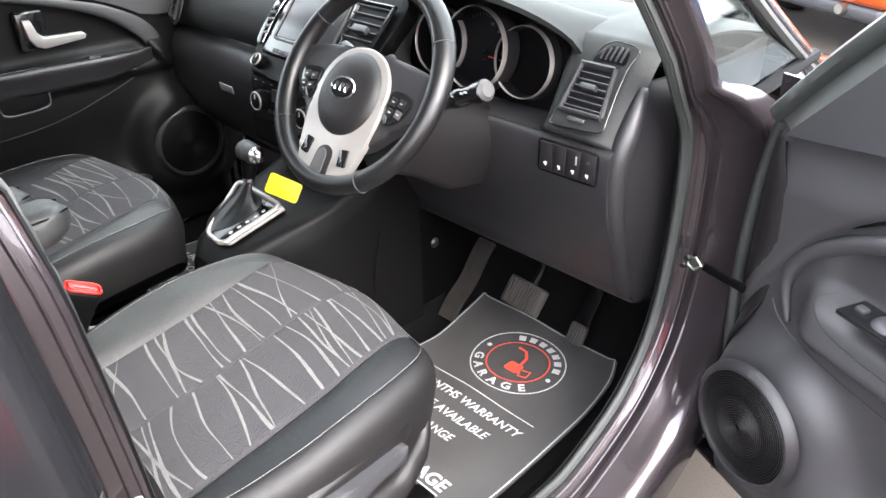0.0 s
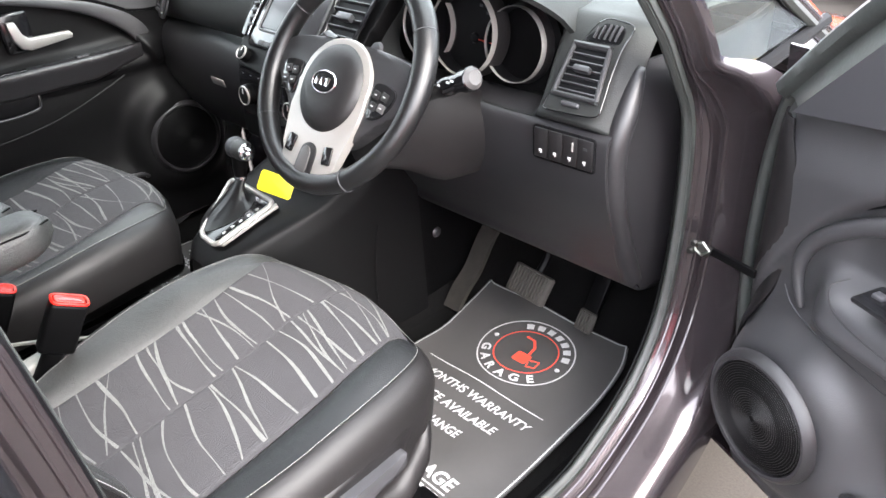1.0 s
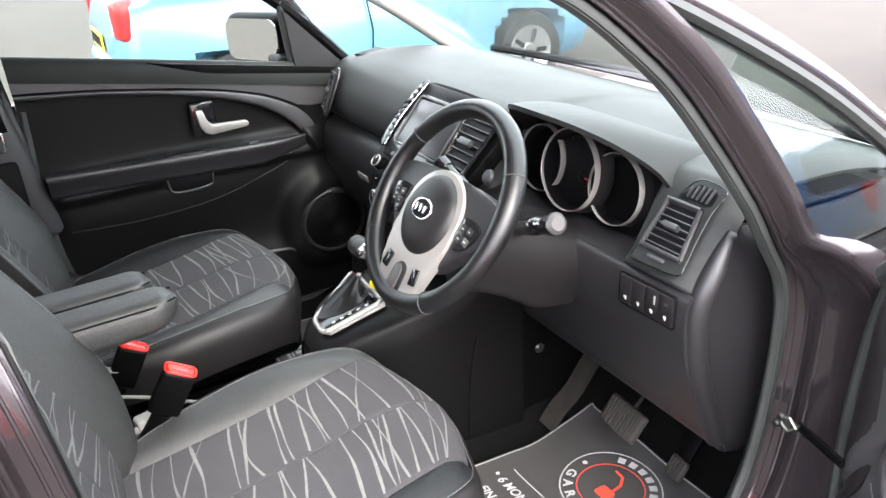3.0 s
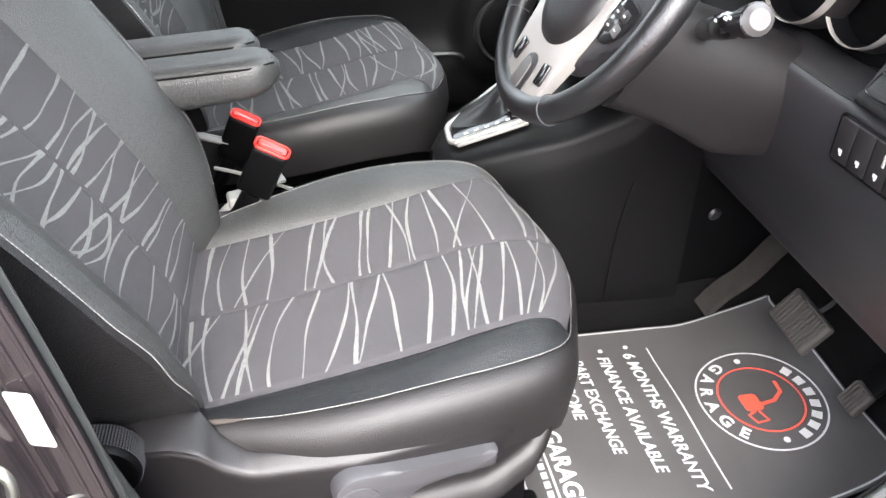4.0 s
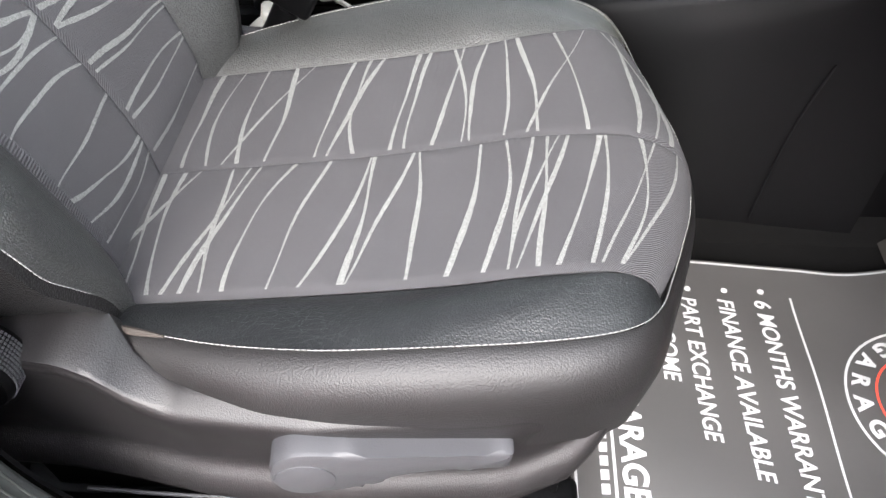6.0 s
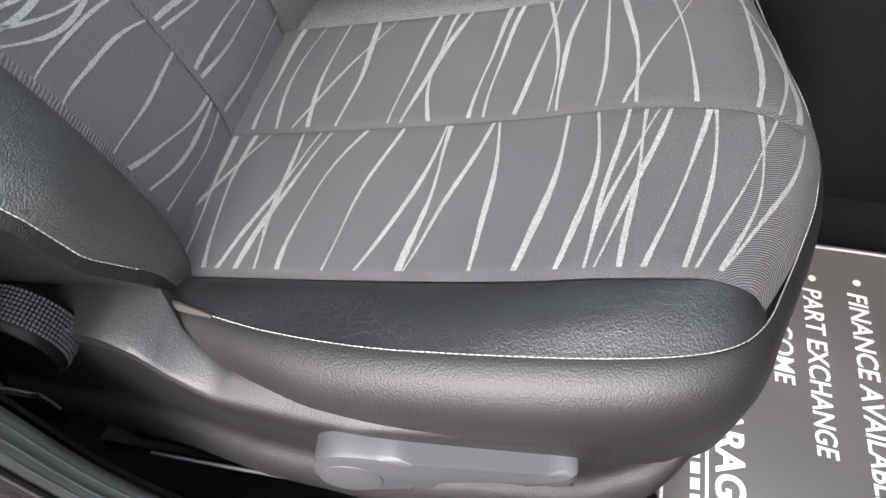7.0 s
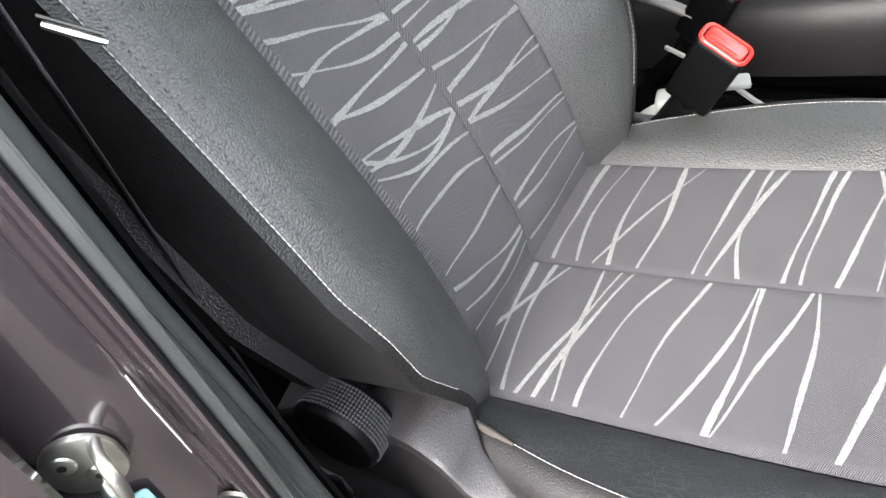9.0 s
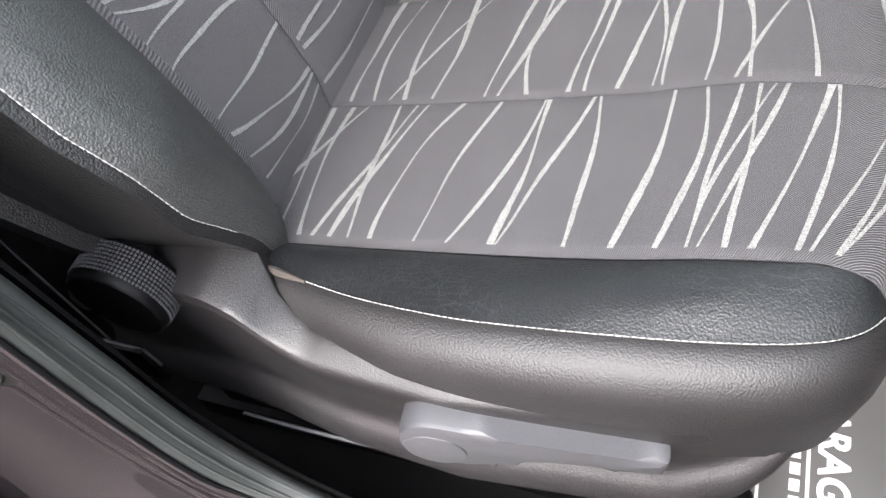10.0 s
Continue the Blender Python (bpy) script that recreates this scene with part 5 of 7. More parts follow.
scr = part("radio", moved(box((0.195, 0.150, 0.012), (-0.022, -0.018, 0.003), (0, 0, 0), 0.006), st_m), gloss_black, stack, "gloss black radio with a dark display")
part("display", moved(box((0.150, 0.098, 0.003), (-0.020, -0.006, 0.009), (0, 0, 0), 0.003), st_m), screen_glass, scr, "dark display")
part("bezel", tube([st_m @ Vector((x - 0.020, y - 0.006, 0.010)) for x, y in rounded(0.160, 0.108, 0.008)], 0.0025, 6, closed=True), plastic_grey, scr)
part("tray", moved(box((0.19, 0.030, 0.03), (-0.015, 0.068, -0.010), (0, 0, 0), 0.006), st_m), dial_face, stack, "open tray above the radio")
for i in range(8):
    part("button", moved(box((0.017, 0.009, 0.006), (-0.075 + i * 0.0195, -0.083, 0.009), (0, 0, 0), 0.002), st_m), plastic_grey, scr)
def knob(m, r, h, parent, label):
    k = part("knob", lathe([(0, h), (r * 0.7, h), (r * 0.86, h * 0.9), (r * 0.9, 0.0)], 28, m, cap=False), plastic_dark, parent, label)
    part("skirt", lathe([(r * 0.90, h * 0.72), (r * 0.97, h * 0.66), (r * 1.04, 0.0)], 28, m, cap=False), plastic_dark, k)
    part("ring", lathe([(r * 0.80, h * 0.93), (r * 0.86, h * 1.02), (r * 0.93, h * 0.96), (r * 0.95, h * 0.80)], 28, m, cap=False), silver, k)
    part("pointer", moved(box((r * 0.14, r * 0.5, 0.0008), (0, r * 0.45, h + 0.0004), (0, 0, 0), 0), m), print_white, k)


knob(st_b @ Matrix.Translation((-0.122, -0.112, 0.0)), 0.014, 0.016, stack, "radio knob with a bright ring")
knob(st_b @ Matrix.Translation((0.085, -0.108, 0.0)), 0.012, 0.014, stack, "radio knob with a bright ring")
hv_m = axes((-0.368, 0.622, 0.842), (1, 0.0, 0), (0, 0.10, 0.995))
part("stack_foot", slab(rounded(0.245, 0.165, 0.02), 0.10, hv_m @ Matrix.Translation((0, -0.010, -0.104)), 0.006), plastic_dark, stack)
hv = part("heater_panel", slab(rounded(0.225, 0.095, 0.022), 0.006, hv_m @ Matrix.Translation((0, 0.004, -0.004)), 0.002), gloss_black, stack, "gloss black heater panel")
for kx in (-0.076, 0.074):
    knob(hv_m @ Matrix.Translation((kx, -0.002, 0.002)), 0.020, 0.016, hv, "heater knob with a bright ring")
part("heater_display", moved(box((0.075, 0.026, 0.003), (0, 0.016, 0.003), (0, 0, 0), 0.002), hv_m), screen_glass, hv, "small dark display")
for i in range(6):
    part("button", moved(box((0.015, 0.009, 0.004), (-0.045 + i * 0.018, -0.018, 0.003), (0, 0, 0), 0.002), hv_m), pod_plastic, hv)
for i in range(8):
    part("button_mark", moved(box((0.005, 0.0016, 0.0006), (-0.094 + i * 0.027, 0.036, 0.0026), (0, 0, 0), 0), hv_m), print_white, hv)
rv = louvre_vent(st_m @ Matrix.Translation((0.110, -0.005, 0.006)), 0.082, 0.110, 7, 0.25, "air_vent", "black louvred centre vent", frame_mat=gloss_black)
lv = part("side_vent", slab([(p[0], p[1]) for p in smooth_curve([(-0.128, 0.075), (-0.150, 0.0), (-0.148, -0.07), (-0.130, -0.07), (-0.128, 0.0), (-0.108, 0.075)], 30, closed=True)], 0.006, st_m @ Matrix.Translation((0, 0, 0.003)), 0.002), gloss_black, stack, "narrow curved vent with bright edge")
for i in range(9):
    part("fin", moved(box((0.013, 0.0060, 0.005), (-0.136 + 0.0018 * abs(i - 3) ** 1.3, -0.055 + 0.0145 * i, 0.010), (0, 0, 20), 0.001), st_m), plastic_grey, lv)
part("edge_strip", tube([st_m @ Vector((p[0], p[1], 0.010)) for p in smooth_curve([(-0.105, 0.078), (-0.124, 0.0), (-0.122, -0.075)], 16)], 0.0013, 6), chrome, stack)
part("starter_button", lathe([(0, 0.006), (0.010, 0.006), (0.0115, 0.005), (0.0135, 0.0)], 28, axes((-0.118, 0.684, 0.966), (1, 0, 0), (0, 0.5, 0.86)), cap=False), plastic_grey, dash, "round satin-rimmed button")
# passenger-side vent
pv_m = axes((-0.935, 0.727, 0.957), (0.97, -0.25, 0), (0, 0.40, 0.91))
part("vent_bezel", slab(rounded(0.075, 0.13, 0.03), 0.004, pv_m, 0.001), plastic, dash, "satin black vent surround")
louvre_vent(pv_m @ Matrix.Translation((0, 0, 0.006)), 0.052, 0.095, 6, 0.1, "air_vent", "black louvred air vent")
part("top_grille", box((0.05, 0.10, 0.006), (-0.95, 0.86, 1.040), (0, 4, 30), 0.002), plastic_dark, dash)

# ---- steering column and wheel ----
tilt = radians(35)
col = thing("steering_column", (0.01, 0.68, 0.85), "black plastic steering column shroud with two stalks", "steering column")
rows = []
for s in np.linspace(0, 1, 12):
    c = Vector((0.004, 0.555 + 0.24 * s, 0.930 - 0.095 * s))
    row = []
    for t in np.linspace(0, 2 * math.pi, 36, endpoint=False):
        sn, cs = math.sin(t), math.cos(t)
        low = max(0.0, -sn)
        chin = 0.020 * math.exp(-((s - 0.62) / 0.22) ** 2) * low ** 2
        row.append((c.x + 0.064 * (0.85 + 0.35 * s) * (1 - 0.22 * low ** 2) * math.copysign(abs(cs) ** 0.7, cs), c.y + 0.02 * sn, c.z + (0.055 if sn > 0 else 0.080) * sn - chin))
    rows.append(row)
part("shroud", grid_mesh(rows, wrap_u=True, cap=True), pod_plastic, col, "black column shroud", smooth=55)
for sg, lab in ((1, "wiper stalk"), (-1, "light stalk")):
    a, b = Vector((0.006 + sg * 0.05, 0.625, 0.948)), Vector((0.006 + sg * 0.162, 0.610, 0.998))
    d = b - a
    stalk = part("stalk", tube([a + d * f for f in (0, 0.3, 0.34, 0.55, 0.58, 0.80, 0.82, 0.97, 1.0)], [0.012, 0.012, 0.014, 0.014, 0.0125, 0.0135, 0.016, 0.0165, 0.012], 14), gloss_black, col, "black " + lab)
    part("tip", tube([a + d * f for f in (0.80, 0.82, 0.98, 1.02)], [0.013, 0.0150, 0.0152, 0.010], 14), tip_grey if sg > 0 else plastic_dark, stalk)
    for f in (0.44, 0.62, 0.70):
        part("mark", box((0.006, 0.0012, 0.0030), a + d * f + Vector((0, -0.0128, 0.006)), (-25, 0, 0), 0), print_white, stalk)
sw = thing("steering_wheel", (-0.006, 0.523, 0.991), "black leather steering wheel with silver lower spoke trim", "steering wheel")
W = axes((-0.006, 0.523, 0.991), (1, 0, 0), (0, math.sin(tilt), math.cos(tilt)))
RR, TR = 0.1545, 0.0150
pts = [W @ Vector((RR * math.cos(a), RR * math.sin(a), 0)) for a in np.linspace(0, 2 * math.pi, 96, endpoint=False)]
part("rim", tube(pts, [TR * (1.0 + 0.10 * max(0, math.cos(2 * (a - 0.45)))) for a in np.linspace(0, 2 * math.pi, 96, endpoint=False)], 16, closed=True), rim_leather, sw, "black leather wheel rim", smooth=60)
for a in (32, 148, 215, 303):
    c = radians(a)
    ring = [W @ (Vector((RR * math.cos(c), RR * math.sin(c), 0)) + (Vector((math.cos(c), math.sin(c), 0)) * math.cos(t) + Vector((0, 0, 1)) * math.sin(t)) * (TR * 1.09)) for t in np.linspace(0, 2 * math.pi, 16, endpoint=False)]
    part("rim_seam", tube(ring, 0.0009, 5, closed=True), plastic_grey, sw)
W = W @ Matrix.Translation((0, -0.022, 0))  # the hub sits below the rim's centre
# hub: outer black body, silver frame, black pad
hub_out = smooth_curve([(-0.142, 0.052), (-0.09, 0.068), (0.0, 0.070), (0.09, 0.068), (0.142, 0.052), (0.140, 0.006), (0.10, -0.030), (0.060, -0.066), (0.0, -0.076), (-0.060, -0.066), (-0.10, -0.030), (-0.140, 0.006)], 60, closed=True)
part("hub", slab([(p[0], p[1]) for p in hub_out], 0.022, W @ Matrix.Translation((0, 0, -0.020)), 0.007), plastic, sw, "black hub and spokes")
# silver trim: a ring round the pad that runs down into the two lower spokes
frame_out = smooth_curve([(0.0, 0.074), (0.040, 0.064), (0.068, 0.034), (0.0755, -0.004), (0.073, -0.040), (0.066, -0.075), (0.058, -0.106), (0.047, -0.128), (0.0, -0.134), (-0.047, -0.128), (-0.058, -0.106), (-0.066, -0.075), (-0.073, -0.040), (-0.0755, -0.004), (-0.068, 0.034), (-0.040, 0.064)], 72, closed=True)
part("spoke_trim", slab([(p[0], p[1]) for p in frame_out], 0.012, W @ Matrix.Translation((0, 0, -0.004)), 0.004), silver, sw, "silver spoke trim")
part("airbag_pad", lathe([(0, 0.017), (0.034, 0.0158), (0.052, 0.0115), (0.0605, 0.005), (0.0640, -0.004)], 52, W @ Matrix.Translation((0, 0.002, 0.006)) @ Matrix.Diagonal((1.0, 1.02, 1, 1)), cap=False), pod_plastic, sw, "black pad in the middle of the wheel")
part("badge", lathe([(0, 0.0035), (0.021, 0.003), (0.0245, 0.0)], 30, W @ Matrix.Translation((0, 0.006, 0.0222)) @ Matrix.Diagonal((1.0, 0.62, 1, 1)), cap=False), plastic_dark, sw, "oval badge")
part("badge_rim", tube([W @ Vector((0.0245 * math.cos(a), 0.006 + 0.0152 * math.sin(a), 0.0232)) for a in np.linspace(0, 2 * math.pi, 40, endpoint=False)], 0.0015, 6, closed=True), chrome, sw, "bright oval badge rim")
for i in range(3):
    part("badge_bar", moved(box((0.0075, 0.0125, 0.0012), (-0.0112 + 0.0112 * i, 0.006, 0.0262), (0, 0, -12), 0.0004), W), chrome, sw)
slot = smooth_curve([(0.0, -0.078), (0.015, -0.085), (0.0185, -0.104), (0.016, -0.126), (-0.016, -0.126), (-0.0185, -0.104), (-0.015, -0.085)], 30, closed=True)
part("spoke_slot", slab([(p[0], p[1]) for p in slot], 0.002, W @ Matrix.Translation((0, 0, 0.0072)), 0.001), pod_plastic, sw, "dark recess between the lower spokes")
part("slot_floor", slab([(p[0] * 0.62 - 0.004, p[1] * 0.8 - 0.022) for p in slot], 0.002, W @ Matrix.Translation((0, 0, 0.0086)), 0.001), tip_grey, sw, "satin recess floor")
for sg in (1, -1):
    part("phone_button", moved(box((0.017, 0.026, 0.005), (sg * 0.042, -0.088, 0.009), (0, 0, sg * 8), 0.003), W), gloss_black, sw, "black button")
    pod = part("button_pod", slab([(sg * p[0], p[1]) for p in smooth_curve([(0.082, 0.026), (0.118, 0.024), (0.122, 0.008), (0.108, -0.014), (0.086, -0.022), (0.080, 0.0)], 30, closed=True)], 0.006, W @ Matrix.Translation((0, 0, 0.001)), 0.002), gloss_black, sw, "black button cluster")
    for i in range(4):
        part("button", moved(box((0.0135, 0.0115, 0.003), (sg * (0.091 + 0.0165 * (i % 2)), -0.004 + 0.0155 * (i // 2), 0.007), (0, 0, -sg * 10), 0.002), W), pod_plastic if not (sg > 0 and i == 1) else tip_grey, pod)
        part("button_mark", moved(box((0.0045, 0.0016, 0.0006), (sg * (0.091 + 0.0165 * (i % 2)), -0.004 + 0.0155 * (i // 2), 0.0088), (0, 0, -sg * 10), 0), W), print_white, pod)

# ---- centre console and selector ----
con = thing("centre_console", (CC, 0.6, 0.33), "black centre console with a silver-framed automatic selector", "centre console")
rows = []
for s in np.linspace(0, 1, 20):
    y = 0.395 + 0.42 * s
    top = lerp_table(y, [0.395, 0.41, 0.42, 0.546, 0.60, 0.68, 0.80], [0.600, 0.618, 0.629, 0.673, 0.686, 0.712, 0.80])
    hw = lerp_table(y, [0.395, 0.42, 0.55, 0.60, 0.80], [0.060, 0.078, 0.120, 0.128, 0.135])
    rows.append([(CC + a, y, z) for a, z in smooth_curve([(-hw - 0.012, 0.32), (-hw - 0.008, top - 0.10), (-hw, top - 0.03), (-hw + 0.02, top - 0.003), (0, top), (hw - 0.02, top - 0.003), (hw, top - 0.03), (hw + 0.008, top - 0.10), (hw + 0.012, 0.32)], 30)])
# footwell shade is put into the moulding's darker plastic
part("body", thick(grid_mesh(rows), 0.006), trim_shaded, con, "black console moulding", smooth=55)
part("end", box((0.12, 0.012, 0.26), (CC, 0.400, 0.46), (-3, 0, 0), 0.004), plastic, con)
part("side_seam", tube(smooth_curve([(CC + 0.147, 0.70, 0.60), (CC + 0.149, 0.68, 0.50), (CC + 0.15, 0.672, 0.36)], 10), 0.0012, 5), dial_face, con)
part("side_screw", lathe([(0, 0.006), (0.008, 0.005), (0.012, 0.0)], 16, axes((-0.212, 0.868, 0.500), (0, 1, 0), (0, 0, 1)), cap=False), plastic, con, "round trim stud")
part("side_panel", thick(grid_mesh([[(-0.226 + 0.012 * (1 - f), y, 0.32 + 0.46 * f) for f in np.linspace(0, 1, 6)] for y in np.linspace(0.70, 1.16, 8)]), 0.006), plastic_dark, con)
# a tapered silver surround, narrow at the back, with a leather boot and a strip of gate letters
gm = axes((-0.363, 0.485, 0.6595), (1, 0, 0), (0, 0.96, 0.325))


def surround(inset, n=9):
    """Outline of the selector opening, rounded at its corners."""
    corners = [(-0.016, -0.066), (0.045, -0.070), (0.064, 0.062), (-0.092, 0.066)]
    out = []
    for i, p in enumerate(corners):
        p = Vector(p)
        a, b = Vector(corners[i - 1]), Vector(corners[(i + 1) % 4])
        u, w = (a - p).normalized(), (b - p).normalized()
        p = p + (u + w).normalized() * inset * 1.3
        for f in np.linspace(0, 1, n):
            out.append(p + u * 0.017 * (1 - f) ** 2 + w * 0.017 * f ** 2)
    return [(q.x, q.y) for q in out]


part("selector_frame", tube([gm @ Vector((x, y, 0.0025)) for x, y in surround(0.0)], 0.0052, 10, closed=True), silver, con, "silver selector frame", smooth=60)
side = [(0.045, -0.066), (0.058, -0.060), (0.078, 0.060), (0.066, 0.064)]
part("selector_side", slab(side, 0.005, gm @ Matrix.Translation((0, 0, -0.002)), 0.002), silver, con, "broad silver side of the frame")
gate = part("selector_plate", slab(surround(0.003), 0.003, gm @ Matrix.Translation((0, 0, -0.001)), 0.0008), gloss_black, con, "gloss black selector plate")
for i in range(5):
    f = (i + 0.6) / 5.4
    part("gate_mark", moved(box((0.0060, 0.0075, 0.0006), (0.030 + 0.016 * f, -0.050 + 0.098 * f, 0.0028), (0, 0, -8), 0), gm), print_white, gate)
# boot: wide folded skirt narrowing to the collar
kb = Vector((-0.385, 0.531, 0.714))
foot = gm @ Vector((-0.020, 0.002, 0.003))
rows = []
for s in np.linspace(0, 1, 18):
    c = foot.lerp(kb, s ** 1.15)
    rx, ry = 0.011 + 0.036 * (1 - s) ** 1.7, 0.011 + 0.051 * (1 - s) ** 1.7
    row = []
    for t in np.linspace(0, 2 * math.pi, 44, endpoint=False):
        fold = 1 + (0.10 * math.sin(3 * t + 5 * s) + 0.06 * math.sin(7 * t - 6 * s)) * (1 - s) * min(1, 3 * s)
        row.append(c + (gm.to_3x3() @ Vector((rx * fold * math.cos(t) * (1 + 0.25 * math.sin(t)), ry * fold * math.sin(t), 0))))
    rows.append(row)
part("gaiter", grid_mesh(rows, wrap_u=True, cap=True), rim_leather, con, "black leather gaiter with soft folds", smooth=70)
part("selector_collar", tube([kb - Vector((0, 0.001, 0.003)), kb + Vector((0, 0.001, 0.004))], 0.0122, 16), chrome, con, "chrome collar")
head = kb + Vector((0.0, 0.011, 0.054))
part("selector_stem", tube(smooth_curve([kb, kb + Vector((0, 0.003, 0.018)), kb + Vector((0, 0.009, 0.040))], 8), [0.0115, 0.012, 0.0125, 0.0135, 0.0145, 0.0155, 0.0165, 0.017], 18), plastic_dark, con, "black selector stem")
across = axes(head, (0, 1, 0), (0, 0, 1))
kn = part("selector_knob", lathe([(0.0, -0.031), (0.012, -0.030), (0.0165, -0.026), (0.0195, -0.016), (0.0205, 0.0), (0.0195, 0.014), (0.0165, 0.024), (0.011, 0.027), (0.0, 0.027)], 28, across, cap=False), leather, con, "black selector knob lying crosswise with bright ends", smooth=60)
part("knob_band", lathe([(0.0200, -0.020), (0.0208, -0.018), (0.0212, -0.010), (0.0212, -0.006), (0.0204, -0.003)], 28, across, cap=False), plastic_grey, kn, "satin grey band")
part("knob_button", lathe([(0.0165, 0.020), (0.0175, 0.024), (0.0150, 0.0275), (0.0115, 0.028), (0.0110, 0.036), (0.0085, 0.039), (0.0, 0.040)], 24, across, cap=False), chrome, kn, "bright round release button", smooth=50)
tag_pts = rounded(0.066, 0.040, 0.006)
solo("key_tag", slab(tag_pts, 0.002, axes((-0.302, 0.556, 0.714), (0.75, 0.53, -0.36), (-0.2, 0.3, 0.9)), 0.0005), yellow_tag, "bright yellow card key tag hanging by the selector", "key tag")

# ---- doors ----
def door(side, opened, name, label, category="car door"):
    """A front door. Built shut, inner face towards the cabin; side +1 is the driver's. opened: degrees about its hinge."""
    hinge = Vector((0.412, 0.928, 0.0))
    turn = Matrix.Translation((0.434, 0.982, 0.0)) @ Matrix.Rotation(radians(opened), 4, "Z") @ Matrix.Translation(-hinge)
    flip = Matrix.Translation((2 * CX, 0, 0)) @ Matrix.Diagonal((-1, 1, 1, 1)) if side < 0 else Matrix.Identity(4)
    T = turn if side > 0 else flip
    drop = -0.045 if side > 0 else 0.0
    low = Matrix.Translation((0, 0, drop))
    spk = (0.254, 0.725, 0.535) if side > 0 else (0.266, 0.712, 0.572)
    d = thing(name, T @ Vector((0.36, 0.45, 0.33)), label, category, "doors")

    def put(n, bm, mat, parent=d, lab="", smooth=45):
        return part(n, moved(bm, T), mat, parent, lab, smooth)

    def arch(y):
        if side < 0:
            return lerp_table(y, [0.0, 0.15, 0.27, 0.40, 0.50, 0.574, 0.61, 0.64, 0.664, 0.70], [1.032, 1.020, 1.004, 0.979, 0.950, 0.918, 0.895, 0.868, 0.829, 0.76])
        return 0.975 - 0.02 * max(0, 0.35 - y) - 0.42 * max(0.0, y - 0.36) ** 1.9 - 3.2 * max(0, y - 0.56) ** 2.2

    def inner_x(y, z):
        x = 0.318 - 0.030 * max(0, z - 0.9)
        sm = lambda v, w: 1 / (1 + math.exp(-max(-60, min(60, v / w))))
        # rolled top rail
        x -= 0.018 * sm(z - (arch(y) + 0.012), 0.004) + 0.012 * math.exp(-((z - 1.01) / 0.03) ** 2)
        if side > 0:  # the top leans outwards
            x += 0.030 * max(0.0, min(1.0, (z - 0.915) / 0.097)) ** 1.3
        # framed panel: a raised arch band, then recessed
        inside = sm(arch(y) - z, 0.004) * sm(z - 0.79 - drop, 0.01) * sm(0.70 - y, 0.008)
        band = math.exp(-((z - arch(y) + 0.014) / 0.010) ** 2) * sm(0.70 - y, 0.01)
        x -= 0.012 * band if side > 0 else 0.0
        x += 0.012 * inside
        # armrest shelf
        arm_top = 0.835 + drop - 0.03 * max(0, 0.3 - y)
        along = sm(0.705 - y, 0.010) * sm(y - 0.02, 0.01)
        x -= (0.052 if side > 0 else 0.020) * along * math.exp(-(abs(z - arm_top + 0.028) / 0.034) ** 4)
        x -= 0.020 * along * sm(arm_top - 0.03 - z, 0.02) * sm(z - 0.66 - drop, 0.03)
        # lower: pocket and loudspeaker pod
        r = math.hypot(y - spk[1], (z - spk[2]) * 0.92)
        x -= 0.048 * sm(0.135 - r, 0.013)
        x -= 0.035 * sm(0.52 - z, 0.02) * sm(0.60 - y, 0.02) * sm(z - 0.36, 0.01)
        return x
    rows = [[(inner_x(y, z), y, z) for y in np.linspace(0.0, 0.865, 130)] for z in np.linspace(0.335, 1.012, 130)]
    def fall(y):
        return 0.985 - 0.040 * max(0.0, min(1.0, (y - 0.74) / 0.12)) if side > 0 else 1.125 - 0.157 * y
    if side > 0:
        rows = [[(x, y, 0.335 + (z - 0.335) * (fall(y) - 0.335) / 0.677) for x, y, z in r] for r in rows]
    else:  # only the top slopes
        rows = [[(x, y, z if z < 0.88 else 0.88 + (z - 0.88) * (fall(y) - 0.88) / 0.132) for x, y, z in r] for r in rows]
    # front edge narrows to the hinge
    rows = [[(x + 0.05 * max(0, (y - 0.80) / 0.065) ** 2, y, z) for x, y, z in r] for r in rows]
    # near door in the lit tone, far door's shade put into its colour
    put("inner_trim", thick(grid_mesh(rows), 0.006), door_plastic if side > 0 else trim_shaded, d, "black moulded door trim with armrest", 60)
    put("top_rail", thick(grid_mesh([[(0.302 + a + (0.028 if side > 0 else 0.0), y, fall(y) + b) for a, b in smooth_curve([(-0.012, -0.05), (-0.014, -0.02), (-0.006, 0.004), (0.006, 0.008), (0.016, 0.004)], 10)] for y in np.linspace(0.0, 0.835, 40)]), 0.005), dash_skin, d, "soft black top rail", 60)
    if side > 0:  # matt cover over the door's front edge
        edge_z = np.linspace(0.52, 0.945, 26)
        lead = [lerp_table(z, [0.52, 0.60, 0.68, 0.80, 0.90, 0.945], [0.862, 0.840, 0.800, 0.782, 0.792, 0.815]) for z in edge_z]
        put("front_cover", thick(grid_mesh([[(inner_x(y0 + (0.874 - y0) * f, z) - 0.004 * min(1.0, 8 * f) + 0.05 * max(0, (y0 + (0.874 - y0) * f - 0.80) / 0.065) ** 2, y0 + (0.874 - y0) * f, z) for f in np.linspace(0, 1, 12)] for y0, z in zip(lead, edge_z)]), 0.005), pod_plastic, d, "matt black cover on the door's front edge", 60)
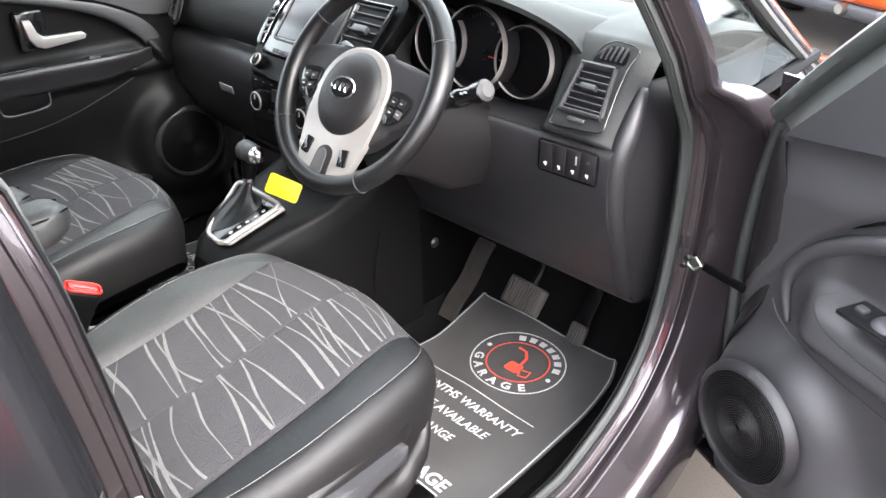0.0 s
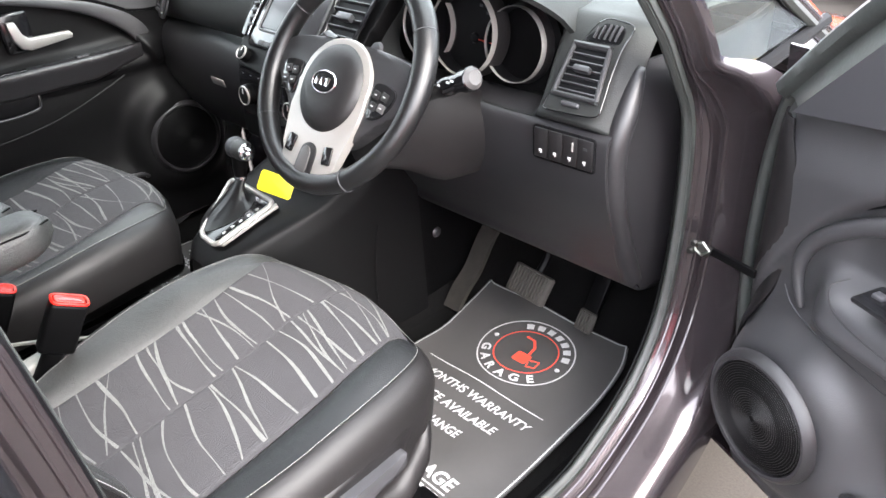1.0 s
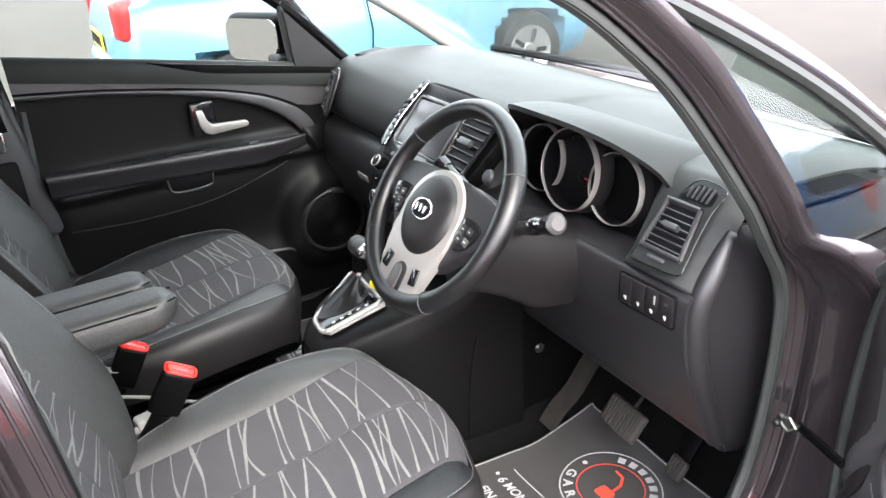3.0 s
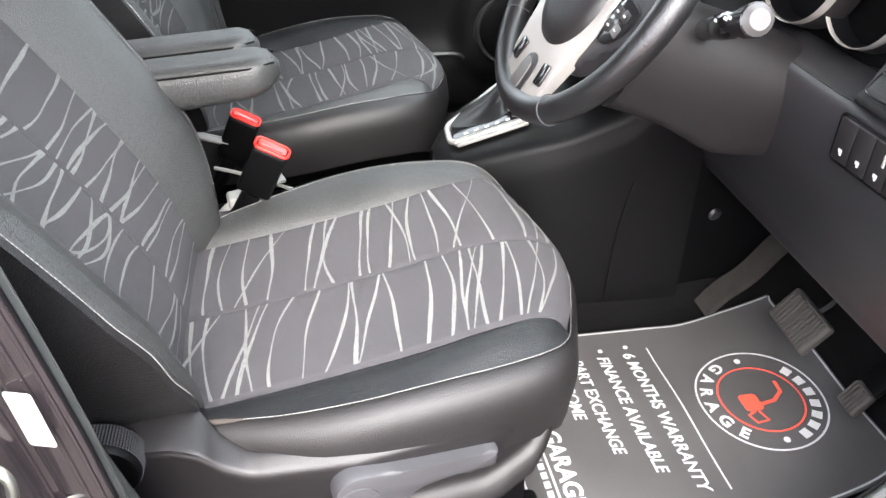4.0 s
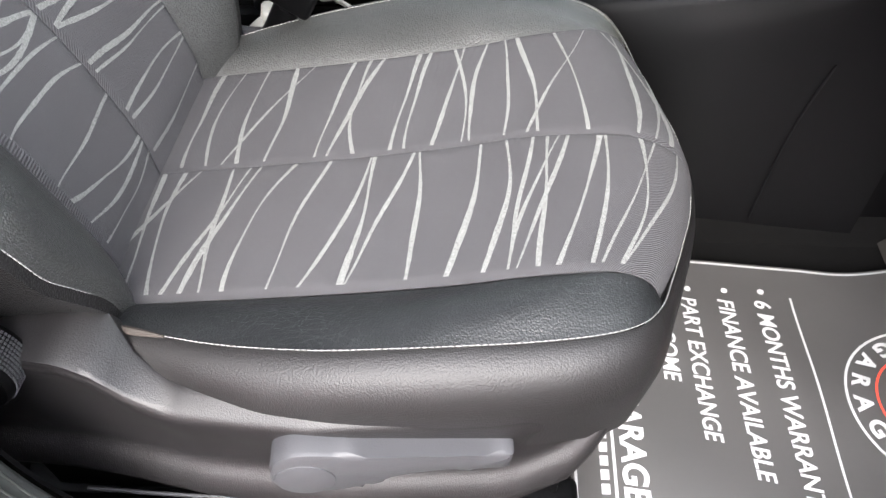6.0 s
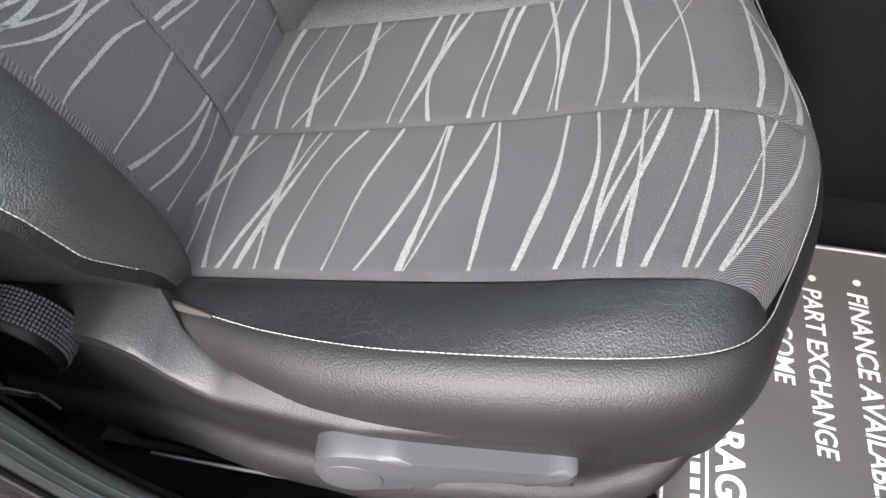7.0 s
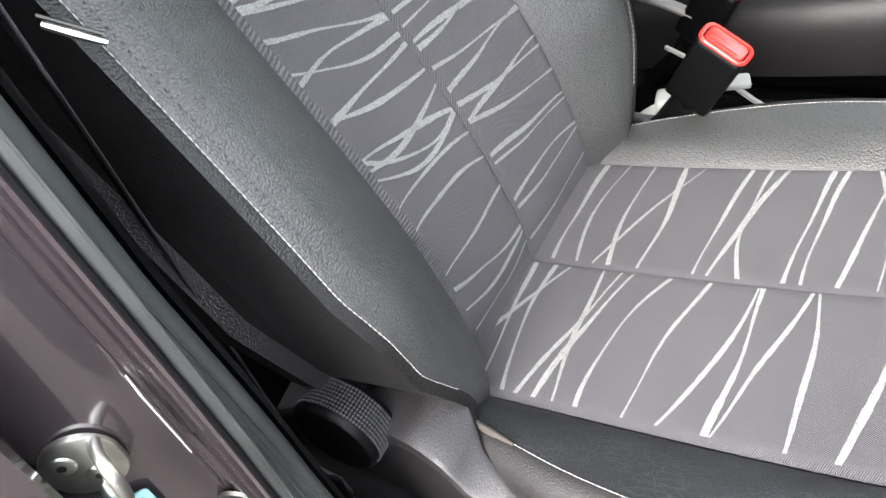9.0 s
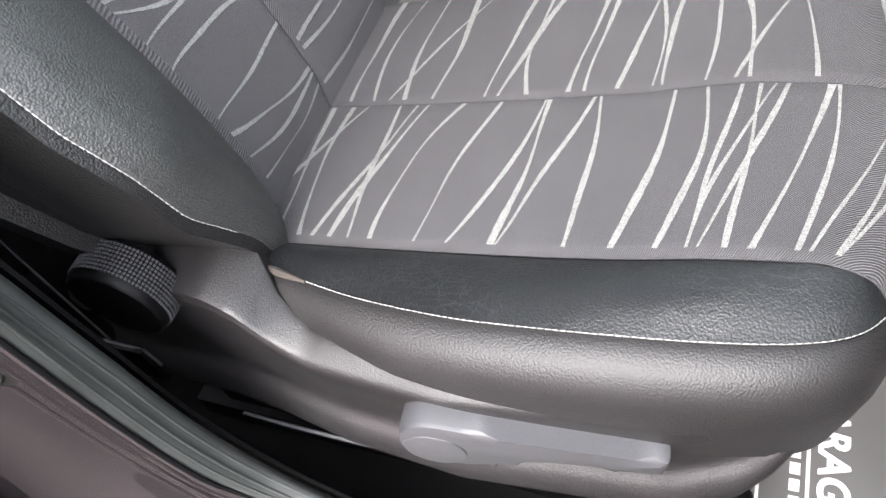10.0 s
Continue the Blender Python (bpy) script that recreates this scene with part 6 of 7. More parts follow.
    # outer skin and edges
    put("outer_skin", thick(grid_mesh([[(0.45 - 0.05 * abs(z - 0.62) ** 1.6 - 0.02 * max(0, z - 0.9) - 0.01 * max(0, (y - 0.85) / 0.1), y, z) for y in np.linspace(-0.12, 0.955, 20)] for z in np.linspace(0.20, 0.985, 20)]), 0.005), paint, d, "dark plum-grey door skin")
    put("front_edge", thick(grid_mesh([[(0.36 + 0.08 * f, 0.875 + 0.06 * f ** 2, z) for f in np.linspace(0, 1, 6)] for z in np.linspace(0.30, 0.96, 14)]), 0.004), paint, d)
    put("rear_edge", thick(grid_mesh([[(0.32 + 0.125 * f, 0.0 - 0.10 * f, z) for f in np.linspace(0, 1, 6)] for z in np.linspace(0.33, 1.02, 14)]), 0.004), paint, d)
    put("bottom_edge", thick(grid_mesh([[(0.32 + 0.12 * f, y, 0.335 - 0.06 * f) for f in np.linspace(0, 1, 5)] for y in np.linspace(0.0, 0.9, 14)]), 0.004), paint, d)
    seal_pts = smooth_curve([(0.335, 0.01, 1.0), (0.335, 0.0, 0.7), (0.335, 0.03, 0.45), (0.335, 0.15, 0.345), (0.335, 0.45, 0.335), (0.335, 0.70, 0.36), (0.338, 0.83, 0.47), (0.342, 0.875, 0.65), (0.342, 0.875, 0.85), (0.335, 0.845, 0.99)], 70)
    put("door_rubber", tube(seal_pts, 0.010, 8), rubber, d, "black rubber door seal")
    # window frame, sail and glass
    fr = smooth_curve([(0.335, 0.86, 0.965), (0.325, 0.76, 1.075), (0.305, 0.62, 1.20), (0.275, 0.45, 1.305), (0.262, 0.22, 1.345), (0.265, 0.0, 1.33), (0.28, -0.08, 1.24), (0.31, -0.04, 1.03)], 70)
    put("window_frame", tube(fr, 0.017, 8), rubber if side > 0 else plastic_dark, d, "black window frame")
    sail = [(0.318, 0.812, 0.958), (0.318, 0.640, 0.988), (0.303, 0.580, 1.200)] if side > 0 else [(0.312, 0.835, 0.975), (0.312, 0.670, 0.990), (0.300, 0.648, 1.165)]
    bm = bmesh.new()
    bm.faces.new([bm.verts.new(p) for p in sail])
    bm = thick(bm, 0.02)
    put("mirror_sail", bm, plastic_grey if side > 0 else plastic, d, "black triangular mirror sail")
    if side > 0:  # black rubber between the frame and the sail
        front = smooth_curve([(0.335, 0.86, 0.965), (0.325, 0.76, 1.075), (0.305, 0.62, 1.20)], 14)
        back = [Vector((0.318, 0.812, 0.958)).lerp(Vector((0.303, 0.580, 1.200)), f) for f in np.linspace(0, 1, 14)]
        put("sail_gasket", thick(grid_mesh([[Vector(a).lerp(b, f) + Vector((-0.004 + 0.006 * math.sin(math.pi * f), 0, 0)) for f in np.linspace(0, 1.03, 9)] for a, b in zip(front, back)]), 0.006), rubber, d, "black rubber gasket in the window corner", 60)
    put("window_channel", tube([(0.320, 0.636, 0.99), (0.304, 0.575, 1.220)] if side > 0 else [(0.318, 0.668, 0.99), (0.302, 0.645, 1.185)], 0.010, 8), rubber, d)
    if side < 0:
        bm = bmesh.new()
        bm.faces.new([bm.verts.new(p) for p in [(0.322, 0.66, 1.02), (0.300, 0.645, 1.18), (0.272, 0.45, 1.30), (0.262, 0.2, 1.34), (0.27, 0.0, 1.33), (0.32, -0.03, 1.03)]])
        put("window_glass", thick(bm, 0.004), glass, d, "clear side window").visible_shadow = False
    # interior handle
    far = 0.032 if side < 0 else 0.0
    put("handle_cup", box((0.016, 0.066, 0.092), (0.312, 0.440 - far, 0.918), (0, 0, 0), 0.008, 3), gloss_black, d, "dark recess behind the handle")
    hm = axes((0.303, -far, 0.0), (0, 1, 0), (0, 0, 1))
    put("handle", slab([(0.420, 0.945), (0.438, 0.943), (0.446, 0.915), (0.458, 0.903), (0.545, 0.900), (0.552, 0.892), (0.548, 0.884), (0.455, 0.877), (0.436, 0.884), (0.424, 0.905)], -0.012, hm, 0.003), silver, d, "satin silver door handle")
    # loudspeaker grille
    gm2 = axes(spk, (0, -1, 0), (0, 0, 1))
    grille = put("speaker_grille", lathe([(0.0, 0.009), (0.05, 0.008), (0.075, 0.005), (0.084, 0.002)], 48, gm2, cap=False), plastic_dark, d, "round black speaker grille with fine rings")
    put("speaker_rim", lathe([(0.084, -0.004), (0.086, 0.006), (0.091, 0.007), (0.098, 0.0), (0.100, -0.008)], 48, gm2, cap=False), plastic, grille)
    for i in range(22):
        r = 0.006 + 0.0036 * i
        put("ring", tube([gm2 @ Vector((r * math.cos(a), r * math.sin(a), 0.0095 - 0.9 * r * r)) for a in np.linspace(0, 2 * math.pi, 40, endpoint=False)], 0.0008, 5, closed=True), pod_plastic if side > 0 else plastic_dark, grille)
    def put_low(n, bm, *rest):
        return put(n, moved(bm, low), *rest)

    # armrest controls and pull cup
    if side > 0:
        put("panel_groove", tube(smooth_curve([(0.3165, 0.838, 0.842), (0.3165, 0.77, 0.855), (0.3165, 0.715, 0.862), (0.3155, 0.672, 0.886), (0.3145, 0.634, 0.906), (0.3145, 0.50, 0.948), (0.315, 0.36, 0.962)], 40), 0.0024, 6), dial_face, d)
        put("arch_band", tube(smooth_curve([(0.309, 0.742, 0.70), (0.311, 0.760, 0.745), (0.312, 0.755, 0.785), (0.313, 0.722, 0.826), (0.313, 0.660, 0.866), (0.312, 0.58, 0.895), (0.312, 0.45, 0.922), (0.313, 0.30, 0.935)], 48), [0.004 + 0.008 * math.sin(math.pi * min(1.0, i / 20) / 2) for i in range(48)], 16), door_plastic, d, "rounded arch over the armrest", 80)
        put("trim_line", tube(smooth_curve([(0.300, 0.768, 0.725), (0.297, 0.745, 0.703), (0.292, 0.684, 0.689), (0.288, 0.591, 0.683), (0.286, 0.45, 0.681)], 30), 0.0011, 6), plastic_grey, d)
        con_p = put_low("switch_panel", box((0.050, 0.24, 0.008), (0.283, 0.52, 0.842), (0, 0, 0), 0.004), gloss_black, d, "gloss black window switch panel")
        put_low("mirror_dial", lathe([(0, 0.008), (0.010, 0.007), (0.016, 0.005), (0.019, 0.0)], 24, axes((0.283, 0.585, 0.846), (1, 0, 0), (0, 1, 0)), cap=False), plastic_grey, con_p, "grey round mirror adjuster")
        put_low("fold_button", box((0.012, 0.014, 0.006), (0.283, 0.622, 0.848), (0, 0, 0), 0.002), plastic_grey, con_p)
        put_low("lock_button", box((0.034, 0.016, 0.008), (0.283, 0.548, 0.848), (0, 0, 0), 0.002), plastic_grey, con_p)
        for yy in (0.505, 0.455):
            for xx in (0.272, 0.296):
                put_low("window_switch", box((0.020, 0.034, 0.014), (xx, yy, 0.850), (14, 0, 0), 0.004), plastic, con_p)
                put_low("switch_edge", box((0.016, 0.006, 0.004), (xx, yy + 0.012, 0.8585), (14, 0, 0), 0.001), white_plastic, con_p)
        put_low("arm_line", tube(smooth_curve([(0.252, 0.40, 0.80), (0.250, 0.55, 0.803), (0.252, 0.64, 0.812), (0.262, 0.672, 0.835), (0.285, 0.665, 0.846)], 24), 0.0011, 5), plastic, d)
    else:
        # lit-toned upper trim and raised arch band, armrest ledge and dark pull recess plate
        inner = smooth_curve([(0.0, 1.032), (0.15, 1.020), (0.27, 1.004), (0.40, 0.979), (0.50, 0.950), (0.574, 0.918), (0.64, 0.868), (0.664, 0.829), (0.655, 0.795)], 60)
        outer = smooth_curve([(0.0, 1.045), (0.15, 1.032), (0.274, 1.016), (0.428, 0.992), (0.53, 0.968), (0.60, 0.944), (0.668, 0.905), (0.708, 0.850), (0.706, 0.775)], 60)
        bx = 0.297
        put("arch_band", thick(grid_mesh([[(bx + 0.006 * (2 * f - 1) ** 4 + (0.010 if f in (0, 1) else 0.0), a[0] + (b[0] - a[0]) * f, a[1] + (b[1] - a[1]) * f) for f in (0, 0.04, 0.15, 0.3, 0.5, 0.7, 0.85, 0.96, 1)] for a, b in zip(inner, outer)]), 0.003), door_plastic, d, "rounded arch over the armrest in the lit tone", 50)
        rim = [p for p in outer if p[0] < 0.66] + [np.array((0.70, 0.905)), np.array((0.77, 0.903)), np.array((0.84, 0.898))]
        put("upper_trim", thick(grid_mesh([[(bx - 0.001 + 0.004 * f ** 3 + 0.014 * max(0.0, f - 0.85) / 0.15 + 0.05 * max(0, (p[0] - 0.80) / 0.065) ** 2, p[0], p[1] + 0.004 + (fall(p[0]) + 0.004 - p[1] - 0.004) * f) for f in (0, 0.2, 0.4, 0.6, 0.8, 0.9, 0.96, 1)] for p in rim]), 0.004), door_plastic, d, "soft upper door trim in the lit tone", 50)
        put("trim_groove", tube([(bx + 0.002, p[0], p[1] + 0.001) for p in rim], 0.0028, 6), dial_face, d)
        ledge = smooth_curve([(0.300, 0.000), (0.274, 0.002), (0.266, 0.0005), (0.2625, -0.005), (0.2630, -0.014), (0.268, -0.026), (0.274, -0.040), (0.280, -0.056), (0.300, -0.066)], 26)
        put("armrest", thick(grid_mesh([[(0.300 - (0.300 - x) * (1 - 0.75 * max(0.0, (y - 0.54) / 0.13) ** 2), y, 0.854 - 0.032 * y + zz * (1 - 0.5 * max(0.0, (y - 0.54) / 0.13))) for x, zz in ledge] for y in np.linspace(0.02, 0.668, 50)]), 0.004), plastic, d, "black door armrest ledge", 60)
        put("arm_line", tube(smooth_curve([(0.280, 0.05, 0.800), (0.2765, 0.20, 0.806), (0.279, 0.40, 0.797), (0.288, 0.62, 0.790)], 20), 0.0010, 5), plastic_grey, d)
        # a flat black plate stands in for the pull cup's shaded hollow
        put("pull_shade_plate", slab(rounded(0.120, 0.052, 0.014), 0.003, axes((0.2935, 0.345, 0.772), (0, -1, 0.05), (0, 0, 1)), 0.001), dial_face, d, "black plate for the shade in the pull cup")
        put_low("switch_slot", box((0.020, 0.10, 0.004), (0.282, 0.345, 0.8445), (-2, 0, 0), 0.001), gloss_black, d)
        put_low("window_switch", box((0.014, 0.030, 0.008), (0.282, 0.520, 0.839), (-2, 0, 0), 0.002), plastic_grey, d, "window switch")
    if side > 0:
        put_low("pull_cup", tube(smooth_curve([(0.262, 0.41, 0.770), (0.254, 0.405, 0.742), (0.252, 0.36, 0.730), (0.254, 0.31, 0.742), (0.262, 0.302, 0.772)], 20), 0.0075, 8), plastic, d, "moulded pull cup")
    else:
        put("pull_lip", tube(smooth_curve([(0.290, 0.402, 0.785), (0.286, 0.398, 0.757), (0.284, 0.38, 0.748), (0.284, 0.32, 0.745), (0.286, 0.292, 0.752), (0.290, 0.286, 0.78)], 24), 0.0032, 8), plastic, d, "moulded lip of the pull cup")
    put_low("panel_line", tube(smooth_curve([(0.300, 0.04, 0.695), (0.294, 0.22, 0.690), (0.292, 0.40, 0.705), (0.296, 0.55, 0.745), (0.305, 0.66, 0.785)], 24), 0.0018, 5), dial_face, d)
    put("pocket_edge", tube(smooth_curve([(0.283, 0.59, 0.50), (0.279, 0.56, 0.515), (0.277, 0.45, 0.52), (0.277, 0.20, 0.52), (0.28, 0.05, 0.515)], 20), 0.006, 6), plastic, d)
    # door mirror
    if side < 0:
        put("mirror_arm", box((0.10, 0.05, 0.04), (0.375, 0.655, 1.02), (0, 0, 0), 0.015, 3), plastic_dark, d)
        put("mirror_housing", box((0.205, 0.075, 0.135), (0.480, 0.640, 1.075), (0, 0, -33), 0.032, 4), plastic_dark, d, "dark door mirror housing")
        put("mirror_glass", moved(slab(rounded(0.180, 0.112, 0.03), 0.002, axes((0.4585, 0.6070, 1.075), (0.839, -0.545, 0), (0, 0, 1))), Matrix.Identity(4)), mirror_face, d, "mirror glass")
    put("outer_handle", tube([(0.452, 0.02, 0.88), (0.474, 0.04, 0.882), (0.476, 0.13, 0.882), (0.452, 0.15, 0.882)], 0.010, 8), paint, d)
    return d


door(1, 66.5, "driver_door", "open driver door with black trim, speaker and window switches")
door(-1, 0.0, "passenger_door", "closed passenger door with black trim and silver handle")
# check strap between pillar and door
strap = thing("door_check", (0.385, 0.85, 0.65), "black steel door check strap with bright bolt", "door check")
part("strap", box((0.085, 0.006, 0.014), (0.445, 0.852, 0.704), (0, 0, -14), 0.002), plastic_dark, strap)
part("bracket", box((0.026, 0.006, 0.020), (0.402, 0.842, 0.714), (0, 18, 12), 0.002), dark_steel, strap, "dark steel bracket")
part("bracket_lip", tube([(0.392, 0.838, 0.722), (0.404, 0.838, 0.728), (0.414, 0.840, 0.716), (0.404, 0.838, 0.706), (0.394, 0.838, 0.712)], 0.0022, 6, closed=True), zinc, strap)
for bx in (0.386, 0.391):
    part("bolt", lathe([(0, 0.005), (0.004, 0.005), (0.006, 0.002), (0.0065, 0.0)], 12, axes((bx, 0.838, 0.708 + 3 * (bx - 0.386)), (1, 0, 0), (0, 0, 1)), cap=False), dark_steel, strap)

# ---- striker, labels and bolt on the centre pillar ----
st = thing("door_striker", (0.372, -0.06, 0.80), "zinc-plated door striker with two screws on the pillar", "striker")
SP = axes((0.390, -0.070, 0.802), (-0.73, 0.68, 0), (0, 0, 1))
part("plate", slab(rounded(0.044, 0.050, 0.0215, 10), 0.004, SP, 0.0015), zinc, st, "zinc striker plate")
part("loop", tube([SP @ Vector(p) for p in smooth_curve([(0.014, 0.016, 0.003), (0.016, 0.016, 0.012), (0.020, 0.012, 0.022), (0.021, 0.0, 0.026), (0.016, -0.018, 0.024), (0.006, -0.026, 0.016), (0.000, -0.022, 0.003)], 28)], 0.0040, 12), zinc, st, "bent striker loop", smooth=60)
for sx, sy in ((-0.009, 0.007), (0.004, -0.010)):
    sc = part("screw", lathe([(0.0, 0.0012), (0.006, 0.0014), (0.0075, 0.0006), (0.008, 0.0)], 24, SP @ Matrix.Translation((sx, sy, 0.004)), cap=False), zinc, st, "flat star screw", smooth=60)
    part("socket", lathe([(0.0, 0.0005), (0.0028, 0.0005), (0.0030, 0.0)], 6, SP @ Matrix.Translation((sx, sy, 0.0052)), cap=False), dark_steel, sc)
LP = axes((0.3565, -0.024, 0.826), (0.32, 0.947, 0), (-0.02, -0.10, 1))
solo("pillar_label", slab(rounded(0.022, 0.058, 0.003), 0.0008, LP), white_label, "white rectangular label on the door pillar", "label")
lab2 = solo("pillar_label", slab(rounded(0.052, 0.072, 0.003), 0.0008, axes((0.4005, -0.0715, 0.729), (-0.79, 0.613, 0), (0, 0, 1))), blue_label, "pale blue information label on the door pillar", "label")
for i in range(11):
    b = part("text_bar", slab(rounded(0.042 - 0.004 * (i % 3), 0.0022, 0.001), 0.0004, axes((0.4005, -0.0715, 0.758 - 0.006 * i), (-0.79, 0.613, 0), (0, 0, 1)) @ Matrix.Translation((0, 0, 0.0009))), plastic_grey, lab2)
pb = thing("pillar_bolt", (0.362, -0.02, 0.72), "bright bolt with a washer on the door pillar", "bolt")
BP = axes((0.352, -0.028, 0.713), (-0.30, 0.95, 0), (0, 0, 1))
part("washer", lathe([(0, 0.002), (0.015, 0.002), (0.017, 0.0)], 24, BP, cap=False), dark_steel, pb)
part("head", lathe([(0, 0.008), (0.0045, 0.008), (0.0068, 0.006), (0.007, 0.0)], 6, BP, cap=False), dark_steel, pb)
# belt and its floor anchor by the pillar
belt_t = thing("seat_belt", (0.262, -0.083, 0.5), "black webbing seat belt running down to its floor anchor", "seat belt")
part("webbing", thick(grid_mesh([[(0.262 + 0.012 * w - 0.004 * f, y + 0.008 + 0.031 * w, z) for w in (-0.5, 0.5)] for f, y, z in ((0, -0.135, 1.25), (0.3, -0.124, 0.95), (0.7, -0.124, 0.70), (1.0, -0.120, 0.50))]), 0.0015), webbing, belt_t, "black webbing")
part("webbing_edge", tube([(0.2655, -0.1015, 1.05), (0.2645, -0.1005, 0.80), (0.2635, -0.0975, 0.52)], 0.0010, 5), plastic_grey, belt_t)
part("anchor", box((0.006, 0.035, 0.05), (0.266, -0.083, 0.545), (0, 0, 0), 0.002), plastic_dark, belt_t)
part("anchor_edge", tube([(0.2645, -0.105, 0.572), (0.2645, -0.065, 0.568), (0.2645, -0.062, 0.545)], 0.0016, 5), plastic_grey, belt_t)
clip = thing("belt_clip", (0.258, -0.066, 0.985), "small bright metal clip at the belt beside the backrest", "clip")
part("bar", tube([(0.250, -0.058, 0.985), (0.258, -0.067, 0.994), (0.266, -0.075, 1.003)], [0.0020, 0.0030, 0.0022], 8), zinc, clip, "bright metal bar")
part("bar_edge", tube([(0.249, -0.060, 0.989), (0.265, -0.077, 1.007)], 0.0012, 6), dark_steel, clip)
tongue = thing("belt_tongue", (-0.955, -0.045, 0.95), "bright steel belt tongue hanging on the far pillar", "belt tongue")
part("plate", moved(join(*[tube([Vector((x, y, 0)) for x, y in rounded(0.030, 0.042, 0.006)], 0.003, 6, closed=True)]), axes((-0.950, -0.055, 0.965), (0, 1, 0), (0, 0.2, 1))), chrome, tongue)
part("webbing", box((0.003, 0.046, 0.30), (-0.962, -0.065, 1.13), (6, 0, 0), 0.001), plastic_dark, tongue)

# ---- outside ----
gb = bmesh.new()
bmesh.ops.create_grid(gb, x_segments=60, y_segments=60, size=700)
ground = part("ground", gb, tarmac)
tagged(ground, "pale worn tarmac yard", "ground", kind="structure")


def parked_car(at, yaw, paint_mat, name, label, rear_plate=True, scale=1.0):
    """A parked hatchback, length along local y (front +y)."""
    m = Matrix.Translation(at) @ Matrix.Rotation(radians(yaw), 4, "Z") @ Matrix.Scale(scale, 4)
    c = thing(name, at, label, "car", "parked cars")

    def put(n, bm, mat, parent=c, lab="", smooth=40):
        return part(n, moved(bm, m), mat, parent, lab, smooth)
    L, Wd = 1.85, 0.80
    rows = []
    for y in np.linspace(-L, L, 60):
        f = y / L
        top = lerp_table(y, [-1.85, -1.80, -1.6, -0.9, 0.75, 1.2, 1.7, 1.83, 1.85], [0.72, 0.92, 0.97, 0.95, 0.92, 0.86, 0.74, 0.62, 0.5])
        bot = lerp_table(y, [-1.85, -1.78, -1.5, 1.5, 1.78, 1.85], [0.42, 0.27, 0.20, 0.20, 0.24, 0.36])
        w = Wd * (1 - 0.10 * abs(f) ** 3 - 0.25 * max(0, abs(f) - 0.93) / 0.07 * 0.6)
        prof = smooth_curve([(-w * 0.9, bot), (-w, bot + 0.12), (-w * 1.02, (bot + top) / 2), (-w * 0.97, top - 0.10), (-w * 0.86, top), (0, top + 0.035), (w * 0.86, top), (w * 0.97, top - 0.10), (w * 1.02, (bot + top) / 2), (w, bot + 0.12), (w * 0.9, bot)], 44)
        row = []
        for x, z in prof:
            for wy in (-1.13, 1.13):
                d = math.hypot(y - wy, z - 0.29)
                if d < 0.34 and abs(x) > w * 0.80 and z < 0.6:
                    x = math.copysign(w * 0.80, x)
            row.append((x, y, z))
        rows.append(row)
    put("shell", grid_mesh(rows, wrap_u=True, cap=True), paint_mat, c, "painted body shell")
    rows = []
    for y, z, w in ((1.12, 0.88, 0.66), (0.95, 1.0, 0.64), (0.45, 1.30, 0.56), (0.2, 1.36, 0.54), (-0.9, 1.37, 0.54), (-1.35, 1.30, 0.54), (-1.70, 0.98, 0.62), (-1.74, 0.90, 0.64)):
        zb = 0.86
        rows.append([(-w - 0.10 * (z - 0.9) / 0.5, y, zb), (-w, y, (z + zb) / 2 + 0.05), (-w * 0.92, y, z - 0.02), (0, y, z + 0.03), (w * 0.92, y, z - 0.02), (w, y, (z + zb) / 2 + 0.05), (w + 0.10 * (z - 0.9) / 0.5, y, zb)])
    put("glasshouse", grid_mesh(rows), dark_glass, c, "dark windows", 30)
    rows = [[(x, y, 1.385 - 0.05 * ((y + 0.35) / 0.8) ** 2 + 0.03 * (1 - (x / 0.52) ** 2)) for x in np.linspace(-0.52, 0.52, 10)] for y in np.linspace(-1.40, 0.38, 10)]
    put("roof", thick(grid_mesh(rows), 0.02), paint_mat, c)
    for sg in (1, -1):
        put("roof_pillar", tube([(sg * 0.66, 1.10, 0.89), (sg * 0.54, 0.42, 1.33)], 0.035, 8), paint_mat, c)
        put("roof_pillar", tube([(sg * 0.62, -0.25, 0.92), (sg * 0.545, -0.3, 1.37)], 0.03, 8), plastic_dark, c)
        put("roof_pillar", tube([(sg * 0.66, -1.6, 0.92), (sg * 0.53, -1.33, 1.34)], 0.06, 8), paint_mat, c)
        put("headlamp", box((0.22, 0.20, 0.13), (sg * 0.58, 1.68, 0.66), (0, 0, -sg * 25), 0.04, 3), screen_glass, c, "clear headlamp")
        put("tail_lamp", box((0.14, 0.12, 0.24), (sg * 0.64, -1.76, 0.83), (0, 0, sg * 15), 0.03, 3), lamp_red, c, "red tail lamp")
        put("mirror", box((0.16, 0.10, 0.11), (sg * 0.86, 0.72, 0.98), (0, 0, 0), 0.03, 3), paint_mat, c)
        put("door_gap", tube([(sg * 0.835, -0.25, 0.30), (sg * 0.838, -0.22, 0.62), (sg * 0.80, -0.25, 0.90)], 0.006, 6), dial_face, c)
        for wy in (-1.13, 1.13):
            wm = axes((sg * 0.72, wy, 0.29), (0, 1, 0), (0, 0, sg))
            wh = put("wheel", lathe([(0.19, 0.07), (0.28, 0.08), (0.292, 0.05), (0.295, -0.06), (0.27, -0.09), (0.1, -0.09)], 36, wm, cap=False), tyre, c, "black tyre")
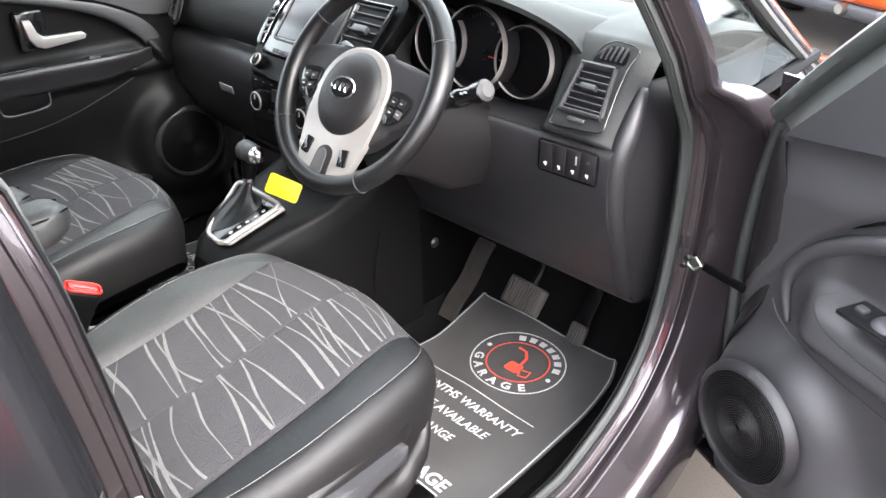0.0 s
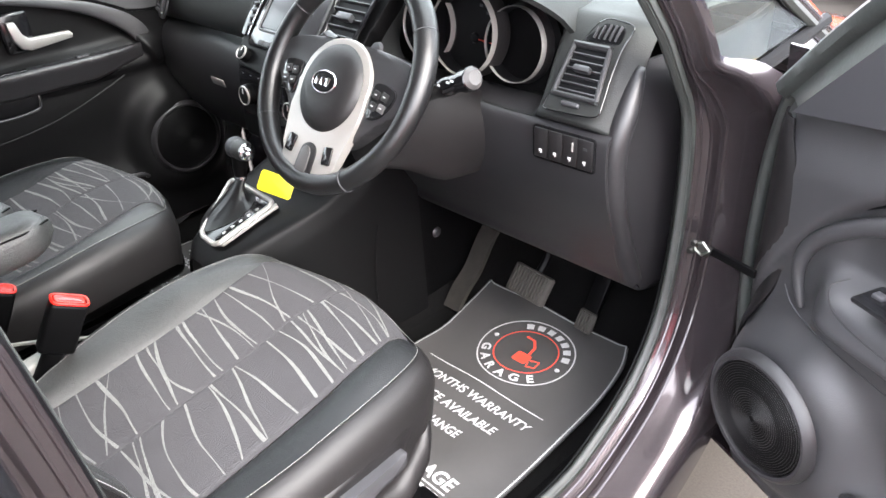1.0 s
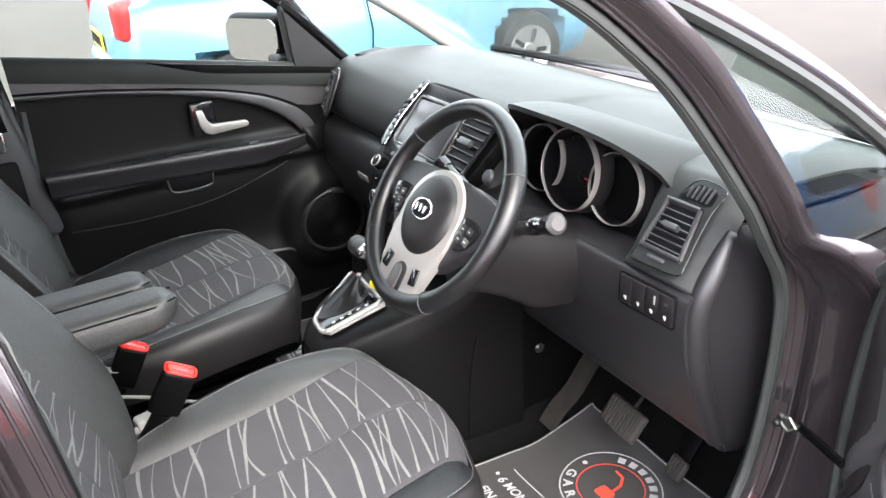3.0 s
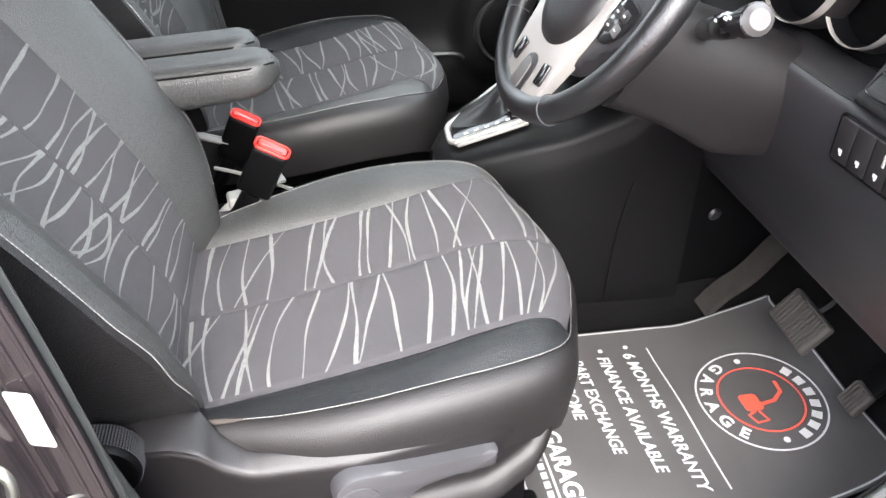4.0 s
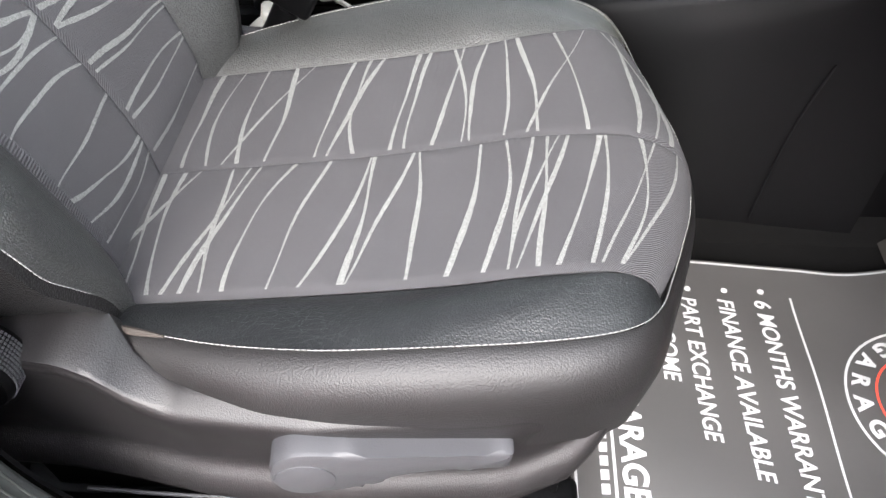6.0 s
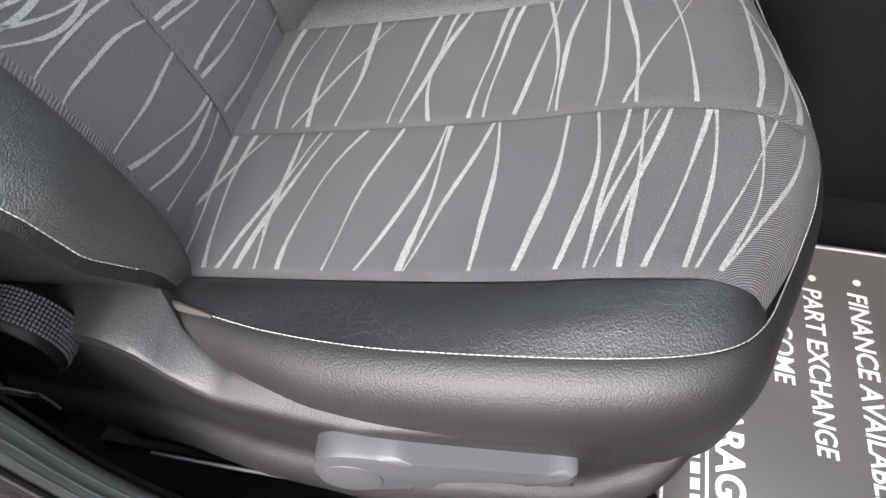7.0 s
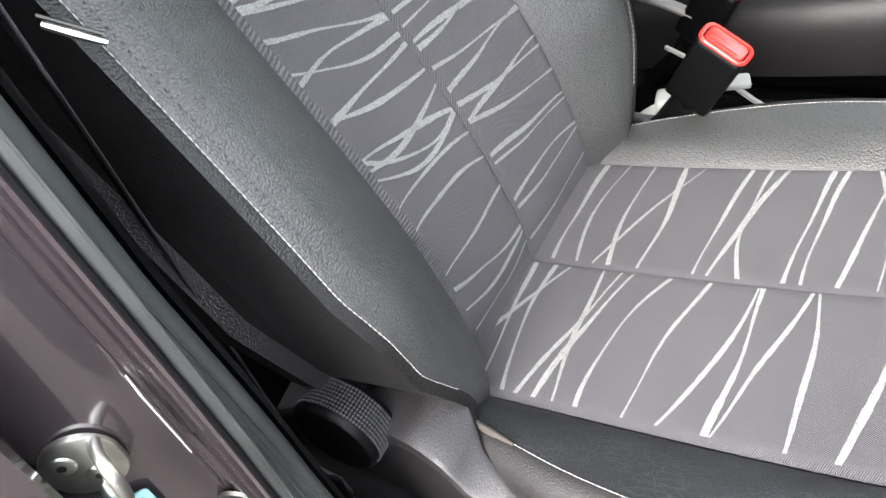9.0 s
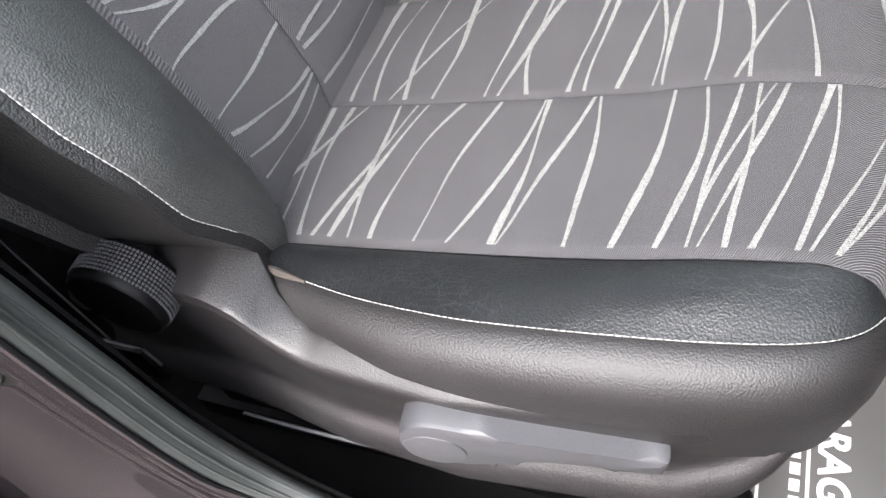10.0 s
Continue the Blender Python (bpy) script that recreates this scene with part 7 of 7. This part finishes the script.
            put("rim", lathe([(0.0, 0.055), (0.05, 0.06), (0.06, 0.045), (0.175, 0.06), (0.195, 0.075), (0.20, 0.05)], 36, wm, cap=False), alloy, wh, "alloy rim")
            for k in range(5):
                a = k * 2 * math.pi / 5
                put("spoke_gap", moved(box((0.10, 0.035, 0.004), (0.115 * math.cos(a), 0.115 * math.sin(a), 0.064), (0, 0, math.degrees(a)), 0.001), wm), dial_face, wh)
    put("bumper", box((1.40, 0.16, 0.22), (0, -1.80, 0.42), (0, 0, 0), 0.06, 3), paint_mat, c, "painted rear bumper")
    put("bumper_skirt", box((1.30, 0.12, 0.09), (0, -1.80, 0.27), (0, 0, 0), 0.03, 3), plastic_grey, c, "grey lower bumper edge")
    put("bumper", box((1.20, 0.12, 0.16), (0, 1.80, 0.34), (0, 0, 0), 0.05, 3), plastic_dark, c)
    put("exhaust", tube([(0.42, -1.70, 0.29), (0.42, -1.90, 0.28)], 0.03, 12), zinc, c, "exhaust tip")
    plate = put("number_plate", box((0.50, 0.012, 0.11), (0, -1.868, 0.66), (0, 0, 0), 0.004), plate_yellow, c, "yellow plate with dark bars")
    for i in range(7):
        put("plate_bar", box((0.042, 0.004, 0.07), (-0.20 + 0.064 * i + (0.02 if i > 3 else 0), -1.876, 0.66), (0, 0, 0), 0), dial_face, plate)
    return c


parked_car((-4.7, 2.4, 0), 0, blue_paint, "parked_car", "bright sky-blue hatchback parked alongside")
parked_car((-0.3, 6.8, 0), -25, orange_paint, "parked_car", "orange hatchback seen from behind", scale=1.05)
parked_car((2.55, 7.1, 0), 4, silver_paint, "parked_car", "silver hatchback parked ahead")
parked_car((4.5, 6.6, 0), -6, deep_blue_paint, "parked_car", "mid-blue hatchback parked ahead")
parked_car((3.6, -1.4, 0), 0, red_paint, "parked_car", "red hatchback parked beside the open door")


def tree(at, h, seed, name="tree"):
    rng = random.Random(seed)
    t = thing(name, at, "leafy green broad tree at the edge of the yard", "tree", "trees")
    base = Vector(at)
    limbs = [tube([base, base + Vector((0.1, 0, h * 0.3)), base + Vector((0.0, 0.1, h * 0.7))], [0.22, 0.17, 0.06], 8)]
    tips = []
    for i in range(14):
        a, z = rng.uniform(0, 6.28), rng.uniform(0.3, 0.72) * h
        s = base + Vector((0, 0, z))
        e = s + Vector((math.cos(a), math.sin(a), rng.uniform(0.3, 0.9))) * h * rng.uniform(0.18, 0.32)
        limbs.append(tube([s, s.lerp(e, 0.5) + Vector((0, 0, 0.15)), e], [0.07, 0.045, 0.015], 5))
        tips += [e, s.lerp(e, 0.6)]
    part("trunk", join(*limbs), bark, t, "brown trunk and limbs")
    verts, faces = [], []
    for tip in tips:
        for j in range(130):
            c = tip + Vector((rng.gauss(0, 1), rng.gauss(0, 1), rng.gauss(0, 0.8))) * h * 0.075
            u = Vector((rng.gauss(0, 1), rng.gauss(0, 1), rng.gauss(0, 1))).normalized()
            v = u.orthogonal().normalized()
            s = rng.uniform(0.07, 0.14)
            n = len(verts)
            verts += [c + u * s, c + v * s * 0.6, c - u * s, c - v * s * 0.6]
            faces.append((n, n + 1, n + 2, n + 3))
    bm = bmesh.new()
    vs = [bm.verts.new(p) for p in verts]
    for f in faces:
        bm.faces.new([vs[i] for i in f])
    part("crown", bm, leaf, t, "crown of small green leaves", fix=False)
    return t


for i, (x, y, h) in enumerate(((-9, -15, 6.5), (-6, -17, 7.5), (-12.5, -13, 6), (-3, -19, 7), (-16, -9, 7), (1.5, -20, 8))):
    tree((x, y, 0), h, 20 + i)
sign = thing("notice_board", (-5.4, -11, 0), "dark notice board on two posts by the trees", "sign")
part("post", box((0.08, 0.08, 2.2), (-5.4, -11, 1.1), (0, 0, 0), 0.01), plastic_grey, sign)
part("panel", box((1.0, 0.05, 0.6), (-5.4, -10.94, 2.0), (0, 0, 0), 0.01), plastic_dark, sign)
